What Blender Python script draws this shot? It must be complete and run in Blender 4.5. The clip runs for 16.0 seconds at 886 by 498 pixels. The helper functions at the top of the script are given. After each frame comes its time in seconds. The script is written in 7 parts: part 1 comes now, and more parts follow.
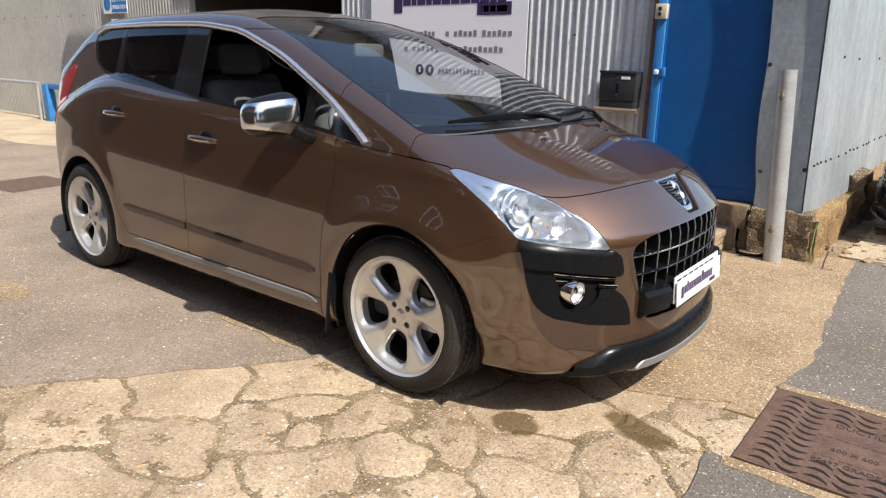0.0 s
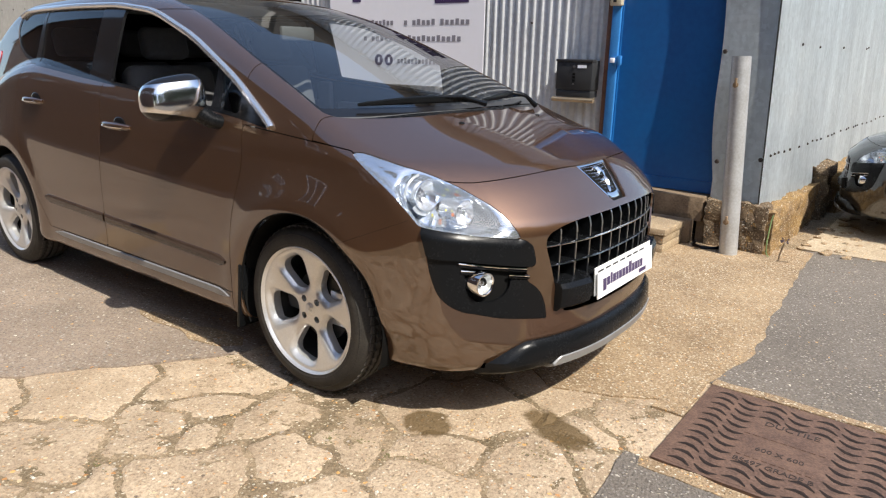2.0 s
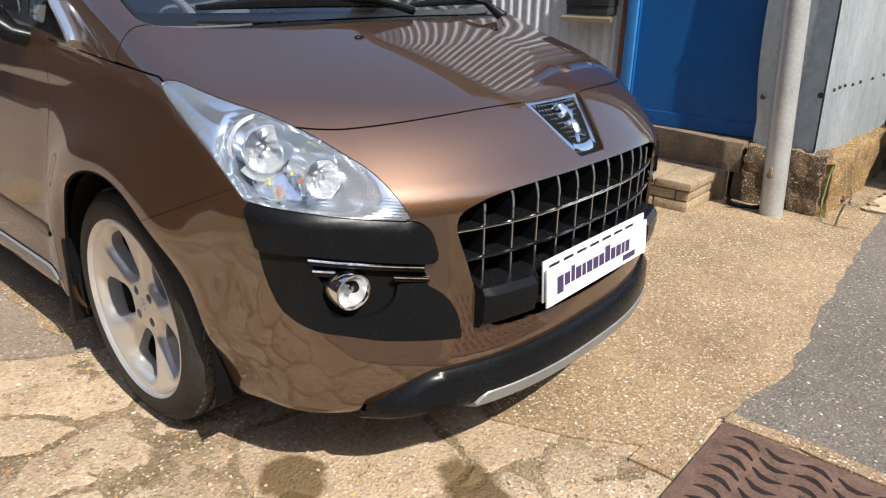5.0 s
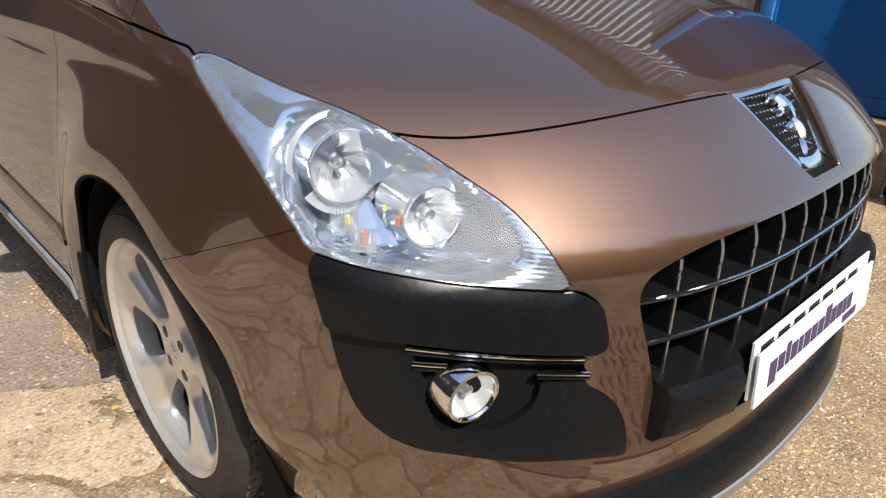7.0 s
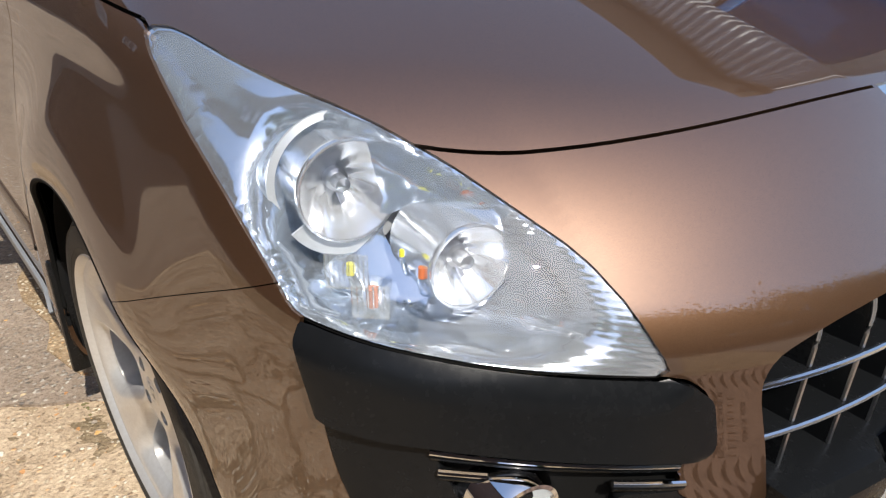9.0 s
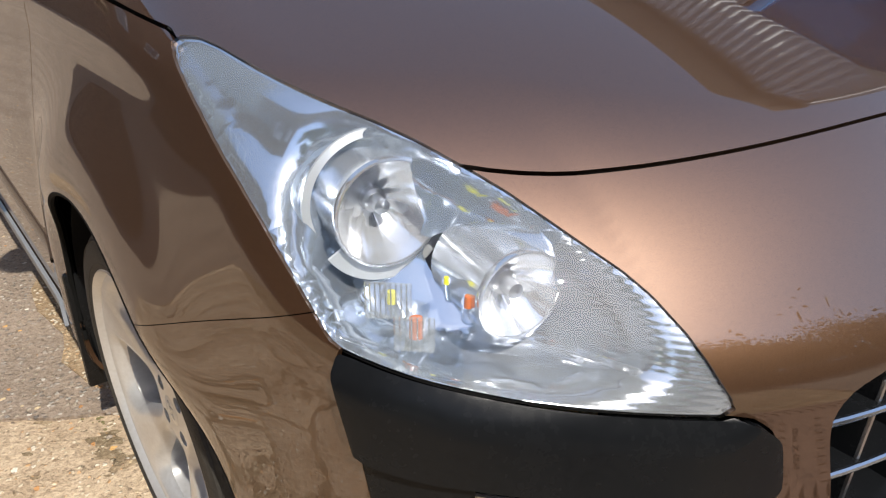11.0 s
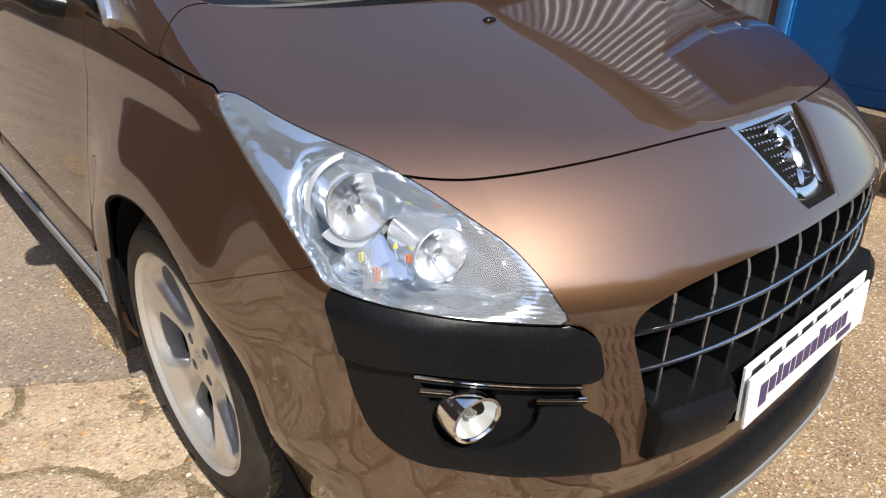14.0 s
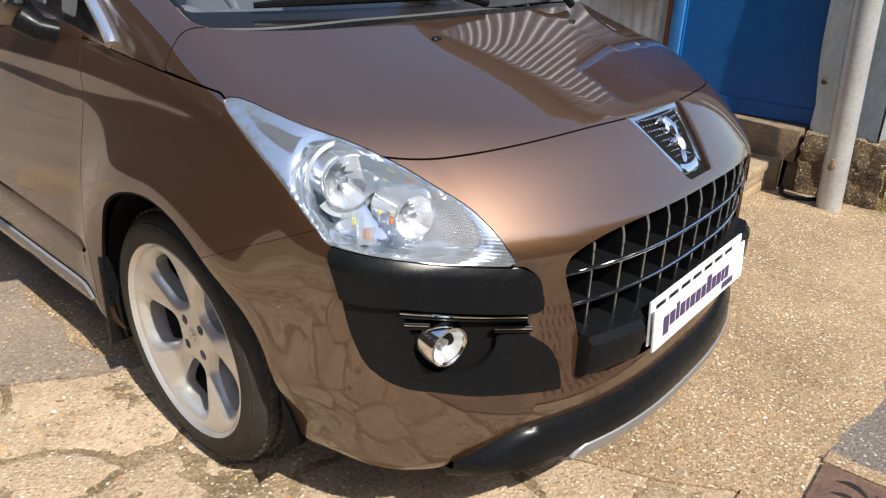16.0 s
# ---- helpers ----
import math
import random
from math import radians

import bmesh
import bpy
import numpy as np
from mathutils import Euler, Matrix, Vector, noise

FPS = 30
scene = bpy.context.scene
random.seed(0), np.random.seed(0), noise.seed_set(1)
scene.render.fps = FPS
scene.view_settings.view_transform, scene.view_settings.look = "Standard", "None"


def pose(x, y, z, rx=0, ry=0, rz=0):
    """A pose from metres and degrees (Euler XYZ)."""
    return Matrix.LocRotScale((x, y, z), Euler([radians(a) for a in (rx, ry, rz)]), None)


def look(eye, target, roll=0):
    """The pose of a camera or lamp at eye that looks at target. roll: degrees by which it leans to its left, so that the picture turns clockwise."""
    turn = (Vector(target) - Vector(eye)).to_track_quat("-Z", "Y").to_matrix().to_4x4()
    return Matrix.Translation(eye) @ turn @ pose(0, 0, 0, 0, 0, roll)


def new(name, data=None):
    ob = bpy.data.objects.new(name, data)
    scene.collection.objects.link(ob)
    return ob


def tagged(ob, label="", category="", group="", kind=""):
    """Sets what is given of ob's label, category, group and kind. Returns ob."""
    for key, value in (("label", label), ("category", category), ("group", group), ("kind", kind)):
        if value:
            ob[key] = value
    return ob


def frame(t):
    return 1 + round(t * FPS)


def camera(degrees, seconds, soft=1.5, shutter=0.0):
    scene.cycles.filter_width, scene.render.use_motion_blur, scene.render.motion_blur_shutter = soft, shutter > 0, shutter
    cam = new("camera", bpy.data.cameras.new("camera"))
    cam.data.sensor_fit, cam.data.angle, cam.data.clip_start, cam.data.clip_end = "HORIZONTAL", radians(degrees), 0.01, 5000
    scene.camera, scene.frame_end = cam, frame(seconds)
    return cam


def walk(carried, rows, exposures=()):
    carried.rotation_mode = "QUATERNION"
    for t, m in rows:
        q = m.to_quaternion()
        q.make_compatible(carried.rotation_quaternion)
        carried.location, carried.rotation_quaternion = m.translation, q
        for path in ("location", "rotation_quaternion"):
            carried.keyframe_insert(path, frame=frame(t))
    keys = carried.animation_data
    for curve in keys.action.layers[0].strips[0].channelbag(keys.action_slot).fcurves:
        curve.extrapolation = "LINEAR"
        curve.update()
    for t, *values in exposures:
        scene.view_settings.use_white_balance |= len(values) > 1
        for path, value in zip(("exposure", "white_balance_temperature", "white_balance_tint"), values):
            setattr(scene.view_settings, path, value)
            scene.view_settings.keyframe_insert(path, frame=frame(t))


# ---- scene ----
cam = camera(66.0, 16.0, 1.2)
PATH = [
    (0, (1.747, -2.768, 1.349), (0.559, -1.253, 0.807), 1.2),
    (0.5, (1.79, -2.766, 1.337), (0.606, -1.248, 0.793), 1.1),
    (1, (1.861, -2.685, 1.326), (0.683, -1.164, 0.78), 1.2),
    (1.5, (1.931, -2.582, 1.312), (0.76, -1.056, 0.765), 1.2),
    (2, (1.906, -2.471, 1.288), (0.738, -0.943, 0.739), 1.2),
    (2.5, (1.83, -2.317, 1.274), (0.661, -0.791, 0.722), 1.2),
    (3, (1.764, -2.165, 1.247), (0.592, -0.641, 0.699), 1.2),
    (3.5, (1.762, -2.001, 1.22), (0.582, -0.489, 0.652), 1.2),
    (4, (1.794, -1.828, 1.199), (0.591, -0.359, 0.57), 1.1),
    (6.5, (1.377, -1.28, 1.13), (0.105, 0.026, 0.307), 1.3),
    (7, (1.233, -1.233, 1.118), (-0.087, 0.016, 0.283), 1.1),
    (7.5, (1.143, -1.194, 1.096), (-0.195, 0.034, 0.257), 0.9),
    (8, (1.112, -1.133, 1.033), (-0.219, 0.086, 0.171), 1.1),
    (8.5, (1.089, -1.072, 1.058), (-0.235, 0.12, 0.15), 1.0),
    (9, (1.019, -1.053, 1.083), (-0.325, 0.113, 0.17), 1.0),
    (9.5, (0.958, -1.045, 1.077), (-0.407, 0.104, 0.174), 0.9),
    (12, (0.982, -1.066, 1.101), (-0.379, 0.087, 0.197), 0.8),
    (12.5, (1.076, -1.094, 1.129), (-0.279, 0.064, 0.221), 0.8),
    (13, (1.178, -1.125, 1.163), (-0.171, 0.038, 0.254), 0.9),
    (13.5, (1.238, -1.179, 1.193), (-0.103, -0.009, 0.281), 0.9),
    (14, (1.256, -1.239, 1.223), (-0.072, -0.047, 0.319), 1.0),
    (14.5, (1.277, -1.325, 1.228), (-0.021, -0.074, 0.364), 1.1),
    (15, (1.33, -1.381, 1.251), (0.076, -0.069, 0.412), 1.1),
    (15.5, (1.402, -1.444, 1.252), (0.182, -0.093, 0.424), 1.2),
    (16, (1.412, -1.499, 1.243), (0.213, -0.131, 0.412), 1.3),
]
EXPOSURE = ((0, 0.70), (2, 0.72), (4, 0.72), (6.5, 0.68), (8.5, 0.68), (9.5, 0.60), (12, 0.54), (12.5, 0.53), (13.0, 0.61), (14, 0.65), (16, 0.71))
walk(cam, [(t, look(eye, target, roll)) for t, eye, target, roll in PATH], EXPOSURE)

# ---- world and sun ----
SUN_DIR = Vector((0.80, -0.17, 1.0)).normalized()      # towards the sun
world = bpy.data.worlds.new("sky")
scene.world = world
world.use_nodes = True
_sky = world.node_tree.nodes.new("ShaderNodeTexSky")
_sky.sky_type, _sky.sun_disc, _sky.dust_density = "NISHITA", False, 1.4
_sky.sun_elevation = math.asin(SUN_DIR.z)
_sky.sun_rotation = math.atan2(SUN_DIR.x, SUN_DIR.y)
_bg = world.node_tree.nodes["Background"]
world.node_tree.links.new(_sky.outputs[0], _bg.inputs[0])
_bg.inputs[1].default_value = 0.15
sun = new("sun", bpy.data.lights.new("sun", "SUN"))
sun.data.energy, sun.data.angle, sun.data.color = 4.45, radians(0.6), (1.0, 0.945, 0.845)
sun.matrix_world = look(tuple(SUN_DIR * 30), (0, 0, 0))


# ---- materials ----
def material(name, colour=(0.5, 0.5, 0.5), rough=0.5, metal=0.0, vary=0.0, scale=8.0, bump=0.0, bump_scale=60.0,
             colour2=None, coat=0.0, spec=0.5, detail=6.0, trans=0.0, ior=1.45, rough_vary=0.0, rnd=0.0, streak=1.0):
    """A procedural surface: base colour mixed with colour2 by noise at two scales, with fine relief."""
    m = bpy.data.materials.new(name)
    m.use_nodes = True
    nt = m.node_tree
    b = nt.nodes["Principled BSDF"]
    b.inputs["Roughness"].default_value = rough
    b.inputs["Metallic"].default_value = metal
    b.inputs["Base Color"].default_value = (*colour, 1)
    b.inputs["Coat Weight"].default_value = coat
    b.inputs["Coat Roughness"].default_value = 0.02
    b.inputs["Specular IOR Level"].default_value = spec
    b.inputs["Transmission Weight"].default_value = trans
    b.inputs["IOR"].default_value = ior
    co = nt.nodes.new("ShaderNodeTexCoord")
    if vary or rough_vary:
        c2 = colour2 or tuple(c * 0.55 for c in colour)
        n1, n2, mx, mix = (nt.nodes.new(k) for k in ("ShaderNodeTexNoise", "ShaderNodeTexNoise", "ShaderNodeMath", "ShaderNodeMix"))
        n1.inputs["Scale"].default_value, n1.inputs["Detail"].default_value = scale, detail
        n2.inputs["Scale"].default_value, n2.inputs["Detail"].default_value = scale * 9, 4
        mx.operation = "MULTIPLY_ADD"
        mx.inputs[1].default_value = 0.5
        mp = nt.nodes.new("ShaderNodeMapping")
        mp.inputs["Scale"].default_value = (1, 1, streak)
        nt.links.new(co.outputs["Object"], mp.inputs[0])
        for n in (n1, n2):
            nt.links.new(mp.outputs[0], n.inputs["Vector"])
        nt.links.new(n1.outputs[0], mx.inputs[0])
        half = nt.nodes.new("ShaderNodeMath")
        half.operation, half.inputs[1].default_value = "MULTIPLY", 0.5
        nt.links.new(n2.outputs[0], half.inputs[0])
        nt.links.new(half.outputs[0], mx.inputs[2])
        ramp = nt.nodes.new("ShaderNodeMapRange")
        ramp.inputs[1].default_value, ramp.inputs[2].default_value = 0.35, 0.65
        ramp.inputs[3].default_value, ramp.inputs[4].default_value = 0.0, max(vary, 0.001)
        nt.links.new(mx.outputs[0], ramp.inputs[0])
        mix.data_type = "RGBA"
        mix.inputs["A"].default_value, mix.inputs["B"].default_value = (*colour, 1), (*c2, 1)
        nt.links.new(ramp.outputs[0], mix.inputs["Factor"])
        nt.links.new(mix.outputs["Result"], b.inputs["Base Color"])
        if rough_vary:
            rr = nt.nodes.new("ShaderNodeMapRange")
            rr.inputs[1].default_value, rr.inputs[2].default_value = 0.35, 0.65
            rr.inputs[3].default_value, rr.inputs[4].default_value = rough - rough_vary, rough + rough_vary
            nt.links.new(mx.outputs[0], rr.inputs[0])
            nt.links.new(rr.outputs[0], b.inputs["Roughness"])
        if rnd:
            oi, hs = nt.nodes.new("ShaderNodeObjectInfo"), nt.nodes.new("ShaderNodeHueSaturation")
            mr = nt.nodes.new("ShaderNodeMapRange")
            mr.inputs[3].default_value, mr.inputs[4].default_value = 1 - rnd, 1 + rnd
            nt.links.new(oi.outputs["Random"], mr.inputs[0])
            nt.links.new(mr.outputs[0], hs.inputs["Value"])
            nt.links.new(mix.outputs["Result"], hs.inputs["Color"])
            nt.links.new(hs.outputs[0], b.inputs["Base Color"])
    if bump:
        n3, bp = nt.nodes.new("ShaderNodeTexNoise"), nt.nodes.new("ShaderNodeBump")
        n3.inputs["Scale"].default_value, n3.inputs["Detail"].default_value = bump_scale, 5
        bp.inputs["Strength"].default_value, bp.inputs["Distance"].default_value = bump, 0.01
        nt.links.new(co.outputs["Object"], n3.inputs["Vector"])
        nt.links.new(n3.outputs[0], bp.inputs["Height"])
        nt.links.new(bp.outputs[0], b.inputs["Normal"])
    return m


def paint_material(name, colour, flake, rough=0.32, metal=0.75):
    """Metallic car paint: flake sparkle under a clear coat."""
    m = material(name, colour, rough, metal, coat=1.0)
    nt = m.node_tree
    b = nt.nodes["Principled BSDF"]
    co, vo, mix = nt.nodes.new("ShaderNodeTexCoord"), nt.nodes.new("ShaderNodeTexVoronoi"), nt.nodes.new("ShaderNodeMix")
    vo.inputs["Scale"].default_value = 3600
    mix.data_type = "RGBA"
    mix.inputs["A"].default_value, mix.inputs["B"].default_value = (*colour, 1), (*flake, 1)
    mr = nt.nodes.new("ShaderNodeMapRange")
    mr.inputs[3].default_value, mr.inputs[4].default_value = 0.0, 0.5
    nt.links.new(co.outputs["Object"], vo.inputs["Vector"])
    nt.links.new(vo.outputs["Color"], mr.inputs[0])
    nt.links.new(mr.outputs[0], mix.inputs["Factor"])
    nt.links.new(mix.outputs["Result"], b.inputs["Base Color"])
    b.inputs["Coat IOR"].default_value = 2.0
    b.inputs["Specular IOR Level"].default_value = 0.1
    # faint dust film: broad soft patches of roughness in the coat
    no, r2 = nt.nodes.new("ShaderNodeTexNoise"), nt.nodes.new("ShaderNodeMapRange")
    no.inputs["Scale"].default_value, no.inputs["Detail"].default_value = 3.0, 8
    r2.inputs[1].default_value, r2.inputs[2].default_value = 0.4, 0.75
    r2.inputs[3].default_value, r2.inputs[4].default_value = 0.010, 0.034
    nt.links.new(co.outputs["Object"], no.inputs["Vector"])
    nt.links.new(no.outputs[0], r2.inputs[0])
    nt.links.new(r2.outputs[0], b.inputs["Coat Roughness"])
    return m


def glass_material(name, tint=(1, 1, 1), rough=0.0, clear=0.9, ior=1.5, dust=0.0):
    """Thin pane: straight-through light with a mirror-like Fresnel gloss."""
    m = bpy.data.materials.new(name)
    m.use_nodes = True
    nt = m.node_tree
    nt.nodes.clear()
    out, mix, tr, gl, fr = (nt.nodes.new("ShaderNode" + k) for k in ("OutputMaterial", "MixShader", "BsdfTransparent", "BsdfGlossy", "Fresnel"))
    tr.inputs[0].default_value = (*(c * clear for c in tint), 1)
    gl.inputs["Roughness"].default_value = rough
    fr.inputs[0].default_value = ior
    nt.links.new(fr.outputs[0], mix.inputs[0])
    nt.links.new(tr.outputs[0], mix.inputs[1])
    nt.links.new(gl.outputs[0], mix.inputs[2])
    nt.links.new(mix.outputs[0], out.inputs[0])
    if dust:                                         # a thin film of dust on the pane
        df, m2, no, mr, co = (nt.nodes.new("ShaderNode" + k) for k in ("BsdfDiffuse", "MixShader", "TexNoise", "MapRange", "TexCoord"))
        df.inputs[0].default_value = (0.50, 0.52, 0.52, 1)
        no.inputs["Scale"].default_value, no.inputs["Detail"].default_value = 4.0, 8
        mr.inputs[1].default_value, mr.inputs[2].default_value = 0.3, 0.7
        mr.inputs[3].default_value, mr.inputs[4].default_value = dust * 0.7, dust * 1.3
        nt.links.new(co.outputs["Object"], no.inputs["Vector"])
        nt.links.new(no.outputs[0], mr.inputs[0])
        nt.links.new(mr.outputs[0], m2.inputs[0])
        nt.links.new(mix.outputs[0], m2.inputs[1])
        nt.links.new(df.outputs[0], m2.inputs[2])
        nt.links.new(m2.outputs[0], out.inputs[0])
    return m


PAINT = paint_material("brown metallic paint", (0.064, 0.0335, 0.0180), (0.205, 0.113, 0.063), 0.48, 0.76)
BLACK_PLASTIC = material("black plastic", (0.0055, 0.006, 0.0068), 0.25, vary=0.5, scale=12, colour2=(0.008, 0.0085, 0.0095), bump=0.04, bump_scale=900, spec=0.19, rough_vary=0.05)
GLOSS_BLACK = material("gloss black", (0.008, 0.008, 0.009), 0.12)
DARK = material("near-black matt", (0.006, 0.006, 0.006), 0.8, spec=0.1)
CHROME = material("chrome", (0.75, 0.75, 0.76), 0.06, 1.0)
SATIN = material("satin metal", (0.62, 0.63, 0.65), 0.28, 1.0, vary=0.2, scale=20)
RUBBER = material("tyre rubber", (0.018, 0.017, 0.016), 0.60, vary=0.8, scale=14, colour2=(0.046, 0.041, 0.035), spec=0.3, bump=0.12, bump_scale=300)
TREAD = material("dusty tyre tread", (0.095, 0.088, 0.080), 0.8, vary=0.8, scale=25, colour2=(0.045, 0.042, 0.038), bump=0.15, bump_scale=300, spec=0.3)
ALLOY = material("silver alloy paint", (0.64, 0.64, 0.64), 0.32, 0.66, vary=0.35, scale=16, colour2=(0.43, 0.41, 0.39), coat=0.5)
GLASS = glass_material("clear glass", (0.86, 0.93, 0.93), ior=1.8)
SCREEN_GLASS = glass_material("dusty windscreen glass", (0.90, 0.985, 1.0), clear=0.96, ior=2.2, dust=0.008)
TINTED = glass_material("tinted window glass", (0.68, 0.74, 0.73))
LENS = glass_material("clear lamp lens", (0.97, 0.98, 1.0), 0.0, 0.97, 1.5)
RED_LENS = material("red lamp plastic", (0.35, 0.01, 0.015), 0.08, coat=1.0)
TRIM = material("dark cabin trim", (0.125, 0.130, 0.138), 0.6, vary=0.5, scale=25, bump=0.1, bump_scale=400)
FABRIC = material("charcoal seat fabric", (0.105, 0.105, 0.112), 0.85, vary=0.5, scale=40, bump=0.25, bump_scale=500)


# ---- mesh tools ----
def link(name, me, mat, parent=None, label=""):
    if mat:
        me.materials.append(mat)
    ob = new(name, me)
    if parent:
        ob.parent = parent
    if label:
        ob["label"] = label
    return ob


def part(name, bm, mat, parent=None, label="", smooth=True, sharp=35):
    """One bmesh as one mesh object under a thing."""
    me = bpy.data.meshes.new(name)
    bmesh.ops.recalc_face_normals(bm, faces=bm.faces)
    bm.to_mesh(me)
    bm.free()
    if smooth:
        me.polygons.foreach_set("use_smooth", [True] * len(me.polygons))
        me.set_sharp_from_angle(angle=radians(sharp))
    return link(name, me, mat, parent, label)


def thing(name, label, category, group="", m=None):
    ob = new(name)
    ob.empty_display_size = 0.1
    if m is not None:
        ob.matrix_world = m
    return tagged(ob, label, category, group)


def box(bm, x0, x1, y0, y1, z0, z1, bevel=0.0, seg=2, m=None):
    r = bmesh.ops.create_cube(bm, size=1)
    vs = r["verts"]
    bmesh.ops.transform(bm, verts=vs, matrix=Matrix.Translation(((x0 + x1) / 2, (y0 + y1) / 2, (z0 + z1) / 2)) @ Matrix.Diagonal((x1 - x0, y1 - y0, z1 - z0, 1)))
    if bevel:
        es = list({e for v in vs for e in v.link_edges})
        b = bmesh.ops.bevel(bm, geom=es, offset=bevel, segments=seg, affect="EDGES", profile=0.5)
        vs = list({v for f in b["faces"] for v in f.verts} | {v for v in vs if v.is_valid})
    if m is not None:
        bmesh.ops.transform(bm, verts=vs, matrix=m)
    return vs


def cyl(bm, p0, p1, r0, r1=None, seg=16, caps=True):
    p0, p1 = Vector(p0), Vector(p1)
    d = p1 - p0
    m = Matrix.Translation((p0 + p1) / 2) @ d.to_track_quat("Z", "Y").to_matrix().to_4x4()
    return bmesh.ops.create_cone(bm, cap_ends=caps, segments=seg, radius1=r0, radius2=r0 if r1 is None else r1, depth=d.length, matrix=m)["verts"]


def tube(bm, pts, r, seg=10, closed=False, flat=1.0):
    """A round bar along points; flat squeezes it in the second direction."""
    pts = [Vector(p) for p in pts]
    n, rings = len(pts), []
    up = Vector((0, 0, 1))
    for i, p in enumerate(pts):
        a, b = (pts[i - 1], pts[(i + 1) % n]) if closed else (pts[max(i - 1, 0)], pts[min(i + 1, n - 1)])
        d = (b - a).normalized()
        s = d.cross(up)
        s = s.normalized() if s.length > 1e-3 else Vector((1, 0, 0))
        u = s.cross(d)
        rr = r[i] if isinstance(r, (list, tuple)) else r
        rings.append([bm.verts.new(p + rr * (math.cos(k * math.tau / seg) * s + flat * math.sin(k * math.tau / seg) * u)) for k in range(seg)])
    for i in range(n if closed else n - 1):
        q, w = rings[i], rings[(i + 1) % n]
        for k in range(seg):
            bm.faces.new((q[k], q[(k + 1) % seg], w[(k + 1) % seg], w[k]))
    if not closed:
        bm.faces.new(rings[0][::-1])
        bm.faces.new(rings[-1])


def lathe(bm, profile, seg=48, closed=False):
    """Turn (radius, offset) pairs about the Y axis: offset runs along -Y."""
    rings = []
    for r, o in profile:
        rings.append([bm.verts.new((r * math.cos(k * math.tau / seg), -o, r * math.sin(k * math.tau / seg))) for k in range(seg)])
    n = len(rings)
    for i in range(n if closed else n - 1):
        q, w = rings[i], rings[(i + 1) % n]
        for k in range(seg):
            bm.faces.new((q[k], q[(k + 1) % seg], w[(k + 1) % seg], w[k]))
    return rings


# ---- surface tools: a shell is (A, T), A rows of place and normal, T triangles ----
def softplus(v, k):
    v = np.asarray(v, float)
    return np.where(v > k, v, np.where(v < -k, 0.0, (v + k) ** 2 / (4 * k)))


def smax(a, b, k):
    h = np.maximum(k - np.abs(a - b), 0) / k
    return np.maximum(a, b) + h * h * k / 4


def smin(a, b, k):
    return -smax(-a, -b, k)


def rounded(pts, times=3, ratio=0.25):
    """Corner-cut a closed polygon into a smooth outline."""
    p = np.array(pts, float)
    for _ in range(times):
        q = np.roll(p, -1, 0)
        p = np.stack([p + ratio * (q - p), q - ratio * (q - p)], 1).reshape(-1, 2)
    return p


def sdf(u, v, poly):
    """Signed distance to a closed polygon, negative inside."""
    p = np.asarray(poly, float)
    q = np.roll(p, -1, 0)
    best, inside = np.full(u.shape, 1e9), np.zeros(u.shape, bool)
    for (ax, ay), (bx, by) in zip(p, q):
        ex, ey = bx - ax, by - ay
        t = np.clip(((u - ax) * ex + (v - ay) * ey) / max(ex * ex + ey * ey, 1e-12), 0, 1)
        best = np.minimum(best, (u - ax - t * ex) ** 2 + (v - ay - t * ey) ** 2)
        if ay != by:
            inside ^= ((ay > v) != (by > v)) & (u < (bx - ax) * (v - ay) / (by - ay) + ax)
    return np.where(inside, -1, 1) * np.sqrt(best)


def clip(shell, g):
    """The part of a shell where the value g, given for each vertex, is below zero."""
    A, T = shell
    g = np.where(np.abs(g) < 1e-7, 1e-7, g)
    ins = g < 0
    cnt = ins[T].sum(1)
    out = [T[cnt == 3]]
    extra, base, keys = [], len(A), {}

    def cut(i, j):
        lo, hi = np.minimum(i, j), np.maximum(i, j)
        t = (g[lo] / (g[lo] - g[hi]))[:, None]
        return lo.astype(np.int64) * len(A) + hi, A[lo] + t * (A[hi] - A[lo])

    tri_new, code_new, pos_new = [], [], []
    for c in (1, 2):
        S = T[cnt == c]
        if not len(S):
            continue
        odd = ins[S] if c == 1 else ~ins[S]
        k = odd.argmax(1)
        r = np.arange(len(S))
        a, b, d = S[r, k], S[r, (k + 1) % 3], S[r, (k + 2) % 3]
        kab, pab = cut(a, b)
        kad, pad = cut(a, d)
        code_new += [kab, kad]
        pos_new += [pab, pad]
        tri_new.append((c, a, b, d, kab, kad))
    if tri_new:
        codes, first = np.unique(np.concatenate(code_new), return_index=True)
        pos = np.concatenate(pos_new)[first]
        for c, a, b, d, kab, kad in tri_new:
            iab, iad = base + np.searchsorted(codes, kab), base + np.searchsorted(codes, kad)
            if c == 1:
                out.append(np.stack([a, iab, iad], 1))
            else:
                out += [np.stack([iab, b, d], 1), np.stack([iab, d, iad], 1)]
        A = np.concatenate([A, pos])
    T = np.concatenate(out)
    used, inv = np.unique(T, return_inverse=True)
    return A[used], inv.reshape(-1, 3)


def lifted(shell, lift):
    """A shell moved along its normals by a value for each vertex, with new normals."""
    A, T = shell[0].copy(), shell[1]
    A[:, :3] += lift[:, None] * A[:, 3:]
    nn = np.zeros((len(A), 3))
    fn = np.cross(A[T[:, 1], :3] - A[T[:, 0], :3], A[T[:, 2], :3] - A[T[:, 0], :3])
    for k in range(3):
        np.add.at(nn, T[:, k], fn)
    A[:, 3:] = nn / np.maximum(np.linalg.norm(nn, axis=1, keepdims=True), 1e-9)
    return A, T


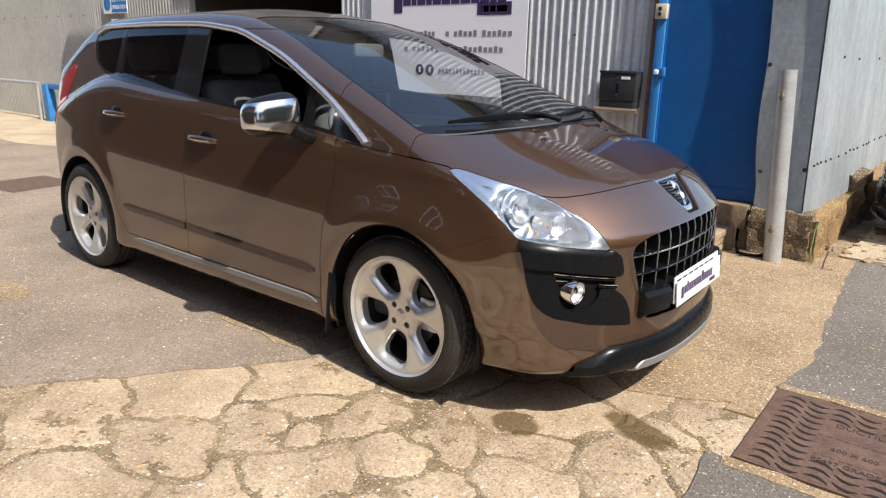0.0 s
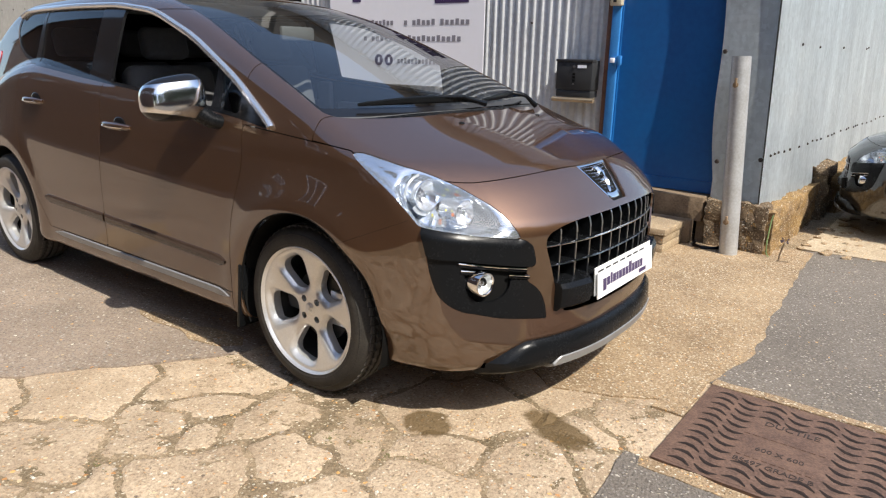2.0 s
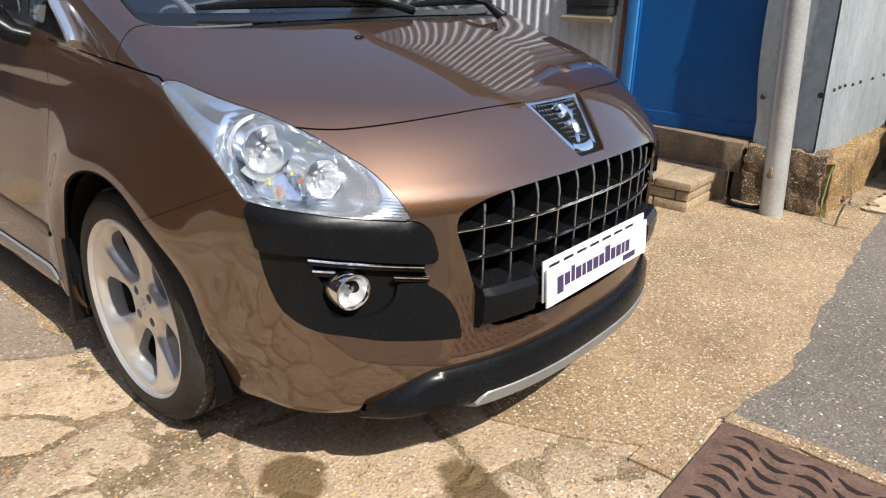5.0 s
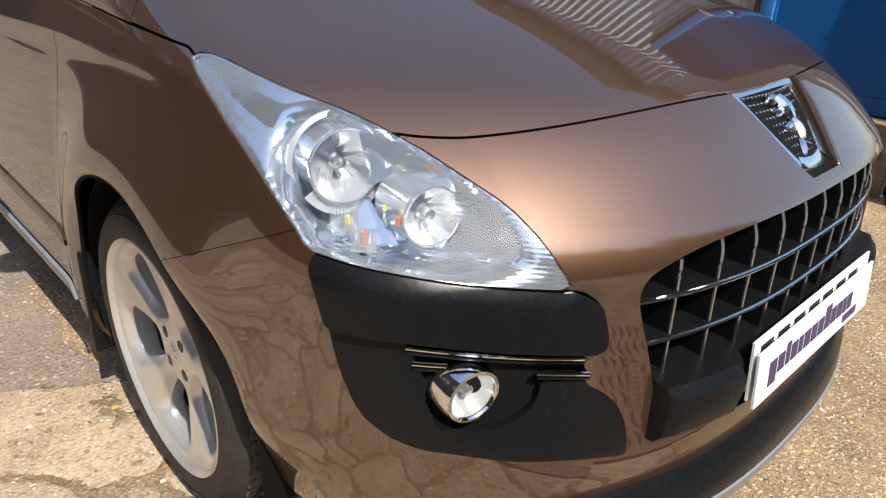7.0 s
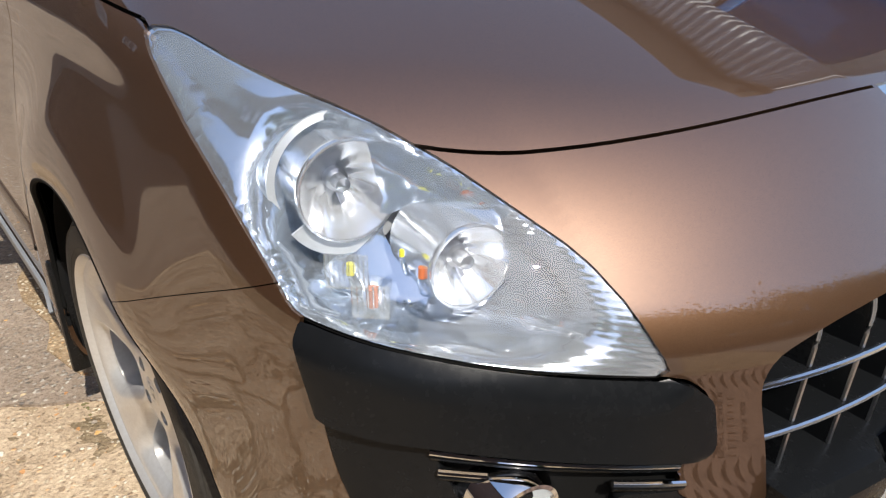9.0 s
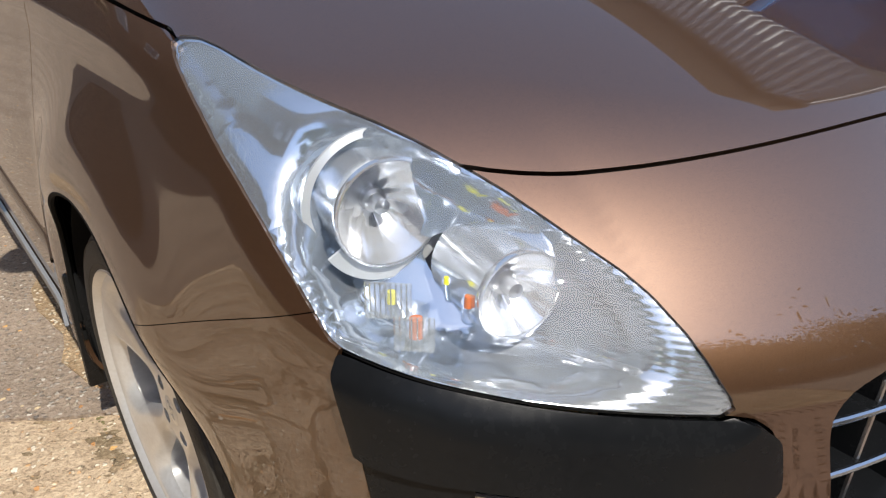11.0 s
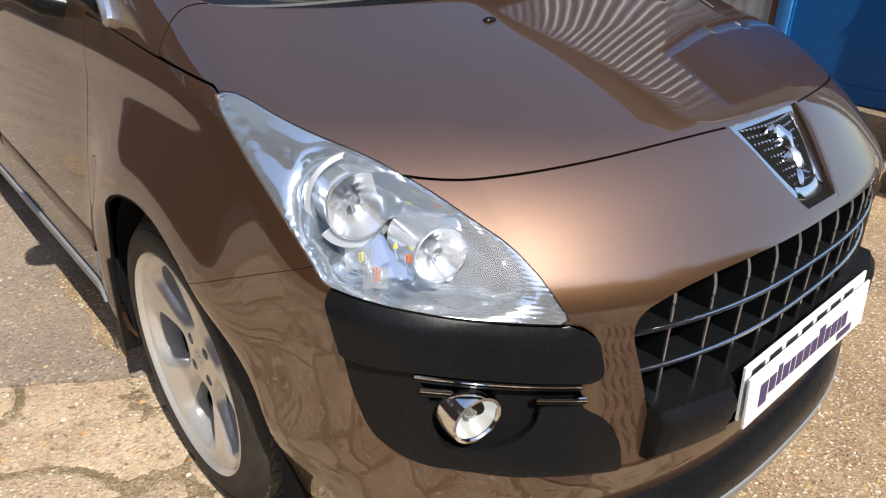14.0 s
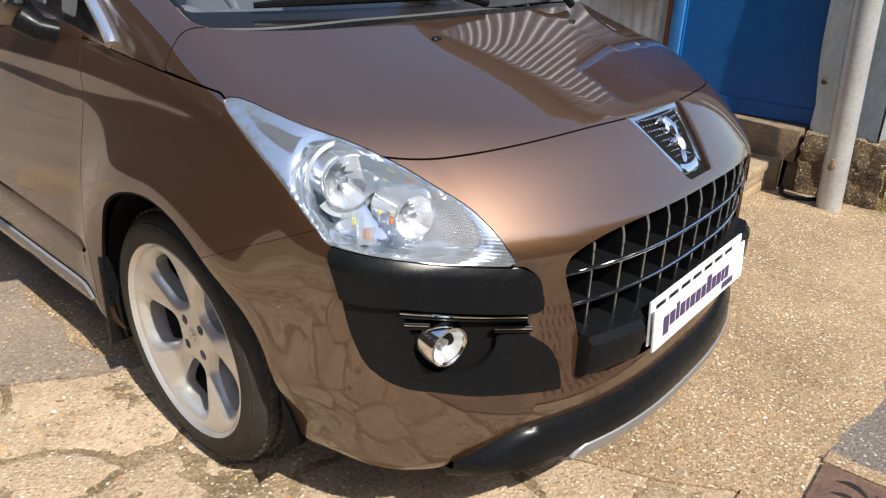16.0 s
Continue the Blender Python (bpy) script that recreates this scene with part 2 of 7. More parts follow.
def eased(v):
    v = np.clip(v, 0, 1)
    return v * v * (3 - 2 * v)


def mirrored(shell):
    A, T = shell
    B = A.copy()
    B[:, [1, 4]] *= -1
    return B, T[:, ::-1].copy()


def joined(*shells):
    A, T, n = [], [], 0
    for a, t in shells:
        A.append(a)
        T.append(t + n)
        n += len(a)
    return np.concatenate(A), np.concatenate(T)


def panel(name, shell, mat, parent, thick=0.006, lift=0.0, label="", along=None):
    """A sheet of the shell with thickness inwards and its own rim."""
    A, T = shell
    P, N = A[:, :3] + lift * A[:, 3:], A[:, 3:] / np.linalg.norm(A[:, 3:], axis=1, keepdims=True)
    V, F, C = [P], [T], [N]
    if thick:
        n = len(P)
        e = np.concatenate([T[:, [0, 1]], T[:, [1, 2]], T[:, [2, 0]]])
        key = np.minimum(e[:, 0], e[:, 1]).astype(np.int64) * n + np.maximum(e[:, 0], e[:, 1])
        _, inv, cnt = np.unique(key, return_inverse=True, return_counts=True)
        rim = e[cnt[inv] == 1]
        rim = rim[(np.abs(P[rim[:, 0], 1]) > 1e-4) | (np.abs(P[rim[:, 1], 1]) > 1e-4)]
        u, ri = np.unique(rim, return_inverse=True)
        ri = ri.reshape(-1, 2)
        V += [P[u], P[u] - thick * (N[u] if along is None else np.array(along))]
        C += [np.zeros((2 * len(u), 3))]
        m = len(u)
        F += [np.stack([n + ri[:, 1], n + ri[:, 0], n + m + ri[:, 0]], 1), np.stack([n + ri[:, 1], n + m + ri[:, 0], n + m + ri[:, 1]], 1)]
    V, F, C = np.concatenate(V), np.concatenate(F), np.concatenate(C)
    me = bpy.data.meshes.new(name)
    me.vertices.add(len(V))
    me.vertices.foreach_set("co", V.ravel())
    me.loops.add(3 * len(F))
    me.loops.foreach_set("vertex_index", F.ravel().astype(np.int32))
    me.polygons.add(len(F))
    me.polygons.foreach_set("loop_start", np.arange(0, 3 * len(F), 3, dtype=np.int32))
    me.update(calc_edges=True)
    me.validate()
    me.polygons.foreach_set("use_smooth", [True] * len(me.polygons))
    if len(me.vertices) == len(C):
        me.normals_split_custom_set_from_vertices(C.tolist())
    return link(name, me, mat, parent, label)


# ---- the car's form: x forward from the front axle, y to its left, z up ----
def belt_rise(x):
    return 0.082 * softplus(-x - 0.35, 0.25)


def bonnet_z(x, Y):
    zc = 1.062 - 0.20 * (x - 0.2) - 0.19 * (x - 0.2) ** 2
    out = softplus(Y - (0.275 - 0.20 * (x - 0.2)), 0.012)
    return zc - 0.030 * (Y / 0.78) ** 2 - 0.060 * out - 0.085 * out ** 2


def nose_x(Y, z):
    tuck = 1.1 * softplus(0.40 - z, 0.05) ** 2
    return 0.905 - 0.30 * (Y / 0.8) ** 2.6 - 0.95 * softplus(z - 0.733, 0.035) - tuck


def side_y(x, z):
    w = z - belt_rise(x)
    arch = np.minimum(np.hypot(x, z - 0.335), np.hypot(x + 2.613, z - 0.335))
    tuck = 0.055 * eased((0.46 - z) / 0.24) * eased((x - 0.18) / 0.20)       # the bumper corner draws in towards its foot
    swell = 0.034 * eased((x + 0.45) / 0.40) * eased((0.60 - x) / 0.35) * np.exp(-((z - 0.66) / np.where(z > 0.66, 0.18, 0.10)) ** 2)
    return (0.862 - 0.24 * softplus(w - 0.50, 0.10) ** 2 + swell - 2.2 * softplus(0.30 - z, 0.03) ** 2 - tuck
            - 0.10 * softplus(x - 0.05, 0.2) ** 2 - 0.10 * softplus(-2.2 - x, 0.3) ** 2 + 0.014 * np.exp(-((arch - 0.42) / 0.07) ** 2))


def screen_x(Y, z):
    return 0.235 - 0.15 * (Y / 0.65) ** 2 - 2.45 * (z - 1.06) - 0.55 * (z - 1.06) ** 2


def form(x, Y, z):
    """Below zero inside the car's outer form."""
    low = smax(Y - side_y(x, z), (z - bonnet_z(np.maximum(x, -0.3), Y) - belt_rise(x) + 0.40 * softplus(-2.4 - x, 0.3)) * 0.95, 0.075)
    low = smax(low, (x - nose_x(Y, z)) * 0.85, 0.03 + 0.05 * np.clip(Y / 0.6, 0, 1) ** 3)
    low = smax(low, (-3.43 + 0.35 * softplus(z - 0.75, 0.1) + 0.22 * (Y / 0.8) ** 3 - x) * 0.9, 0.12)
    low = smax(low, 0.200 + 0.03 * softplus(x - 0.25, 0.15) + 0.10 * softplus(-2.9 - x, 0.2) - z, 0.05)
    top = smax(Y - (0.805 - 0.25 * (z - 1.0) - 0.10 * (z - 1.0) ** 2 - 0.036 * softplus(-1.5 - x, 0.3) ** 2), (x - screen_x(Y, z)) / 2.75, 0.075)
    top = smax(top, z - (1.598 - 0.055 * (Y / 0.6) ** 2 - 0.045 * ((x + 1.8) / 1.2) ** 2), 0.11)
    top = smax(top, (-3.71 + 1.75 * (z - 1.05) + 0.15 * (Y / 0.7) ** 2 - x) * 0.5, 0.08)
    top = smax(top, (-3.41 + 0.22 * (Y / 0.8) ** 3 - x) * 0.9, 0.10)
    top = smax(top, 0.9 - z, 0.05)
    return smin(low, top, 0.022)


def car_shell(step=1.0):
    """Rays from a spine inside the car out to its form; the right-hand half."""
    rear, mid, front = int(36 / step), int(190 / step), int(118 / step)
    rows = int(190 / step)
    x0, x1 = -2.85, 0.36
    phi = np.concatenate([np.linspace(-90, 0, rear)[:-1], np.zeros(mid), np.linspace(0, 90, front)[1:]])
    t = np.linspace(0, 1, mid)
    ox = np.concatenate([np.full(rear - 1, x0), x0 + (x1 - x0) * (t + 0.18 * np.sin(np.pi * t) * t), np.full(front - 1, x1)])
    el = np.linspace(-62, 90, rows)
    ph, th = np.meshgrid(np.radians(phi), np.radians(el), indexing="ij")
    O = np.stack([np.repeat(ox[:, None], rows, 1), np.zeros_like(ph), 0.66 + 0 * ph], -1)
    D = np.stack([np.sin(ph) * np.cos(th), -np.cos(ph) * np.cos(th), np.sin(th)], -1)

    def val(P):
        return form(P[..., 0], np.abs(P[..., 1]), P[..., 2])

    lo, hi = np.full(ph.shape, 0.05), np.full(ph.shape, 1.8)
    for _ in range(30):
        md = (lo + hi) / 2
        inside = val(O + md[..., None] * D) < 0
        lo, hi = np.where(inside, md, lo), np.where(inside, hi, md)
    P = O + ((lo + hi) / 2)[..., None] * D
    P[np.abs(P[..., 1]) < 2e-4, 1] = 0
    N = np.zeros_like(P)
    for k in range(3):
        d = np.zeros(3)
        d[k] = 2e-3
        N[..., k] = val(P + d) - val(P - d)
    N /= np.linalg.norm(N, axis=-1, keepdims=True)
    n, m = ph.shape
    i, j = np.meshgrid(np.arange(n - 1), np.arange(m - 1), indexing="ij")
    a = (i * m + j).ravel()
    b, c, d = a + m, a + m + 1, a + 1
    T = np.concatenate([np.stack([a, b, c], 1), np.stack([a, c, d], 1)])
    A = np.concatenate([P.reshape(-1, 3), N.reshape(-1, 3)], 1)
    p = A[:, :3]
    area = np.linalg.norm(np.cross(p[T[:, 1]] - p[T[:, 0]], p[T[:, 2]] - p[T[:, 0]]), axis=1)
    return A, T[area > 1e-9]


# outlines of the panels; SQ is the slanting way round the front corner, x - 0.8 |y|
LAMP = rounded([(-0.415, 0.958), (-0.405, 0.943), (-0.340, 0.903), (-0.238, 0.846), (-0.138, 0.770), (-0.114, 0.748), (-0.045, 0.740), (0.046, 0.731), (0.130, 0.720), (0.230, 0.7095), (0.335, 0.699), (0.275, 0.760), (0.208, 0.803), (0.110, 0.843), (0.043, 0.869), (-0.073, 0.904), (-0.228, 0.935), (-0.36, 0.960)], 1, 0.2)
CLAD = rounded([(-0.114, 0.752), (-0.045, 0.744), (0.046, 0.735), (0.130, 0.724), (0.230, 0.7135), (0.338, 0.701), (0.366, 0.684), (0.376, 0.674), (0.392, 0.622), (0.389, 0.609), (0.378, 0.603), (0.356, 0.600), (0.352, 0.588), (0.365, 0.572), (0.362, 0.552), (0.405, 0.526), (0.432, 0.500), (0.454, 0.459), (0.464, 0.415), (0.466, 0.401), (0.450, 0.402), (0.315, 0.418), (0.239, 0.427), (0.137, 0.449), (0.084, 0.457), (0.024, 0.480), (-0.030, 0.518), (-0.064, 0.588), (-0.083, 0.668)], 1, 0.2)
GRILLE = rounded([(-0.6, 0.748), (0.19, 0.746), (0.327, 0.740), (0.406, 0.729), (0.470, 0.708), (0.480, 0.680), (0.474, 0.650), (0.452, 0.585), (0.431, 0.510), (0.405, 0.430), (0.360, 0.402), (-0.6, 0.392)], 2, 0.2)
DLO = rounded([(-0.15, 0.992), (-0.42, 1.030), (-1.00, 1.085), (-1.60, 1.130), (-2.15, 1.178), (-2.36, 1.195), (-2.52, 1.228), (-2.64, 1.285), (-2.705, 1.37), (-2.69, 1.45), (-2.62, 1.487), (-2.45, 1.494), (-1.95, 1.499), (-1.50, 1.494), (-1.15, 1.458), (-0.80, 1.345), (-0.45, 1.182)], 2, 0.15)
SCREEN = rounded([(-0.5, 1.078), (0.35, 1.070), (0.60, 1.058), (0.735, 1.060), (0.705, 1.16), (0.668, 1.28), (0.605, 1.42), (0.568, 1.515), (0.45, 1.530), (-0.5, 1.555)], 2, 0.15)
BONNET = rounded([(0.744, -0.3), (0.744, 0.0), (0.740, 0.12), (0.728, 0.22), (0.703, 0.355), (0.673, 0.46), (0.632, 0.557), (0.573, 0.653), (0.50, 0.72), (0.50, 1.0), (0.035, 1.0), (0.035, 0.79), (0.025, 0.745), (0.105, 0.645), (0.19, 0.45), (0.235, 0.20), (0.245, 0.0), (0.245, -0.3)], 2, 0.25)


def solve_out(point, lo, hi, lift=0.0):
    """Where a straight way, point(t) for t from inside to outside, leaves the form."""
    for _ in range(34):
        t = (lo + hi) / 2
        x, y, z = point(t)
        if float(form(np.array(x), np.array(abs(y)), np.array(z))) < lift:
            lo = t
        else:
            hi = t
    return Vector(point((lo + hi) / 2))


def corner(q, z, lift=0.0):
    return solve_out(lambda t: (q + 0.8 * t, -t, z), 0.2, 1.0, lift)


def nose(y, z, lift=0.0):
    return solve_out(lambda t: (t, y, z), 0.2, 1.1, lift)


def flank(x, z, lift=0.0):
    return solve_out(lambda t: (x, -t, z), 0.3, 1.0, lift)


def topside(x, y, lift=0.0):
    return solve_out(lambda t: (x, y, t), 0.7, 1.8, lift)


# ---- the car ----
def disc_shell(n, radius, depth):
    """A round plate in the XZ plane facing -Y, as a shell."""
    g = np.linspace(-radius, radius, n)
    U, W = np.meshgrid(g, g, indexing="ij")
    P = np.stack([U, -depth(U, W), W], -1)
    N = np.cross(np.gradient(P, axis=0), np.gradient(P, axis=1))
    N /= np.linalg.norm(N, axis=-1, keepdims=True)
    A = np.concatenate([P.reshape(-1, 3), N.reshape(-1, 3)], 1)
    i, j = np.meshgrid(np.arange(n - 1), np.arange(n - 1), indexing="ij")
    a = (i * n + j).ravel()
    T = np.concatenate([np.stack([a, a + n, a + n + 1], 1), np.stack([a, a + n + 1, a + 1], 1)])
    if A[:, 4].mean() > 0:
        A[:, 3:] *= -1
    f = np.cross(A[T[0, 1], :3] - A[T[0, 0], :3], A[T[0, 2], :3] - A[T[0, 0], :3])
    return A, (T[:, ::-1].copy() if f[1] > 0 else T)


def wheel(parent, x, y, side, turn=0.0):
    """Alloy wheel with five broad spokes; side -1 faces the car's right."""
    w = new("wheel")
    w.parent = parent
    w.matrix_local = pose(x, y, 0.333, 0, turn, 0 if side < 0 else 180)
    bm = bmesh.new()
    prof = [(0.247, 0.100), (0.256, 0.106), (0.272, 0.110), (0.292, 0.107), (0.310, 0.097), (0.3225, 0.083)]
    for g in (0.052, 0.019, -0.019, -0.052):
        prof += [(0.3325 - abs(g) * 0.03, g + 0.007), (0.3245, g + 0.0055), (0.3245, g - 0.0055), (0.3325 - abs(g) * 0.03, g - 0.007)]
    prof += [(0.3225, -0.083), (0.310, -0.097), (0.292, -0.107), (0.272, -0.110), (0.256, -0.106), (0.247, -0.100)]
    lathe(bm, prof, 120)
    tyre = part("tyre", bm, RUBBER, w, "black road tyre with grooved tread", sharp=30)
    bm = bmesh.new()
    lathe(bm, [(0.262, 0.1068), (0.2645, 0.1092), (0.267, 0.1088)], 96)
    lathe(bm, [(0.298, 0.1040), (0.300, 0.1052), (0.303, 0.1015)], 96)
    part("sidewall_ribs", bm, RUBBER, tyre)
    bm = bmesh.new()
    for k in range(60):                              # tread blocks, the shoulder ones slanting
        a = k * math.tau / 60
        for o, w0, lean in ((-0.067, 0.0090, -14), (0.067, 0.0090, 14), (-0.0355, 0.0095, 20), (0.0355, 0.0095, -20), (0.0, 0.0115, 0)):
            m = Matrix.Rotation(a, 4, "Y") @ Matrix.Translation((0.3262 - 0.0032 * (abs(o) > 0.06), o, 0)) @ Matrix.Rotation(radians(lean), 4, "X")
            box(bm, -0.010, 0.0068, -w0, w0, -0.0146, 0.0146, m=m)
    tagged(part("tread", bm, TREAD, tyre, "dusty grey worn tread"), kind="stuff")
    # the barrel's dark colour stands in for the shade between the spokes
    bm = bmesh.new()
    lathe(bm, [(0.215, -0.10), (0.250, -0.098), (0.232, -0.06), (0.226, 0.03)], 64)
    part("rim_barrel", bm, SHADED_STEEL, w, "inside of the rim coloured dark for the shade there", sharp=40)
    bm = bmesh.new()
    lathe(bm, [(0.226, 0.030), (0.230, 0.078), (0.240, 0.090), (0.246, 0.101), (0.252, 0.107), (0.255, 0.104), (0.252, 0.097)], 96)
    part("rim", bm, ALLOY, w, sharp=40)

    def holes(U, W):
        R, TH = np.hypot(U, W), np.arctan2(W, U)
        an = (TH - radians(81) + math.pi / 5) % (math.tau / 5) - math.pi / 5
        gp = math.pi / 5 - np.abs(an)
        return R, an, smax(smax(0.082 - R, R - 0.217, 0.030), R * np.sin(gp) - (0.031 + 0.30 * np.clip(R - 0.080, 0, 1)), 0.046)

    def depth(U, W):
        R, an, ho = holes(U, W)
        d = 0.066 + 0.026 * np.clip((R - 0.05) / 0.18, 0, 1) ** 1.4
        d = d - 0.018 * np.clip(1 - ho / 0.018, 0, 1) ** 2 + 0.004 * np.clip((ho - 0.008) / 0.02, 0, 1)
        return d
    sh = disc_shell(190, 0.245, depth)
    sh = clip(sh, np.hypot(sh[0][:, 0], sh[0][:, 2]) - 0.2415)
    sh = clip(sh, -holes(sh[0][:, 0], sh[0][:, 2])[2])
    bolts = [(0.050 * math.cos(k * math.pi / 2 + 0.75), 0.050 * math.sin(k * math.pi / 2 + 0.75)) for k in range(4)]
    for bx, bz in bolts:
        sh = clip(sh, 0.0135 - np.hypot(sh[0][:, 0] - bx, sh[0][:, 2] - bz))
    panel("spokes", sh, ALLOY, w, 0.030, label="five broad silver spokes", along=(0, -1, 0))
    # dark bolts carry the shading of their recesses
    for bx, bz in bolts:
        bm = bmesh.new()
        cyl(bm, (bx, -0.040, bz), (bx, -0.058, bz), 0.0085, seg=6)
        part("wheel_bolt", bm, SHADED_STEEL, w)
    bm = bmesh.new()
    lathe(bm, [(0.030, 0.058), (0.030, 0.068), (0.026, 0.071), (0.0005, 0.072)], 32)
    cap = part("centre_cap", bm, ALLOY, w)
    bm = bmesh.new()
    for px, pz, rr in ((-0.004, 0.012, 0.006), (0.002, 0.004, 0.007), (0.006, -0.008, 0.006), (-0.008, -0.006, 0.004), (0.010, 0.008, 0.004)):
        lathe_at = Matrix.Translation((px, -0.0715, pz))
        vs = bmesh.ops.create_uvsphere(bm, u_segments=10, v_segments=6, radius=rr, matrix=lathe_at)["verts"]
        bmesh.ops.scale(bm, vec=(1, 0.4, 1.2), space=Matrix.Translation((-px, 0.0715, -pz)), verts=vs)
    part("cap_emblem", bm, SATIN, cap)
    # disc colour is darkened for the shade behind the spokes
    bm = bmesh.new()
    lathe(bm, [(0.0005, 0.008), (0.13, 0.008), (0.142, 0.004), (0.142, -0.02), (0.0005, -0.02)], 48)
    part("brake_disc", bm, SHADED_STEEL, w, "worn steel brake disc darkened for shade")
    bm = bmesh.new()
    box(bm, 0.06, 0.15, -0.022, 0.03, -0.06, 0.08, 0.008)
    part("brake_caliper", bm, SATIN, w)
    # near-black disc added at the back, standing in for shade in the holes
    bm = bmesh.new()
    lathe(bm, [(0.0005, -0.03), (0.215, -0.035), (0.222, -0.09)], 48)
    part("hub_backing", bm, DARK, w)
    return w


def make_car(name, paint, label, m, step=1.0):
    car = thing(name, label, "car", m=m)
    shell = car_shell(step)
    gap = 0.0018

    def xyz(s):
        A = s[0]
        return A[:, 0], np.abs(A[:, 1]), A[:, 2]

    def g_lamp(s):
        x, Y, z = xyz(s)
        return np.maximum(sdf(x - 0.8 * Y, z, LAMP), 0.30 - Y)

    def g_clad(s):
        x, Y, z = xyz(s)
        return np.maximum(sdf(x - 0.8 * Y, z, CLAD), 0.30 - Y)

    def g_grille(s):
        x, Y, z = xyz(s)
        return np.maximum(sdf(Y, z, GRILLE), 0.55 - x)

    def g_arch(s):
        x, Y, z = xyz(s)
        f = np.hypot(x - 0.026, z - 0.338) - 0.384
        r = np.hypot(x + 2.600, z - 0.338) - 0.378
        return np.maximum(np.minimum(f, r), 0.45 - Y)

    def g_dlo(s):
        x, Y, z = xyz(s)
        return np.maximum(sdf(x, z, DLO), 0.45 - Y)

    def g_screen(s):
        x, Y, z = xyz(s)
        return np.maximum(np.maximum(sdf(Y, z, SCREEN), -1.25 - x), Y - 0.80)

    def g_bonnet(s):
        x, Y, z = xyz(s)
        low = np.interp(x, [0.03, 0.215, 0.244, 0.322, 0.48, 0.568, 0.60], [0.982, 0.962, 0.950, 0.915, 0.850, 0.800, 0.70])
        return np.maximum(sdf(x, Y, BONNET), low - z)

    def g_cowl(s):
        x, Y, z = xyz(s)
        return np.maximum(np.maximum(np.maximum(0.03 - x, Y - 0.690), 1.035 - z), x - 0.26)

    def g_badge(s):
        x, Y, z = xyz(s)
        h = np.clip((z - 0.770) / 0.116, -0.2, 1.2)
        return np.maximum(np.maximum(Y - (0.0625 + 0.068 * np.clip(h, 0, 1) ** 0.8), 0.764 - z), np.maximum(0.7 - x, z - 0.93))

    def both(s):
        return joined(s, mirrored(s))

    # near-black inner sheet for the shade seen through the panel gaps and the openings
    inner = clip(shell, -g_arch(shell))
    for g in (g_dlo, g_screen):
        inner = clip(inner, 0.012 - g(inner))
    for g, keep in ((g_grille, 0.006), (g_lamp, 0.040)):
        inner = clip(inner, keep - g(inner))
    panel("body_shell", both(inner), DARK, car, 0.0, -0.013)

    body = clip(shell, -g_arch(shell))
    body = clip(body, -g_grille(body))
    seal_area = clip(body, g_lamp(body) - 0.004)
    lamp_area = clip(body, g_lamp(body) + 0.0004)
    glass_area = clip(body, g_lamp(body) + 0.0012)
    clad = clip(body, np.maximum(g_clad(body) + 0.001, 0.0015 - g_lamp(body)))
    body = clip(body, -g_lamp(body))
    body = clip(body, -g_clad(body))
    ws = clip(body, g_screen(body) + 0.002)
    body = clip(body, 0.001 - g_screen(body))
    edge_w = np.minimum(ws[0][:, 2] - 1.088, -0.010 - g_screen(ws))
    screen = panel("windscreen", both(clip(ws, -edge_w)), SCREEN_GLASS, car, 0.0, -0.003, "large raked clear windscreen")
    screen.visible_shadow = False
    panel("screen_border", both(clip(ws, edge_w)), GLOSS_BLACK, screen, 0.0, -0.003, "black printed border of the glass")
    dlo = clip(body, g_dlo(body))
    body = clip(body, -g_dlo(body))
    bon = clip(body, g_bonnet(body) + gap)
    panel("bonnet", both(bon), paint, car, 0.012)
    body = clip(body, gap - g_bonnet(body))
    panel("scuttle_panel", both(clip(body, g_cowl(body))), BLACK_PLASTIC, car, 0.004, -0.004, "matt black panel below the windscreen")
    body = clip(body, -g_cowl(body))

    def front_of(s):
        x, Y, z = xyz(s)
        return np.minimum(np.maximum(0.20 - x, z - (0.771 + 0.43 * (x - 0.517))), np.maximum(0.545 - x, 0.60 - z))
    bump = clip(body, front_of(body) + 0.0006)
    body = clip(body, 0.0006 - front_of(body))
    bump = clip(bump, 0.003 - g_badge(bump))
    panel("front_bumper", both(bump), paint, car, 0.008)

    def seam1(z):
        return -0.412 + 0.055 * np.exp(-((z - 0.86) / 0.16) ** 2) + 0.02 * np.clip((z - 0.9) / 0.1, 0, 1)

    def seam2(z):
        return -1.462 - 0.02 * np.clip((z - 0.95) / 0.15, 0, 1)

    def seam3(z):
        return np.interp(z, [0.2, 0.355, 0.511, 0.696, 0.872, 1.03, 1.2], [-2.03, -2.118, -2.222, -2.352, -2.42, -2.395, -2.36])
    x, Y, z = xyz(body)
    pillar_low = 0.979 + 0.075 * np.clip(0.03 - x, -0.3, 0.40)
    wing = np.maximum(np.maximum(seam1(z) - x, z - pillar_low), 0.3 - Y)
    piece = clip(body, wing + gap)
    body = clip(body, gap - wing)
    panel("wing", piece, paint, car, 0.008)
    panel("wing", mirrored(piece), paint, car, 0.008)
    doors = {}
    for nm, a, b in (("front_door", seam1, seam2), ("rear_door", seam2, seam3)):
        x, Y, z = xyz(body)
        d = np.maximum(np.maximum(np.maximum(x - a(z), b(z) - x), 0.318 - z), z - 1.46)
        d = np.maximum(d, 0.5 - Y)
        piece = clip(body, d + gap)
        for k, s in ((-1, piece), (1, mirrored(piece))):
            doors[nm, k] = panel(nm, s, paint, car, 0.008)
        body = clip(body, gap - d)
    x, Y, z = xyz(body)
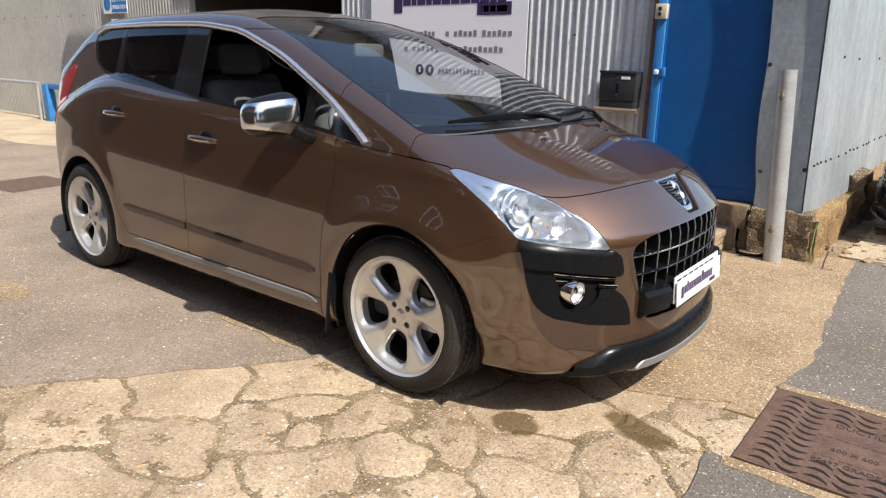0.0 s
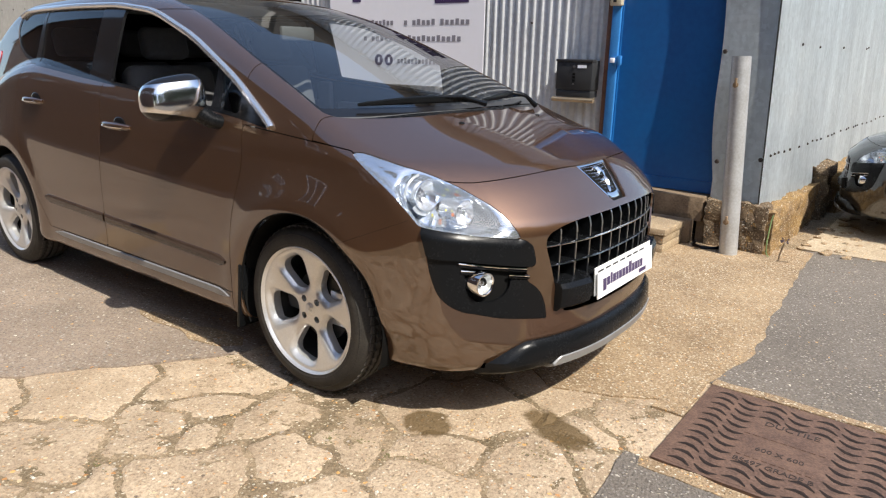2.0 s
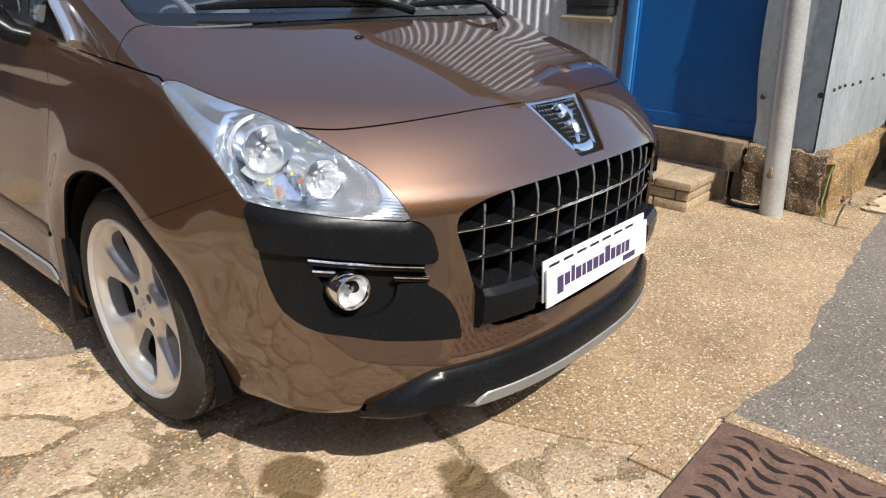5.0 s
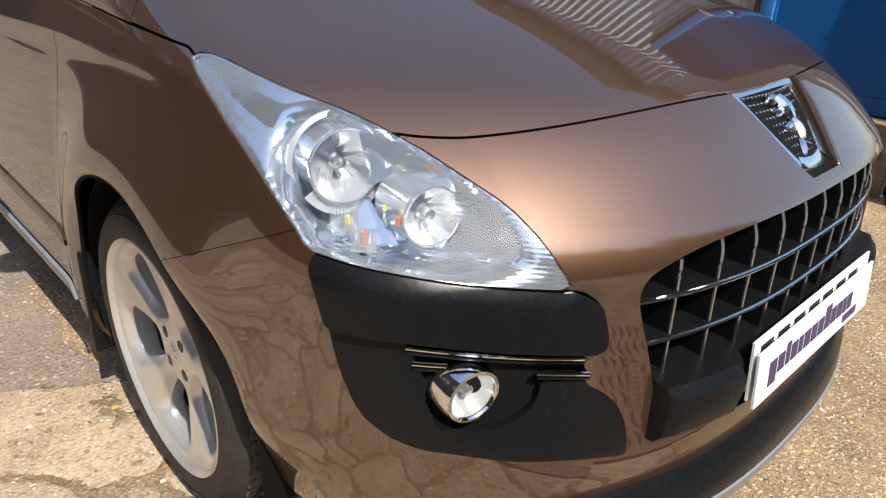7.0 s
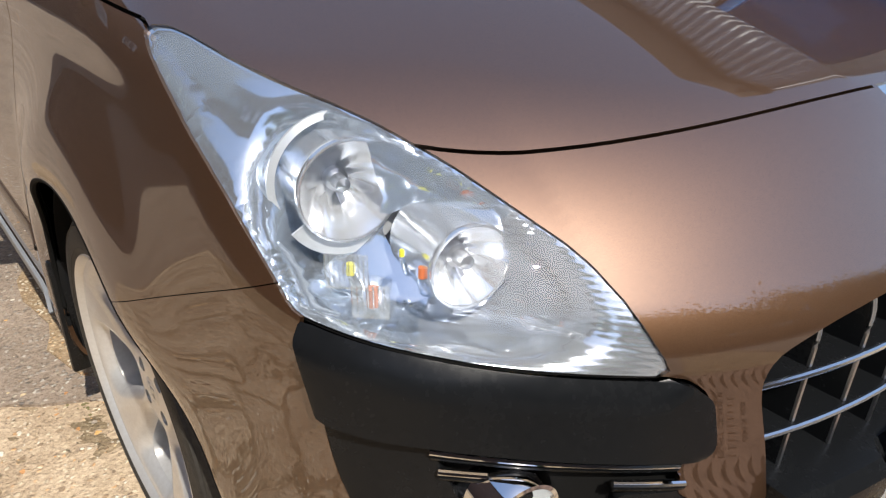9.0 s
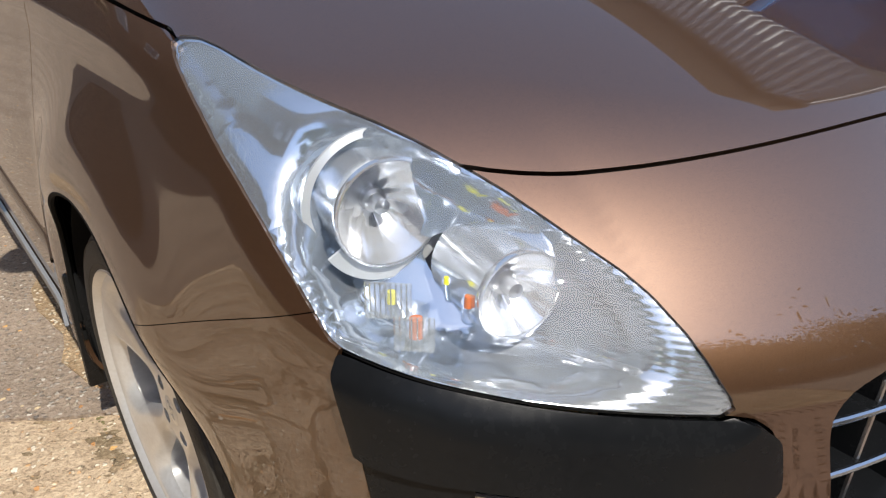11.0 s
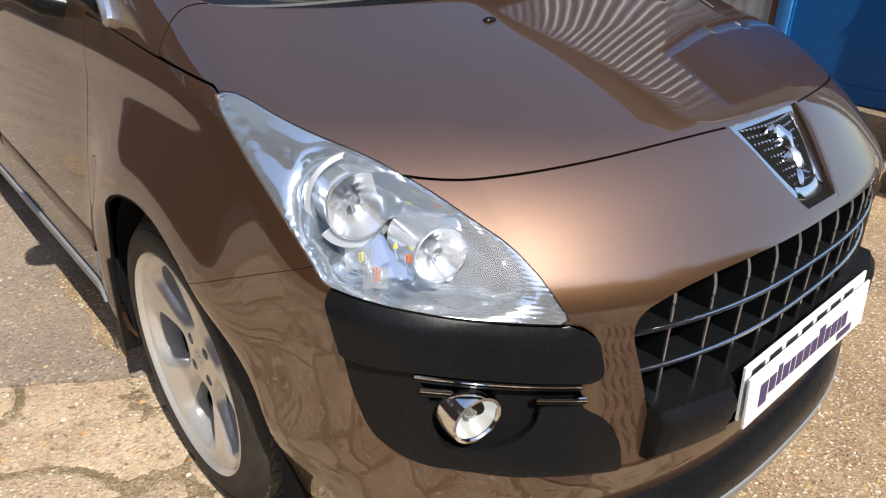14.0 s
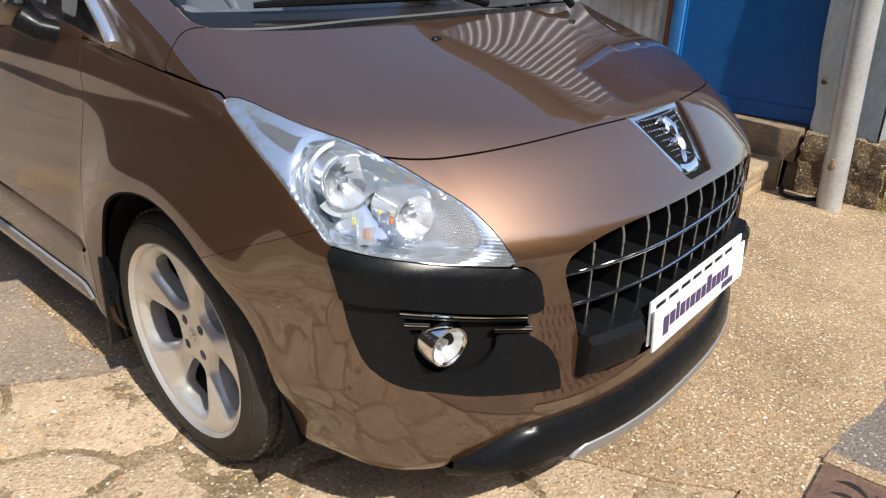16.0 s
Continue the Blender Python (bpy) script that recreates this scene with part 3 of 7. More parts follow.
    roofg = np.maximum(np.maximum(-z + 1.44, Y - 0.46), np.maximum(x + 1.22, -2.75 - x))
    panel("roof_glass", both(clip(body, roofg)), GLOSS_BLACK, car, 0.004, -0.001, "dark panoramic roof glass")
    body = clip(body, -roofg)
    panel("body_side_and_roof", both(body), paint, car, 0.008)

    # side windows, one pane each, with black pillars between
    panes = [("quarterlight", -0.40, -0.560, GLASS), ("front_door_window", -0.585, -1.43, None), ("rear_door_window", -1.64, -2.28, TINTED), ("rear_quarter_window", -2.335, -3.0, TINTED)]
    for side in (-1, 1):
        pick = (lambda s: s) if side < 0 else mirrored
        x, Y, z = xyz(dlo)
        hole = np.full(x.shape, 1.0)
        for nm, xa, xb, mat in panes:
            g = np.maximum(np.maximum(x - xa - 0.05 * (z - 1.3), xb + (0.02 if mat is None else -0.10) * (z - 1.3) - x), g_dlo(dlo) + 0.016)
            hole = np.minimum(hole, g)
            if mat and clip(dlo, g)[1].size:
                panel(nm, pick(clip(dlo, g)), mat, car, 0.0, -0.004).visible_shadow = False
        panel("window_surround", pick(clip(dlo, -hole)), GLOSS_BLACK, car, 0.014, -0.002, "gloss black pillar trim")

        # headlamp
        bowls = []
        ax = Vector((0.98, -0.20, 0.0)).normalized()
        for nm, c, r in (("main_reflector", (0.501, -0.723, 0.8314), 0.050), ("second_reflector", (0.6196, -0.671, 0.7816), 0.040)):
            bowls.append((nm, ax, Vector(c), r))
        lens = panel("headlamp", pick(glass_area), LENS, car, 0.0, 0.0005, "clear moulded headlamp lens over bright reflectors")
        lens.visible_shadow = False
        A, T = lamp_area
        g = -g_lamp(lamp_area)
        q = A[:, 0] - 0.8 * np.abs(A[:, 1])
        deep = 0.004 + (0.012 + 0.074 * eased((q + 0.21) / 0.10) * eased((0.265 - q) / 0.17)) * eased(g / 0.048)
        B = A.copy()
        B[:, :3] -= np.minimum(deep, 0.012)[:, None] * A[:, 3:]
        B[:, :3] += np.maximum(deep - 0.012, 0)[:, None] * np.array(((-0.51, 0.50, -0.70),))
        q = B[:, 0] - 0.8 * np.abs(B[:, 1])
        nn = np.zeros((len(B), 3))
        fn = np.cross(B[T[:, 1], :3] - B[T[:, 0], :3], B[T[:, 2], :3] - B[T[:, 0], :3])
        for k in range(3):
            np.add.at(nn, T[:, k], fn)
        B[:, 3:] = nn / np.maximum(np.linalg.norm(nn, axis=1, keepdims=True), 1e-9)
        house = (B, T)
        for nm, ax, base, r in bowls:
            rel = house[0][:, :3] - np.array(base)
            along = rel @ np.array(ax)
            away = np.linalg.norm(rel - along[:, None] * np.array(ax), axis=1)
            house = clip(house, np.minimum(r - away, -along))
        q = house[0][:, 0] - 0.8 * np.abs(house[0][:, 1])
        split = q - 0.075 - 0.9 * (house[0][:, 2] - 0.78)
        panel("lamp_housing", pick(clip(house, split)), LAMP_HOUSE, lens, 0.0, label="bright smooth lamp housing")
        panel("fluted_reflector", pick(clip(house, -split)), LAMP_FLUTED, lens, 0.0, label="bright finely fluted reflector")
        band = clip(seal_area, -0.0008 - g_lamp(seal_area))
        panel("lamp_seal", pick(band), DARK, lens, 0.010, -0.007)

        def flip(bm):
            if side > 0:
                bmesh.ops.scale(bm, vec=(1, -1, 1), verts=bm.verts)
            return bm

        bm = bmesh.new()
        way = np.roll(DLO, -1, 0) - np.roll(DLO, 1, 0)
        way /= np.linalg.norm(way, axis=1, keepdims=True)
        inward = np.stack([way[:, 1], -way[:, 0]], 1)
        inward *= 1 if sdf(*(DLO + 0.01 * inward)[:1].T, DLO)[0] < 0 else -1
        ring = DLO + 0.007 * inward
        start = int(np.argmin(np.hypot(ring[:, 0] + 2.69, ring[:, 1] - 1.45)))
        way = [flank(float(a), float(c), 0.003) for a, c in ring[start:]]
        tube(bm, way, 0.0155, 10)
        part("window_chrome_strip", flip(bm), ANODISED, car, "polished chrome strip over the side windows")

        def sector(r0, r1, off, a0, a1, to):
            """A flat bright segment of a ring about a reflector."""
            bm = bmesh.new()
            rows = []
            for a in np.linspace(radians(a0), radians(a1), 26):
                rows.append([bm.verts.new((rr * math.cos(a), -o, rr * math.sin(a))) for rr, o in ((r0, off), (r1, off), (r1, off - 0.003), (r0, off - 0.003))])
            for p, q in zip(rows, rows[1:]):
                for k in range(4):
                    bm.faces.new((p[k], p[(k + 1) % 4], q[(k + 1) % 4], q[k]))
            bm.faces.new(rows[0])
            bm.faces.new(rows[-1][::-1])
            bmesh.ops.transform(bm, verts=bm.verts, matrix=to)
            return flip(bm)

        for nm, ax, base, r in bowls:
            depth = 0.95 * r
            to = Matrix.Translation(base) @ ax.to_track_quat("-Y", "Z").to_matrix().to_4x4()
            bm = bmesh.new()
            rings = lathe(bm, [(0.007, -depth)] + [(r * t, -depth * (1 - t * t)) for t in (0.25, 0.4, 0.55, 0.7, 0.85, 1.0)], 60)
            for ring in rings[1:-1]:
                for k, v in enumerate(ring):
                    v.co.y += 0.0004 * (1 if (k // 3) % 2 else -1)
            bmesh.ops.transform(bm, verts=bm.verts, matrix=to)
            bowl = part(nm, flip(bm), LAMP_CHROME, lens, sharp=30)
            bm = bmesh.new()
            lathe(bm, [(r + 0.0035, -0.085), (r + 0.0035, -0.006), (r + 0.0042, -0.002), (r + 0.0030, 0.001), (r + 0.0005, 0.0005), (r, -0.002)], 64)
            bmesh.ops.transform(bm, verts=bm.verts, matrix=to)
            part("reflector_barrel", flip(bm), LAMP_BARREL, bowl, "bright barrel round the reflector", sharp=40)
            bm = bmesh.new()
            lathe(bm, [(0.012, -depth + 0.002), (0.012, -depth + 0.012), (0.008, -depth + 0.014), (0.0075, -depth + 0.030), (0.0005, -depth + 0.033)], 20)
            bmesh.ops.transform(bm, verts=bm.verts, matrix=to)
            part("bulb", flip(bm), SATIN, bowl)
            if r > 0.045:
                part("frosted_arc", sector(1.26 * r, 1.42 * r, -0.036, 66, 205, to), LAMP_FROST, lens, "frosted satin arc")
                part("frosted_arc", sector(1.09 * r, 1.38 * r, -0.006, 212, 338, to), LAMP_FROST, lens, "frosted satin arc")
            else:
                part("frosted_arc", sector(1.10 * r, 1.26 * r, -0.004, 250, 395, to), LAMP_SATIN, lens, "satin ring segment")
        inw = Vector((-0.51, 0.50, -0.70))
        for nm, c, r, mat in (("amber_bulb", (0.5818, -0.7569, 0.7671), 0.0070, AMBER), ("side_bulb", (0.5519, -0.7607, 0.7843), 0.0045, YELLOW), ("amber_bulb", (0.6006, -0.7152, 0.7858), 0.0042, AMBER), ("side_bulb", (0.5778, -0.7208, 0.7981), 0.0026, YELLOW)):
            c = Vector(c) + 0.008 * inw
            bm = bmesh.new()
            cyl(bm, c + Vector((0, 0, -1.25 * r)), c + Vector((0, 0, 1.25 * r)), r, 0.85 * r, 14)
            bulb = part(nm, flip(bm), mat, lens)
            bm = bmesh.new()
            cyl(bm, c + 0.4 * r * inw, c + 0.055 * inw, 1.5 * r, 1.9 * r, 16)
            part("bulb_socket", flip(bm), LAMP_BARREL, bulb)
        for c, wide, tall, n in (((0.557, -0.767, 0.783), 0.040, 0.034, 9), ((0.588, -0.763, 0.764), 0.034, 0.032, 7)):
            bm = bmesh.new()                             # ribbed clear cover before the small bulbs
            side_way = Vector((0.70, 0.71, 0)).normalized()
            for k in range(n):
                p = Vector(c) + side_way * wide * ((k + 0.5) / n - 0.5)
                cyl(bm, p - Vector((0, 0, tall / 2)), p + Vector((0, 0, tall / 2)), wide / n * 0.52, seg=8)
            part("ribbed_cover", flip(bm), LAMP_RIBBED, lens).visible_shadow = False

        # bumper corner: cladding in two blocks, bright strips, fog lamp in its recess
        c = corner(0.172, 0.558, 0.0)
        fogc = Vector((c.x - 0.004, c.y, c.z))
        A0 = clad[0]
        qq, z = A0[:, 0] - 0.8 * np.abs(A0[:, 1]), A0[:, 2]
        line = np.interp(qq, [-0.2, -0.107, -0.062, 0.0, 0.051, 0.356, 0.5], [0.70, 0.666, 0.649, 0.644, 0.642, 0.604, 0.59])
        upper = clip(clad, line + 0.0012 - z)
        up = 0.001 + 0.012 * np.clip(g_lamp(upper) / 0.022, 0, 1) - 0.002 * eased(1 + g_clad(upper) / 0.004)
        cl = panel("bumper_cladding", pick(lifted(upper, up)), BLACK_PLASTIC, car, 0.026, 0.0, "matt black plastic bumper corner")
        oval = np.hypot((qq - 0.185) / 0.098, (z - 0.552) / 0.064) - 1
        rec = np.minimum(sdf(qq, z, rounded([(0.050, 0.645), (0.200, 0.628), (0.40, 0.602), (0.40, 0.552), (0.272, 0.563), (0.16, 0.540), (0.095, 0.560)], 1, 0.15)), oval * 0.06)
        rest = clip(clad, z - line + 0.0012)
        r2 = rest[0]
        q2, z2 = r2[:, 0] - 0.8 * np.abs(r2[:, 1]), r2[:, 2]
        ov2 = np.hypot((q2 - 0.185) / 0.098, (z2 - 0.552) / 0.064) - 1
        g2 = np.minimum(sdf(q2, z2, rounded([(0.050, 0.645), (0.200, 0.628), (0.40, 0.602), (0.40, 0.552), (0.272, 0.563), (0.16, 0.540), (0.095, 0.560)], 1, 0.15)), ov2 * 0.06)
        lower = clip(rest, -g2)
        panel("lower_cladding", pick(lifted(lower, 0.001 - 0.001 * eased(1 + g_clad(lower) / 0.005))), BLACK_PLASTIC, cl, 0.022, 0.0)
        hollow = clip(rest, g2 - 0.004)
        A = hollow[0].copy()
        T = hollow[1]
        q3, z3 = A[:, 0] - 0.8 * np.abs(A[:, 1]), A[:, 2]
        ov = np.hypot((q3 - 0.185) / 0.098, (z3 - 0.552) / 0.064)
        push = 0.015 + 0.030 * np.clip(1.0 - ov ** 2.5, 0, 1)
        A[:, :3] -= push[:, None] * A[:, 3:]
        nn = np.zeros((len(A), 3))
        fn = np.cross(A[T[:, 1], :3] - A[T[:, 0], :3], A[T[:, 2], :3] - A[T[:, 0], :3])
        for k in range(3):
            np.add.at(nn, T[:, k], fn)
        A[:, 3:] = nn / np.maximum(np.linalg.norm(nn, axis=1, keepdims=True), 1e-9)
        ax = Vector((math.sin(radians(78)), -math.cos(radians(78)), 0))
        rel = A[:, :3] - np.array(fogc + Vector((0.004, -0.010, 0)))
        away = np.linalg.norm(rel - (rel @ np.array(ax))[:, None] * np.array(ax), axis=1)
        panel("lamp_recess", pick(clip((A, T), 0.041 - away)), BLACK_PLASTIC, cl, 0.0)
        for qa, za, qb, zb, r in ((0.056, 0.632, 0.356, 0.597, 0.0036), (0.066, 0.607, 0.124, 0.602, 0.0032), (0.276, 0.582, 0.369, 0.570, 0.0034)):
            bm = bmesh.new()
            tube(bm, [corner(qa + (qb - qa) * t, za + (zb - za) * t, 0.005) for t in np.linspace(0, 1, 14)], r, 8)
            part("bright_strip", flip(bm), CHROME, cl, "bright chrome strip")
            bm = bmesh.new()
            tube(bm, [corner(qa + (qb - qa) * t, za - 0.009 + (zb - za) * t, -0.002) for t in np.linspace(0, 1, 14)], 0.0055, 8)
            part("strip_ledge", flip(bm), BLACK_PLASTIC, cl)
        to = Matrix.Translation(fogc + Vector((0.004, -0.010, 0))) @ Matrix.Rotation(radians(78), 4, "Z") @ Matrix.Rotation(radians(3), 4, "X") @ Matrix.Scale(0.88, 4)
        bm = bmesh.new()
        lathe(bm, [(0.038, 0.008), (0.041, 0.013), (0.046, 0.012), (0.050, 0.002), (0.054, -0.050)], 48)
        bmesh.ops.transform(bm, verts=bm.verts, matrix=to)
        fog = part("fog_lamp", flip(bm), CHROME, car, "round fog lamp with a chrome bezel")
        bm = bmesh.new()
        lathe(bm, [(0.039, 0.009), (0.030, 0.012), (0.015, 0.014), (0.0005, 0.0145)], 40)
        bmesh.ops.transform(bm, verts=bm.verts, matrix=to)
        part("fog_lens", flip(bm), LENS, fog).visible_shadow = False
        bm = bmesh.new()
        rings = lathe(bm, [(0.007, -0.028), (0.016, -0.022), (0.026, -0.014), (0.034, -0.003), (0.039, 0.007)], 48)
        for ring in rings[1:-1]:
            for k, v in enumerate(ring):
                v.co.y += 0.0005 * (1 if (k // 4) % 2 else -1)
        bmesh.ops.transform(bm, verts=bm.verts, matrix=to)
        part("fog_reflector", flip(bm), FOG_BRIGHT, fog, sharp=20)
        bm = bmesh.new()
        lathe(bm, [(0.010, -0.026), (0.010, -0.006), (0.0005, -0.003)], 20)
        bmesh.ops.transform(bm, verts=bm.verts, matrix=to)
        part("fog_bulb", flip(bm), CHROME, fog)

        # door mirror with a chrome cap
        n = 60
        u, v = np.meshgrid(np.linspace(0, math.tau, 2 * n + 1), np.linspace(-math.pi / 2 + 0.02, math.pi / 2 - 0.02, n + 1), indexing="ij")

        def pw(a, e):
            return np.sign(a) * np.abs(a) ** e
        mx = 0.078 * pw(np.cos(v), 0.75) * pw(np.cos(u), 0.85) * (1 + 0.0 * u)
        my = 0.122 * pw(np.cos(v), 0.55) * pw(np.sin(u), 0.62)
        mz = 0.088 * pw(np.sin(v), 0.75)
        mx = np.where(mx < -0.03, -0.03 + (mx + 0.03) * 0.3, mx)
        mz = mz * (1.0 + 0.9 * (my - 0.0)) + 0.012 * my / 0.12
        P = np.stack([mx, my, mz], -1)
        N = np.cross(np.gradient(P, axis=0), np.gradient(P, axis=1))
        N /= np.maximum(np.linalg.norm(N, axis=-1, keepdims=True), 1e-9)
        N *= np.where((N * P).sum(-1, keepdims=True) < 0, -1, 1)
        rot = np.array(Matrix.Rotation(radians(-14), 3, "Z") @ Matrix.Rotation(radians(-6), 3, "Y"))
        A = np.concatenate([(P @ rot.T + np.array([-0.598, -0.958, 1.100])).reshape(-1, 3), (N @ rot.T).reshape(-1, 3)], 1)
        i, j = np.meshgrid(np.arange(2 * n), np.arange(n), indexing="ij")
        a = (i * (n + 1) + j).ravel()
        T = np.concatenate([np.stack([a, a + n + 1, a + n + 2], 1), np.stack([a, a + n + 2, a + 1], 1)])
        fn = np.cross(A[T[:, 1], :3] - A[T[:, 0], :3], A[T[:, 2], :3] - A[T[:, 0], :3])
        if (fn * A[T[:, 0], 3:]).sum() < 0:
            T = T[:, ::-1].copy()
        L = P.reshape(-1, 3)
        cap = np.maximum(np.maximum(-0.012 - L[:, 0], L[:, 2] - 0.058 - 0.10 * L[:, 1]), -0.066 - 0.15 * L[:, 1] - L[:, 2])
        s0 = (A, T)
        mir = panel("door_mirror", pick(clip(s0, -cap)), GLOSS_BLACK, car, 0.0, label="door mirror with a polished chrome cap")
        panel("mirror_cap", pick(clip(s0, cap)), CHROME_SOFT, mir, 0.004, 0.003, "polished chrome cap")
        bm = bmesh.new()
        tube(bm, [(-0.585, -0.880, 1.075), (-0.560, -0.862, 1.040), (-0.535, -0.835, 1.012), (-0.515, -0.790, 1.000)], [0.050, 0.044, 0.036, 0.032], 16, flat=0.9)
        part("mirror_foot", flip(bm), BLACK_PLASTIC, mir)

        # door handles, crease strips, sill strip
        for nm, xa, xb, zz in (("front_door", -1.415, -1.175, 0.936), ("rear_door", -2.275, -2.055, 1.006)):
            d = doors[nm, side]
            bm = bmesh.new()
            pts = [flank(xa + (xb - xa) * t, zz - 0.004 * t, 0.004 + 0.020 * math.sin(math.pi * t) ** 0.6) for t in np.linspace(0, 1, 14)]
            tube(bm, pts, [0.008 + 0.008 * math.sin(math.pi * t) ** 0.5 for t in np.linspace(0, 1, 14)], 12, flat=1.1)
            h = part("door_handle", flip(bm), paint, d)
            bm = bmesh.new()
            pts = [flank(xa + 0.03 + (xb - xa - 0.06) * t, zz - 0.005, 0.014 + 0.021 * math.sin(math.pi * (0.12 + 0.76 * t)) ** 0.6) for t in np.linspace(0, 1, 10)]
            tube(bm, pts, 0.005, 8)
            part("handle_strip", flip(bm), CHROME, h, "chrome strip")
            # black bulge standing in for the shaded hollow behind the handle
            bm = bmesh.new()
            c = flank((xa + xb) / 2 + 0.02, zz + 0.004, 0.0)
            vs = bmesh.ops.create_uvsphere(bm, u_segments=24, v_segments=12, radius=1, matrix=Matrix.Translation(c) @ Matrix.Diagonal((0.056, 0.0075, 0.036, 1)))
            part("recess_shade", flip(bm), GLOSS_BLACK, d)
            # the dark reflection along the door crease is put into this strip's colour
            bm = bmesh.new()
            xs = np.linspace(-2.115, -1.475, 16) if nm == "rear_door" else np.linspace(-1.455, -0.455, 24)
            rows = []
            for xx in xs:
                zc = 0.438 - 0.026 * (xx + 0.455)
                e = min(1.0, (xx + 2.125) / 0.03) if nm == "rear_door" else min(1.0, (-0.445 - xx) / 0.03)
                rows.append([bm.verts.new(flank(float(xx), zc + dz * e, l)) for dz, l in ((0.024, 0.0), (0.020, 0.004), (0.0, 0.0055), (-0.018, 0.004), (-0.024, 0.0))])
            for p, q in zip(rows, rows[1:]):
                for k in range(4):
                    bm.faces.new((p[k], p[k + 1], q[k + 1], q[k]))
            part("crease_strip", flip(bm), CREASE_DARK, d, "strip coloured for the dark reflection in the door crease", sharp=60)
        bm = bmesh.new()
        rows = []
        for xx in np.linspace(-2.03, -0.43, 40):
            e = min(1.0, (xx + 2.04) / 0.10, (-0.425 - xx) / 0.06)
            rows.append([bm.verts.new(flank(float(xx), 0.297 + dz * e, l)) for dz, l in ((0.017, 0.002), (0.014, 0.010), (-0.012, 0.010), (-0.016, 0.002))])
        for p, q in zip(rows, rows[1:]):
            for k in range(3):
                bm.faces.new((p[k], p[k + 1], q[k + 1], q[k]))
        part("sill_strip", flip(bm), SKID, car, "dull silver sill strip")
        # mud flaps
        for xx, zz in ((-0.352, 0.45), (-2.955, 0.42)):
            bm = bmesh.new()
            box(bm, xx - 0.008, xx + 0.008, -0.878 if xx > -1 else -0.845, -0.66, 0.165, zz, 0.006, m=Matrix.Translation((xx, 0, zz)) @ Matrix.Rotation(radians(7), 4, "Y") @ Matrix.Translation((-xx, 0, -zz)))
            part("mud_flap", flip(bm), BLACK_PLASTIC, car, "black plastic mud flap")
        # near-black tube added for the shaded gap round the wheel arches
        for ax, az, r in ((0.026, 0.338, 0.384), (-2.600, 0.338, 0.378)):
            bm = bmesh.new()
            tube(bm, [flank(ax + r * math.cos(a), az + r * math.sin(a), -0.004) for a in np.linspace(radians(-6), radians(186), 60)], 0.005, 6)
            part("arch_gap_shade", flip(bm), DARK, car)
        # wheel housings
        for xx, r in ((0.026, 0.378), (-2.600, 0.372)):
            bm = bmesh.new()
            prof = [(r + 0.009, 0.014), (r + 0.006, 0.0), (r + 0.004, -0.10), (r, -0.27), (0.02, -0.28)]
            lathe(bm, prof, 48)
            bmesh.ops.translate(bm, vec=(xx, -0.838, 0.338), verts=bm.verts)
            bmesh.ops.bisect_plane(bm, geom=bm.verts[:] + bm.edges[:] + bm.faces[:], plane_co=(0, 0, 0.20), plane_no=(0, 0, -1), clear_outer=True)
            part("wheel_housing", flip(bm), DARK, car)
        # tail lamp and fuel flap
        x, Y, z = xyz(shell)
        tl = np.maximum(sdf(shell[0][:, 0], z, rounded([(-2.92, 1.26), (-3.02, 1.25), (-3.5, 0.95), (-3.5, 0.78), (-3.12, 0.86), (-3.05, 1.0)], 2, 0.2)), 0.35 - Y)
        panel("tail_lamp", pick(clip(shell, tl)), RED_LENS, car, 0.01, 0.004, "red tail lamp")
        if side < 0:
            ff = np.hypot(shell[0][:, 0] + 2.79, z - 1.06) - 0.092
            ff = np.maximum(ff, 0.3 - Y)
            panel("fuel_flap", clip(shell, ff), paint, car, 0.004, 0.0025, "round fuel filler flap")

    # grille: upright fins, two bright-edged bars, a near-black box for the cavity's shade
    gr = part("grille", (lambda b: (box(b, 0.60, 0.62, -0.50, 0.50, 0.36, 0.78), b)[1])(bmesh.new()), DARK, car, "black slatted grille with bright bar edges")
    for zz in (0.660, 0.588):
        bm = bmesh.new()
        ys = np.linspace(-0.466, 0.466, 36) if zz > 0.6 else np.linspace(-0.446, 0.446, 36)
        rows = []
        for yy in ys:
            p = nose(float(yy), zz, -0.014)
            rows.append([bm.verts.new(Vector((p.x + dx, p.y, zz + dz))) for dx, dz in ((0, 0.0035), (-0.075, 0.005), (-0.075, -0.005), (0, -0.0035))])
        for p, q in zip(rows, rows[1:]):
            for k in range(4):
                bm.faces.new((p[k], p[(k + 1) % 4], q[(k + 1) % 4], q[k]))
        bar = part("grille_bar", bm, BLACK_PLASTIC, gr, sharp=30)
        bm = bmesh.new()
        tube(bm, [nose(float(yy), zz, -0.012) for yy in ys], 0.0036, 8)
        part("bar_edge", bm, CHROME_SOFT, bar, "bright bar edge")
    for yy in [0.0] + [s * 0.079 * k for k in range(1, 6) for s in (-1, 1)]:
        bm = bmesh.new()
        rows = []
        z1 = 0.752 - 0.05 * (abs(yy) / 0.45) ** 3
        for zz in np.linspace(0.500 + 0.02 * (abs(yy) / 0.43) ** 2, z1, 12):
            p = nose(yy, float(zz), -0.020)
            rows.append([bm.verts.new(Vector((p.x + dx, yy + dy, zz))) for dx, dy in ((0.0, 0.003), (-0.08, 0.005), (-0.08, -0.005), (0.0, -0.003))])
        for p, q in zip(rows, rows[1:]):
            for k in range(4):
                bm.faces.new((p[k], p[(k + 1) % 4], q[(k + 1) % 4], q[k]))
        bm.faces.new(rows[0])
        bm.faces.new(rows[-1][::-1])
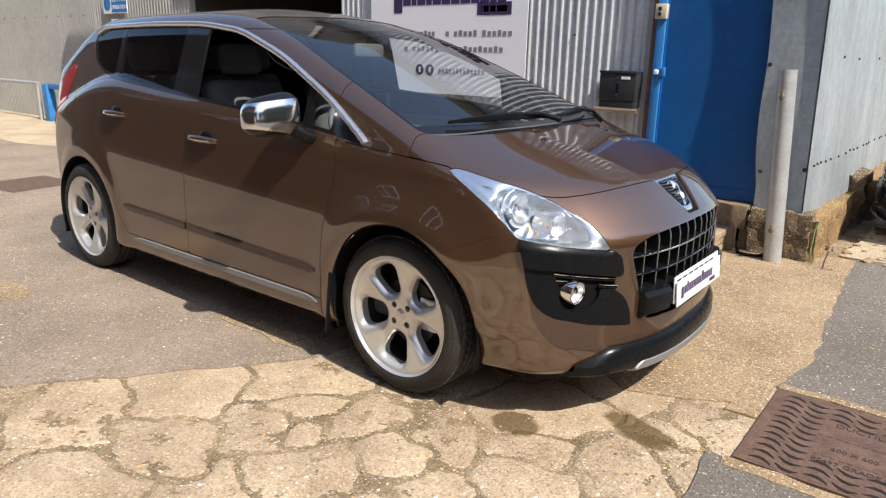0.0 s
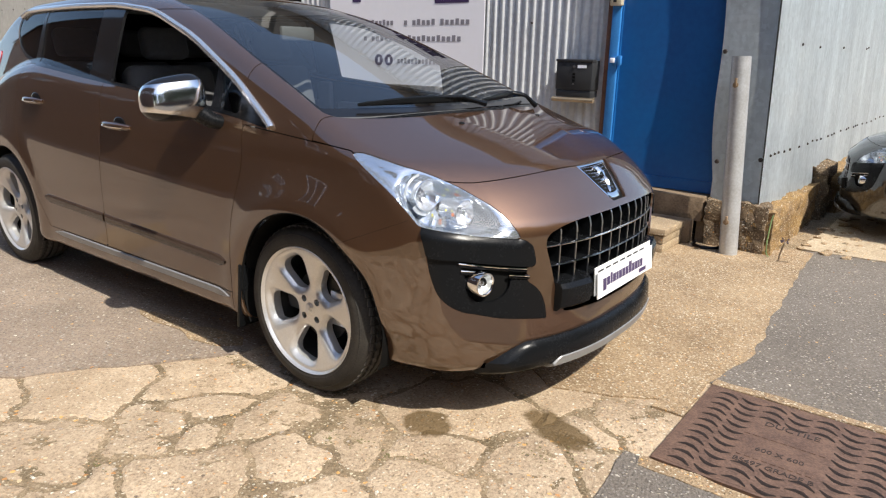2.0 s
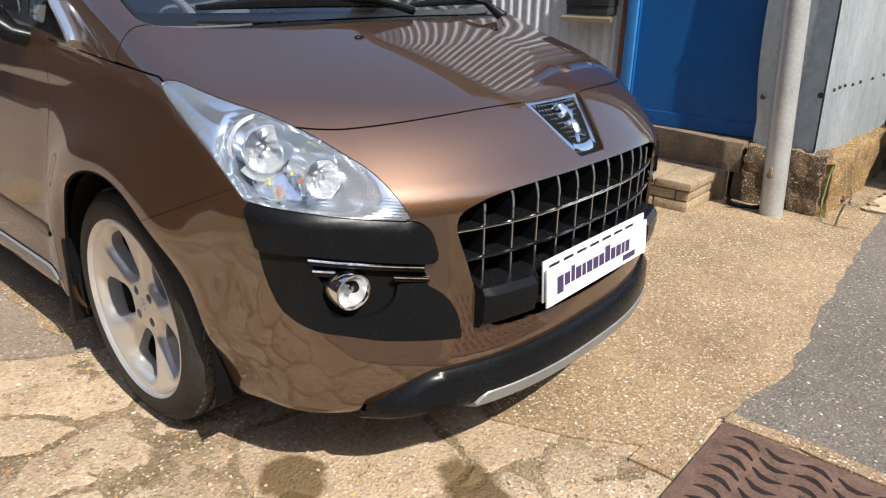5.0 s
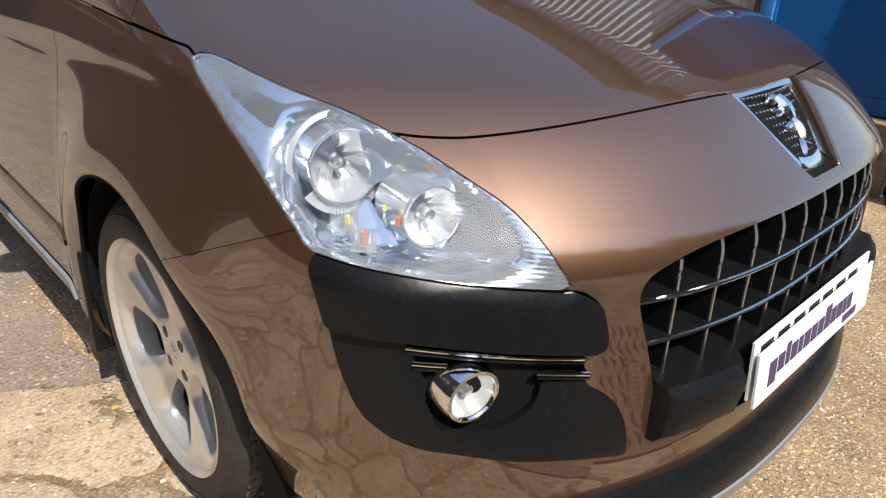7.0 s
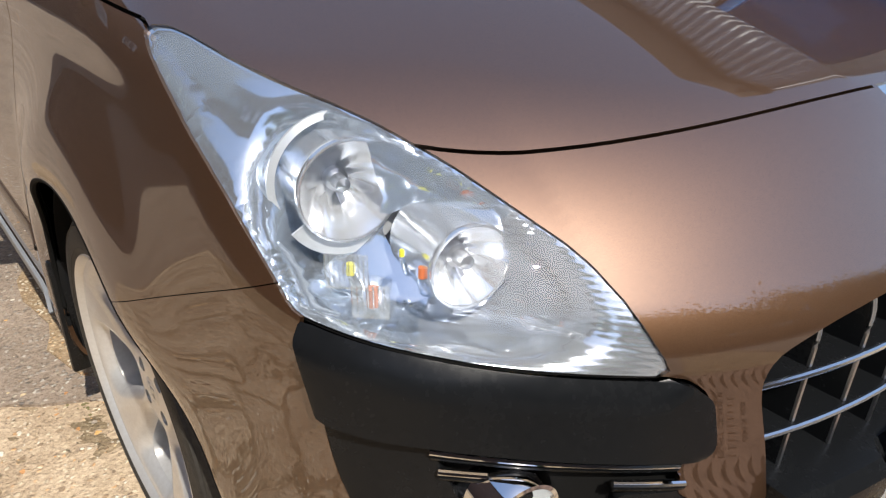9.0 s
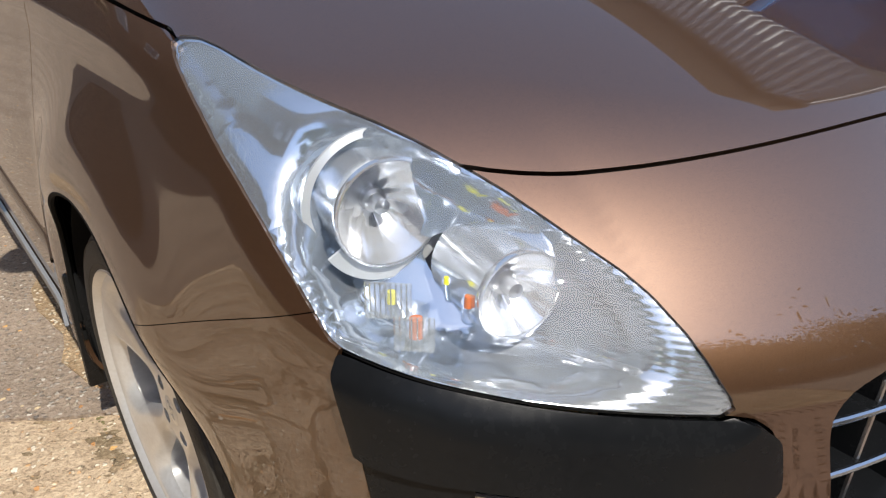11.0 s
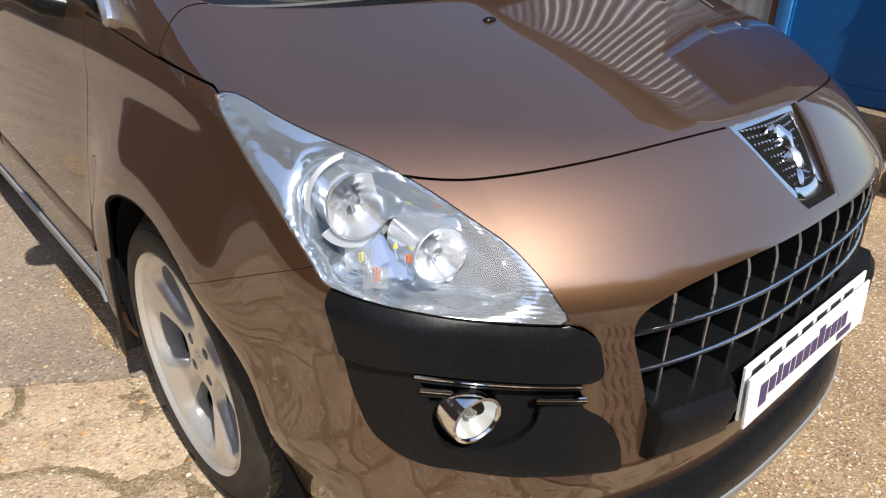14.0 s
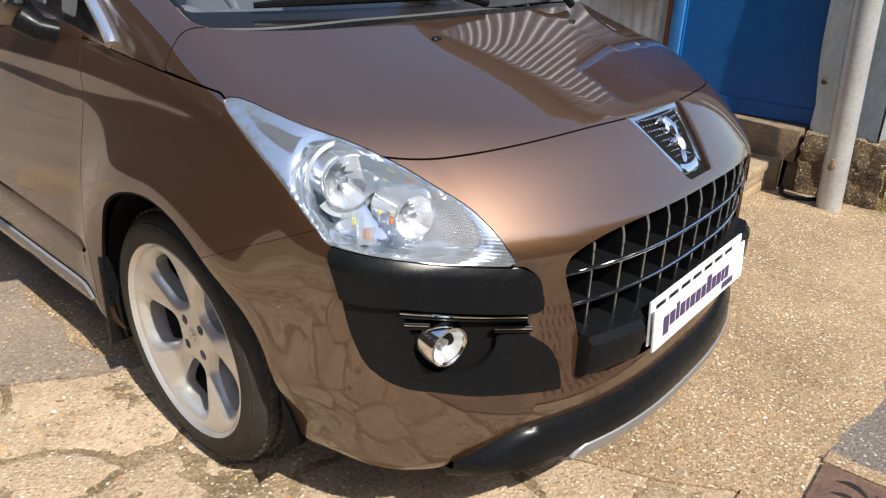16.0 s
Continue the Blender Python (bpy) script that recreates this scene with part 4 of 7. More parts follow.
        fin = part("grille_fin", bm, BLACK_PLASTIC, gr, sharp=30)
        bm = bmesh.new()
        tube(bm, [nose(yy, float(zz), -0.0185) for zz in np.linspace(0.502 + 0.02 * (abs(yy) / 0.43) ** 2, z1 - 0.006, 24)], 0.0028, 6)
        part("fin_edge", bm, SATIN, fin, "grey fin edge")

    def sweep(bm, ys, prof, close=True):
        rows = [[bm.verts.new(p) for p in prof(float(yy))] for yy in ys]
        n = len(rows[0])
        for p, q in zip(rows, rows[1:]):
            for k in range(n):
                bm.faces.new((p[k], p[(k + 1) % n], q[(k + 1) % n], q[k]))
        bm.faces.new(rows[0])
        bm.faces.new(rows[-1][::-1])

    def beam(yy):
        x0 = float(nose_x(np.array(abs(yy)), np.array(0.5)))
        e = min(1.0, (0.432 - abs(yy)) / 0.02 + 0.55)
        x0 += 0.022 * min(1.0, max(0.0, (abs(yy) - 0.268) / 0.02))       # the bar stands proud beside the plate
        return [Vector((x0 + dx * e, yy, zz)) for dx, zz in ((-0.09, 0.532), (0.000, 0.526), (0.014, 0.510), (0.015, 0.480), (0.008, 0.440), (-0.015, 0.424), (-0.09, 0.420))]
    bm = bmesh.new()
    sweep(bm, np.linspace(-0.432, 0.432, 73), beam)
    part("bumper_beam", bm, BLACK_PLASTIC, car, "black bumper bar behind the number plate", sharp=28)

    def lip(yy):
        a = abs(yy)
        x0 = 0.930 - 0.30 * (a / 0.8) ** 2.6 - 0.055 * max(0.0, (a - 0.57) / 0.105) ** 2
        e = max(0.0, min(1.0, (0.665 - a) / 0.15))
        e = e * e * (3 - 2 * e)
        zt = 0.262 + 0.062 * e
        return [Vector((x0 - 0.10, yy, zt + 0.012)), Vector((x0 - 0.022 - 0.02 * (1 - e), yy, zt)), Vector((x0 - 0.004, yy, zt - 0.022)), Vector((x0, yy, 0.262 - 0.012 * e)), Vector((x0 - 0.008, yy, 0.226)), Vector((x0 - 0.03, yy, 0.212)), Vector((x0 - 0.14, yy, 0.215))]
    bm = bmesh.new()
    sweep(bm, np.linspace(-0.655, 0.655, 61), lip)
    part("front_lip", bm, BLACK_PLASTIC, car, "matt black chin spoiler", sharp=40)

    def skid(yy):
        x0 = 0.930 - 0.30 * (abs(yy) / 0.8) ** 2.6
        e = max(0.25, min(1.0, (0.445 - abs(yy)) / 0.03))
        return [Vector((x0 - 0.004, yy, 0.218 + 0.036 * e)), Vector((x0 + 0.003, yy, 0.216 + 0.032 * e)), Vector((x0 - 0.003, yy, 0.216)), Vector((x0 - 0.030, yy, 0.205)), Vector((x0 - 0.09, yy, 0.207)), Vector((x0 - 0.09, yy, 0.213))]
    bm = bmesh.new()
    sweep(bm, np.linspace(-0.44, 0.44, 61), skid)
    part("skid_strip", bm, SKID, car, "silver skid strip along the chin")

    # shield badge: chrome frame, studded dark field and plain raised shape, set in a recess
    rim = clip(shell, g_badge(shell) - 0.006)
    rim = clip(rim, -0.003 - g_badge(rim))
    panel("badge_recess", both(rim), paint, car, 0.055, -0.0005)

    def badge_at(y, h, out=0.0):
        """A place on the badge's face: h from 0 at its foot to 1 at its top edge."""
        return Vector((0.843 - 0.103 * h - 1.0 * y * y + 0.75 * out, y, 0.772 + 0.113 * h + 0.66 * out))

    def half(h):
        return 0.060 + 0.068 * max(h, 0.0) ** 0.8

    def shield(inset, out, bm):
        hs = np.linspace(0.0, 1.0, 15)
        foot = [(-half(0) * c, -0.10 * math.sin(math.acos(c)) * 0.9) for c in (0.85, 0.5, 0.0, -0.5, -0.85)]
        ring = [(half(h) - inset, h - inset * 3 * h) for h in hs] + [(-half(h) + inset, h - inset * 3 * h) for h in hs[::-1]] + [(a * (1 - inset * 8), b + inset * 7) for a, b in foot]
        return [bm.verts.new(badge_at(y, h, out)) for y, h in ring]
    bm = bmesh.new()
    loops = [shield(0.000, -0.012, bm), shield(0.000, 0.006, bm), shield(0.004, 0.010, bm), shield(0.024, 0.009, bm), shield(0.027, 0.000, bm)]
    for p, q in zip(loops, loops[1:]):
        for k in range(len(p)):
            bm.faces.new((p[k], p[(k + 1) % len(p)], q[(k + 1) % len(p)], q[k]))
    badge = part("shield_badge", bm, CHROME_SOFT, car, "chrome-framed shield badge", sharp=50)
    bm = bmesh.new()
    bm.faces.new(shield(0.025, 0.001, bm))
    part("badge_field", bm, DARK, badge)
    bm = bmesh.new()
    for r in range(10):
        for c2 in range(-9, 10):
            h, y = 0.06 + r * 0.095, (c2 + 0.5 * (r % 2)) * 0.0115
            if abs(y) < half(h) - 0.031:
                bmesh.ops.create_icosphere(bm, subdivisions=1, radius=0.0042, matrix=Matrix.Translation(badge_at(y, h, 0.002)))
    tagged(part("badge_studs", bm, CHROME_SOFT, badge), kind="stuff")
    bm = bmesh.new()
    for ya, ha, yb, hb, r in ((-0.030, 0.82, 0.000, 0.86, 0.008), (0.000, 0.86, 0.012, 0.55, 0.011), (0.012, 0.55, 0.002, 0.28, 0.010), (0.000, 0.66, -0.032, 0.68, 0.006), (0.004, 0.50, -0.030, 0.47, 0.006), (0.008, 0.36, 0.034, 0.22, 0.006), (0.012, 0.55, 0.040, 0.72, 0.005), (0.000, 0.30, -0.016, 0.12, 0.006)):
        tube(bm, [badge_at(ya + (yb - ya) * t, ha + (hb - ha) * t, 0.007) for t in (0, 0.33, 0.66, 1)], [r * 0.9, r * 1.3, r * 1.3, r * 0.8], 8)
    bmesh.ops.remove_doubles(bm, verts=bm.verts, dist=0.0006)
    tagged(part("badge_shape", bm, CHROME_SOFT, badge, "raised chrome shape"), kind="stuff")

    # wipers and washer jets
    for ya, yb, xa, xb, pv in ((-0.60, 0.02, 0.105, 0.262, (0.20, 0.10)), (0.04, 0.60, 0.262, 0.105, (0.245, 0.02))):
        bm = bmesh.new()
        pts = []
        for t in np.linspace(0, 1, 16):
            y = ya + (yb - ya) * t
            x = 0.232 - 0.15 * (abs(y) / 0.65) ** 2 - 0.045
            pts.append(topside(float(x), float(y), 0.018 + 0.012 * math.sin(math.pi * t)))
        tube(bm, pts, [0.004 + 0.006 * math.sin(math.pi * t) for t in np.linspace(0, 1, 16)], 8, flat=1.6)
        wp = part("wiper", bm, BLACK_PLASTIC, car, "black flat-blade windscreen wiper")
        bm = bmesh.new()
        mid = pts[8]
        piv = topside(0.215, (yb if ya < -0.1 else 0.45), 0.015)
        tube(bm, [mid + Vector((0, 0, 0.008)), (mid + piv) / 2 + Vector((0.012, 0, 0.020)), piv], [0.006, 0.009, 0.013], 8)
        part("wiper_arm", bm, BLACK_PLASTIC, wp)
    for yy in (-0.29, 0.29):
        bm = bmesh.new()
        p = topside(0.318, yy, 0.0)
        bmesh.ops.create_uvsphere(bm, u_segments=14, v_segments=8, radius=1, matrix=Matrix.Translation(p) @ Matrix.Diagonal((0.010, 0.016, 0.006, 1)))
        part("washer_jet", bm, BLACK_PLASTIC, car)
    for wx, wy, sd, tn in ((0.008, -0.752, -1, 0), (-2.613, -0.752, -1, 24), (0.008, 0.752, 1, 10), (-2.613, 0.752, 1, 40)):
        wheel(car, wx, wy, sd, tn)

    # cabin
    bm = bmesh.new()
    box(bm, -3.1, 0.30, -0.74, 0.74, 0.26, 0.34, 0.02)
    part("cabin_floor", bm, TRIM, car)
    bm = bmesh.new()
    rows = []
    for yy in np.linspace(-0.70, 0.70, 29):
        hood = 0.055 * math.exp(-((yy + 0.36) / 0.17) ** 2)
        rows.append([bm.verts.new((x, yy, z)) for x, z in ((0.16, 0.985), (0.02, 1.005), (-0.20, 1.005 + hood * 0.6), (-0.42, 0.99 + hood), (-0.52, 0.93 + hood * 0.5), (-0.46, 0.70), (-0.30, 0.45), (0.10, 0.45))])
    for p, q in zip(rows, rows[1:]):
        for k in range(8):
            bm.faces.new((p[k], p[(k + 1) % 8], q[(k + 1) % 8], q[k]))
    part("dashboard", bm, TRIM, car, "dark grey moulded dashboard")
    bm = bmesh.new()
    mt = Matrix.Translation((-0.66, -0.36, 0.98)) @ Matrix.Rotation(radians(-28), 4, "Y")
    tube(bm, [mt @ Vector((0, 0.185 * math.cos(a), 0.185 * math.sin(a))) for a in np.linspace(0, math.tau, 41)[:-1]], 0.016, 10, closed=True)
    for a in (0, math.pi, -math.pi / 2):
        tube(bm, [mt @ Vector((0.02, 0, 0)), mt @ Vector((0, 0.18 * math.cos(a), 0.18 * math.sin(a)))], 0.016, 8, flat=0.5)
    bmesh.ops.create_uvsphere(bm, u_segments=16, v_segments=10, radius=1, matrix=mt @ Matrix.Diagonal((0.03, 0.07, 0.06, 1)))
    part("steering_wheel", bm, TRIM, car, "black three-spoke steering wheel")
    for sx, sy in ((-1.25, -0.36), (-1.25, 0.36), (-2.15, -0.40), (-2.15, 0.0), (-2.15, 0.40)):
        wd = 0.25 if sx > -2 else 0.19
        bm = bmesh.new()
        box(bm, sx - 0.25, sx + 0.28, sy - wd, sy + wd, 0.42, 0.64, 0.06, 3)
        seat = part("seat", bm, FABRIC, car, "charcoal fabric seat")
        bm = bmesh.new()
        tilt = Matrix.Translation((sx - 0.20, sy, 0.62)) @ Matrix.Rotation(radians(-14), 4, "Y")
        box(bm, -0.09, 0.05, -wd, wd, -0.02, 0.60, 0.055, 3, m=tilt)
        part("seat_back", bm, FABRIC, seat)
        bm = bmesh.new()
        box(bm, -0.05, 0.04, -0.13, 0.13, 0.63, 0.80, 0.04, 3, m=tilt)
        part("headrest", bm, FABRIC, seat)
    for s in (-1, 1):
        bm = bmesh.new()
        box(bm, -1.60, -1.48, s * 0.72 - 0.02, s * 0.72 + 0.02, 0.35, 1.10, 0.015)
        part("pillar_trim", bm, TRIM, car)
        for xa, xb in ((-0.40, -1.44), (-1.62, -2.3)):
            bm = bmesh.new()
            box(bm, xb, xa, s * 0.745 - 0.02, s * 0.745 + 0.02, 0.36, 0.98, 0.02)
            part("door_trim", bm, TRIM, car)
    bm = bmesh.new()
    box(bm, -2.6, -1.25, -0.50, 0.50, 1.50, 1.515, 0.0)
    part("headlining", bm, LINING, car)
    bm = bmesh.new()
    box(bm, -0.98, -0.95, -0.11, 0.11, 1.34, 1.41, 0.014)
    part("rear_view_mirror", bm, TRIM, car)
    return car


ANODISED = material("bright anodised strip", (0.78, 0.79, 0.81), 0.22, 0.9)
SKID = material("silver painted plastic", (0.27, 0.27, 0.27), 0.42, 0.4, vary=0.4, scale=14)
# steel colour darkened for the shade inside the wheels
SHADED_STEEL = material("worn wheel steel darkened for shade", (0.07, 0.065, 0.06), 0.5, 0.6, vary=0.6, scale=30)
LAMP_CHROME = material("bright lamp reflector", (0.90, 0.92, 0.95), 0.16, 0.82)
LAMP_HOUSE = material("bright lamp housing", (0.58, 0.64, 0.72), 0.11, 0.86)
LAMP_BARREL = material("bright lamp barrel", (0.72, 0.75, 0.79), 0.16, 0.85)
FOG_BRIGHT = material("bright fog lamp reflector", (0.80, 0.82, 0.83), 0.22, 0.65)
LAMP_FROST = material("frosted lamp trim", (0.60, 0.62, 0.64), 0.36, 0.55)
LAMP_SATIN = material("satin lamp trim", (0.44, 0.46, 0.49), 0.14, 1.0)
CHROME_SOFT = material("soft chrome", (0.74, 0.75, 0.77), 0.15, 1.0, vary=0.15, scale=25)
LAMP_CLEAR = glass_material("clear lamp plastic", (0.97, 0.985, 1.0), 0.03, 0.96, 1.2)
LAMP_RIBBED = glass_material("ribbed lamp plastic", (0.97, 0.985, 1.0), 0.12, 0.96, 1.15, dust=0.22)
AMBER = material("amber bulb", (0.52, 0.13, 0.03), 0.15, coat=1.0)
YELLOW = material("yellow bulb holder", (0.72, 0.66, 0.03), 0.3)
# dark brown of the reflection along the door crease
CREASE_DARK = material("dark crease reflection", (0.055, 0.036, 0.027), 0.20, vary=0.4, scale=10)
LINING = material("grey headlining", (0.32, 0.31, 0.29), 0.9, bump=0.1, bump_scale=400)
LAMP_FLUTED = material("fluted lamp reflector", (0.60, 0.63, 0.67), 0.13, 0.80)
_nt = LAMP_FLUTED.node_tree
_co, _mp, _wv, _bp = (_nt.nodes.new("ShaderNode" + k) for k in ("TexCoord", "Mapping", "TexWave", "Bump"))
_mp.inputs["Rotation"].default_value = (radians(14), radians(8), 0)
_wv.bands_direction, _wv.wave_profile = "Z", "SIN"
_wv.inputs["Scale"].default_value, _wv.inputs["Distortion"].default_value = 48.0, 0.0
_bp.inputs["Strength"].default_value, _bp.inputs["Distance"].default_value = 0.11, 0.002
_nt.links.new(_co.outputs["Object"], _mp.inputs[0])
_nt.links.new(_mp.outputs[0], _wv.inputs["Vector"])
_nt.links.new(_wv.outputs[1], _bp.inputs["Height"])
_nt.links.new(_bp.outputs[0], _nt.nodes["Principled BSDF"].inputs["Normal"])
BLACK_PAINT = paint_material("black car paint", (0.006, 0.006, 0.007), (0.012, 0.012, 0.013), 0.3, 0.3)
brown_car = make_car("family_car", PAINT, "brown metallic family car with black bumper corners parked on the yard", Matrix.Identity(4))


def plate(name, label, x, z, tilt, bars, tall):
    """A white plate on the bumper bar; bars are (y0, y1, z0, z1, material)."""
    p = thing(name, label, "plate", m=pose(x, 0, z, 0, tilt, 0))
    bm = bmesh.new()
    box(bm, -0.002, 0.002, -0.26, 0.26, -tall, tall)
    part("plate_sheet", bm, PLATE_WHITE, p)
    for y0, y1, z0, z1, mat in bars:
        bm = bmesh.new()
        box(bm, 0.0018, 0.0032, y0, y1, z0, z1)
        part("plate_mark", bm, mat, p)
    return p


PLATE_WHITE = material("white plate plastic", (0.80, 0.80, 0.79), 0.25, vary=0.2, scale=10, colour2=(0.7, 0.7, 0.68), coat=0.4)
PURPLE = material("dark purple print", (0.05, 0.032, 0.095), 0.4)
PRINT = material("black print", (0.015, 0.015, 0.017), 0.4)
GREY_PRINT = material("grey print", (0.22, 0.21, 0.24), 0.5)
marks, yy = [], -0.215
for k, (wd, lo, hi) in enumerate(((27, -27, 18), (25, -14, 18), (16, -14, 28), (25, -14, 18), (17, -14, 18), (26, -14, 18), (25, -14, 18), (25, -14, 18), (26, -14, 32), (23, -14, 18), (25, -14, 18), (16, -14, 18), (22, -14, 18))):
    marks.append((yy, yy + wd / 1000, lo / 1000, hi / 1000, PURPLE))
    yy += wd / 1000 + 0.006
marks.append((0.12, 0.19, -0.038, -0.022, PURPLE))
plate("number_plate", "white registration plate with black characters half hidden", 0.914, 0.500, -4, [(-0.235 + k * 0.064, -0.19 + k * 0.064, -0.035, 0.038, PRINT) for k in range(7)], 0.0525)
plate("show_plate", "white plate with a purple mark over the number plate", 0.926, 0.486, -5, marks, 0.049)

black_car = make_car("parked_car", BLACK_PAINT, "black car with silver wheels parked beyond the sheet wall", pose(1.83, 4.05, 0, 0, 0, 184) @ Matrix.Scale(0.80, 4), 2.4)


# ---- ground ----
def nodes_of(m):
    return m.node_tree, m.node_tree.nodes["Principled BSDF"]


PEBBLES = ((0.80, 0.74, 0.62), (0.52, 0.25, 0.09), (0.13, 0.10, 0.08), (0.62, 0.48, 0.30), (0.24, 0.17, 0.11), (0.70, 0.40, 0.14), (0.40, 0.34, 0.28))


def stony(name, base, dark, stones, stone_share, scale=70.0, rough=0.92, bump=0.5, stains=(), stain_colour=(0.10, 0.062, 0.022), rnd=0.0, patch=2.2, pebble=48.0, pebble_share=0.16):
    """Concrete or asphalt: a cement ground, grit of several colours showing through, broad patches of dirt, pits."""
    m = bpy.data.materials.new(name)
    m.use_nodes = True
    nt, b = nodes_of(m)
    b.inputs["Roughness"].default_value = rough
    b.inputs["Specular IOR Level"].default_value = 0.3
    L = nt.links.new
    geo = nt.nodes.new("ShaderNodeNewGeometry")
    pos = geo.outputs["Position"]

    def noise_node(sc, det=6.0, ro=0.6):
        n = nt.nodes.new("ShaderNodeTexNoise")
        n.inputs["Scale"].default_value, n.inputs["Detail"].default_value, n.inputs["Roughness"].default_value = sc, det, ro
        L(pos, n.inputs["Vector"])
        return n.outputs[0]

    def mapped(v, a, c, lo=0.0, hi=1.0):
        r = nt.nodes.new("ShaderNodeMapRange")
        for k, val in enumerate((a, c, lo, hi), 1):
            r.inputs[k].default_value = val
        L(v, r.inputs[0])
        return r.outputs[0]

    def mixed(f, a, c, mode="MIX"):
        x = nt.nodes.new("ShaderNodeMix")
        x.data_type, x.blend_type = "RGBA", mode
        if isinstance(f, float):
            x.inputs["Factor"].default_value = f
        else:
            L(f, x.inputs["Factor"])
        for v, k in ((a, "A"), (c, "B")):
            if isinstance(v, tuple):
                x.inputs[k].default_value = (*v, 1)
            else:
                L(v, x.inputs[k])
        return x.outputs["Result"]

    def math_node(op, a, c=None):
        x = nt.nodes.new("ShaderNodeMath")
        x.operation = op
        for k, v in enumerate((a, c)):
            if v is None:
                continue
            if isinstance(v, (int, float)):
                x.inputs[k].default_value = v
            else:
                L(v, x.inputs[k])
        return x.outputs[0]
    col = mixed(mapped(noise_node(patch, 8), 0.38, 0.66), base, dark)
    col = mixed(mapped(noise_node(patch * 9, 6), 0.45, 0.75, 0, 0.6), col, dark)
    vo = nt.nodes.new("ShaderNodeTexVoronoi")
    vo.inputs["Scale"].default_value = scale
    wob = nt.nodes.new("ShaderNodeVectorMath")
    wob.operation = "ADD"
    nv = nt.nodes.new("ShaderNodeTexNoise")
    nv.inputs["Scale"].default_value = scale * 1.3
    L(pos, nv.inputs["Vector"])
    sc2 = nt.nodes.new("ShaderNodeVectorMath")
    sc2.operation = "SCALE"
    sc2.inputs["Scale"].default_value = 0.9 / scale
    L(nv.outputs["Color"], sc2.inputs[0])
    L(pos, wob.inputs[0])
    L(sc2.outputs[0], wob.inputs[1])
    L(wob.outputs[0], vo.inputs["Vector"])
    sep = nt.nodes.new("ShaderNodeSeparateColor")
    L(vo.outputs["Color"], sep.inputs[0])
    ramp = nt.nodes.new("ShaderNodeValToRGB")
    ramp.color_ramp.interpolation = "CONSTANT"
    els = ramp.color_ramp.elements
    for k, c in enumerate(stones):
        e = els[k] if k < 2 else els.new(k / len(stones))
        e.position, e.color = k / len(stones), (*c, 1)
    L(sep.outputs["Green"], ramp.inputs[0])
    pick = math_node("LESS_THAN", sep.outputs["Red"], stone_share)
    core = mapped(vo.outputs["Distance"], 0.30, 0.42, 1.0, 0.0)
    zone = mapped(noise_node(patch * 2.5, 4), 0.35, 0.62, 0.35, 1.0)
    f = math_node("MULTIPLY", math_node("MULTIPLY", pick, core), zone)
    col = mixed(f, col, ramp.outputs[0])
    fine = noise_node(scale * 1.15, 6, 0.78)
    col = mixed(mapped(fine, 0.50, 0.70, 0.0, 0.9), col, mixed(0.72, col, (0.03, 0.02, 0.012)))
    col = mixed(mapped(fine, 0.47, 0.32, 0.0, 0.75), col, mixed(0.6, col, stones[0]))
    big = nt.nodes.new("ShaderNodeTexVoronoi")
    big.inputs["Scale"].default_value = pebble
    L(wob.outputs[0], big.inputs["Vector"])
    sp2 = nt.nodes.new("ShaderNodeSeparateColor")
    L(big.outputs["Color"], sp2.inputs[0])
    rp2 = nt.nodes.new("ShaderNodeValToRGB")
    rp2.color_ramp.interpolation = "CONSTANT"
    for k, c in enumerate(PEBBLES):
        e = rp2.color_ramp.elements[k] if k < 2 else rp2.color_ramp.elements.new(k / len(PEBBLES))
        e.position, e.color = k / len(PEBBLES), (*c, 1)
    L(sp2.outputs["Green"], rp2.inputs[0])
    size = math_node("MULTIPLY", mapped(sp2.outputs["Blue"], 0, 1, 0.10, 0.36), 1.0)
    fb = math_node("MULTIPLY", math_node("LESS_THAN", sp2.outputs["Red"], pebble_share), math_node("LESS_THAN", big.outputs["Distance"], size))
    col = mixed(math_node("MULTIPLY", fb, 0.85), col, rp2.outputs[0])
    pits = mapped(noise_node(scale * 0.9, 4), 0.66, 0.74, 0.0, 0.75)
    col = mixed(pits, col, tuple(c * 0.30 for c in dark))
    for sx, sy, rx, ry, rot in stains:
        off = nt.nodes.new("ShaderNodeMapping")
        off.vector_type = "TEXTURE"
        off.inputs["Location"].default_value = (sx, sy, 0)
        off.inputs["Rotation"].default_value = (0, 0, radians(rot))
        off.inputs["Scale"].default_value = (rx, ry, 1.0)
        L(pos, off.inputs[0])
        ln = nt.nodes.new("ShaderNodeVectorMath")
        ln.operation = "LENGTH"
        L(off.outputs[0], ln.inputs[0])
        d = math_node("ADD", ln.outputs["Value"], math_node("MULTIPLY", math_node("SUBTRACT", noise_node(14, 6), 0.5), 1.1))
        col = mixed(mapped(d, 0.80, 1.05, 0.95, 0.0), col, mixed(0.90, col, stain_colour))
    if rnd:
        oi, hs = nt.nodes.new("ShaderNodeObjectInfo"), nt.nodes.new("ShaderNodeHueSaturation")
        L(mapped(oi.outputs["Random"], 0, 1, 1 - rnd, 1 + rnd), hs.inputs["Value"])
        L(col, hs.inputs["Color"])
        col = hs.outputs[0]
    L(col, b.inputs["Base Color"])
    bp = nt.nodes.new("ShaderNodeBump")
    bp.inputs["Strength"].default_value, bp.inputs["Distance"].default_value = bump, 0.008
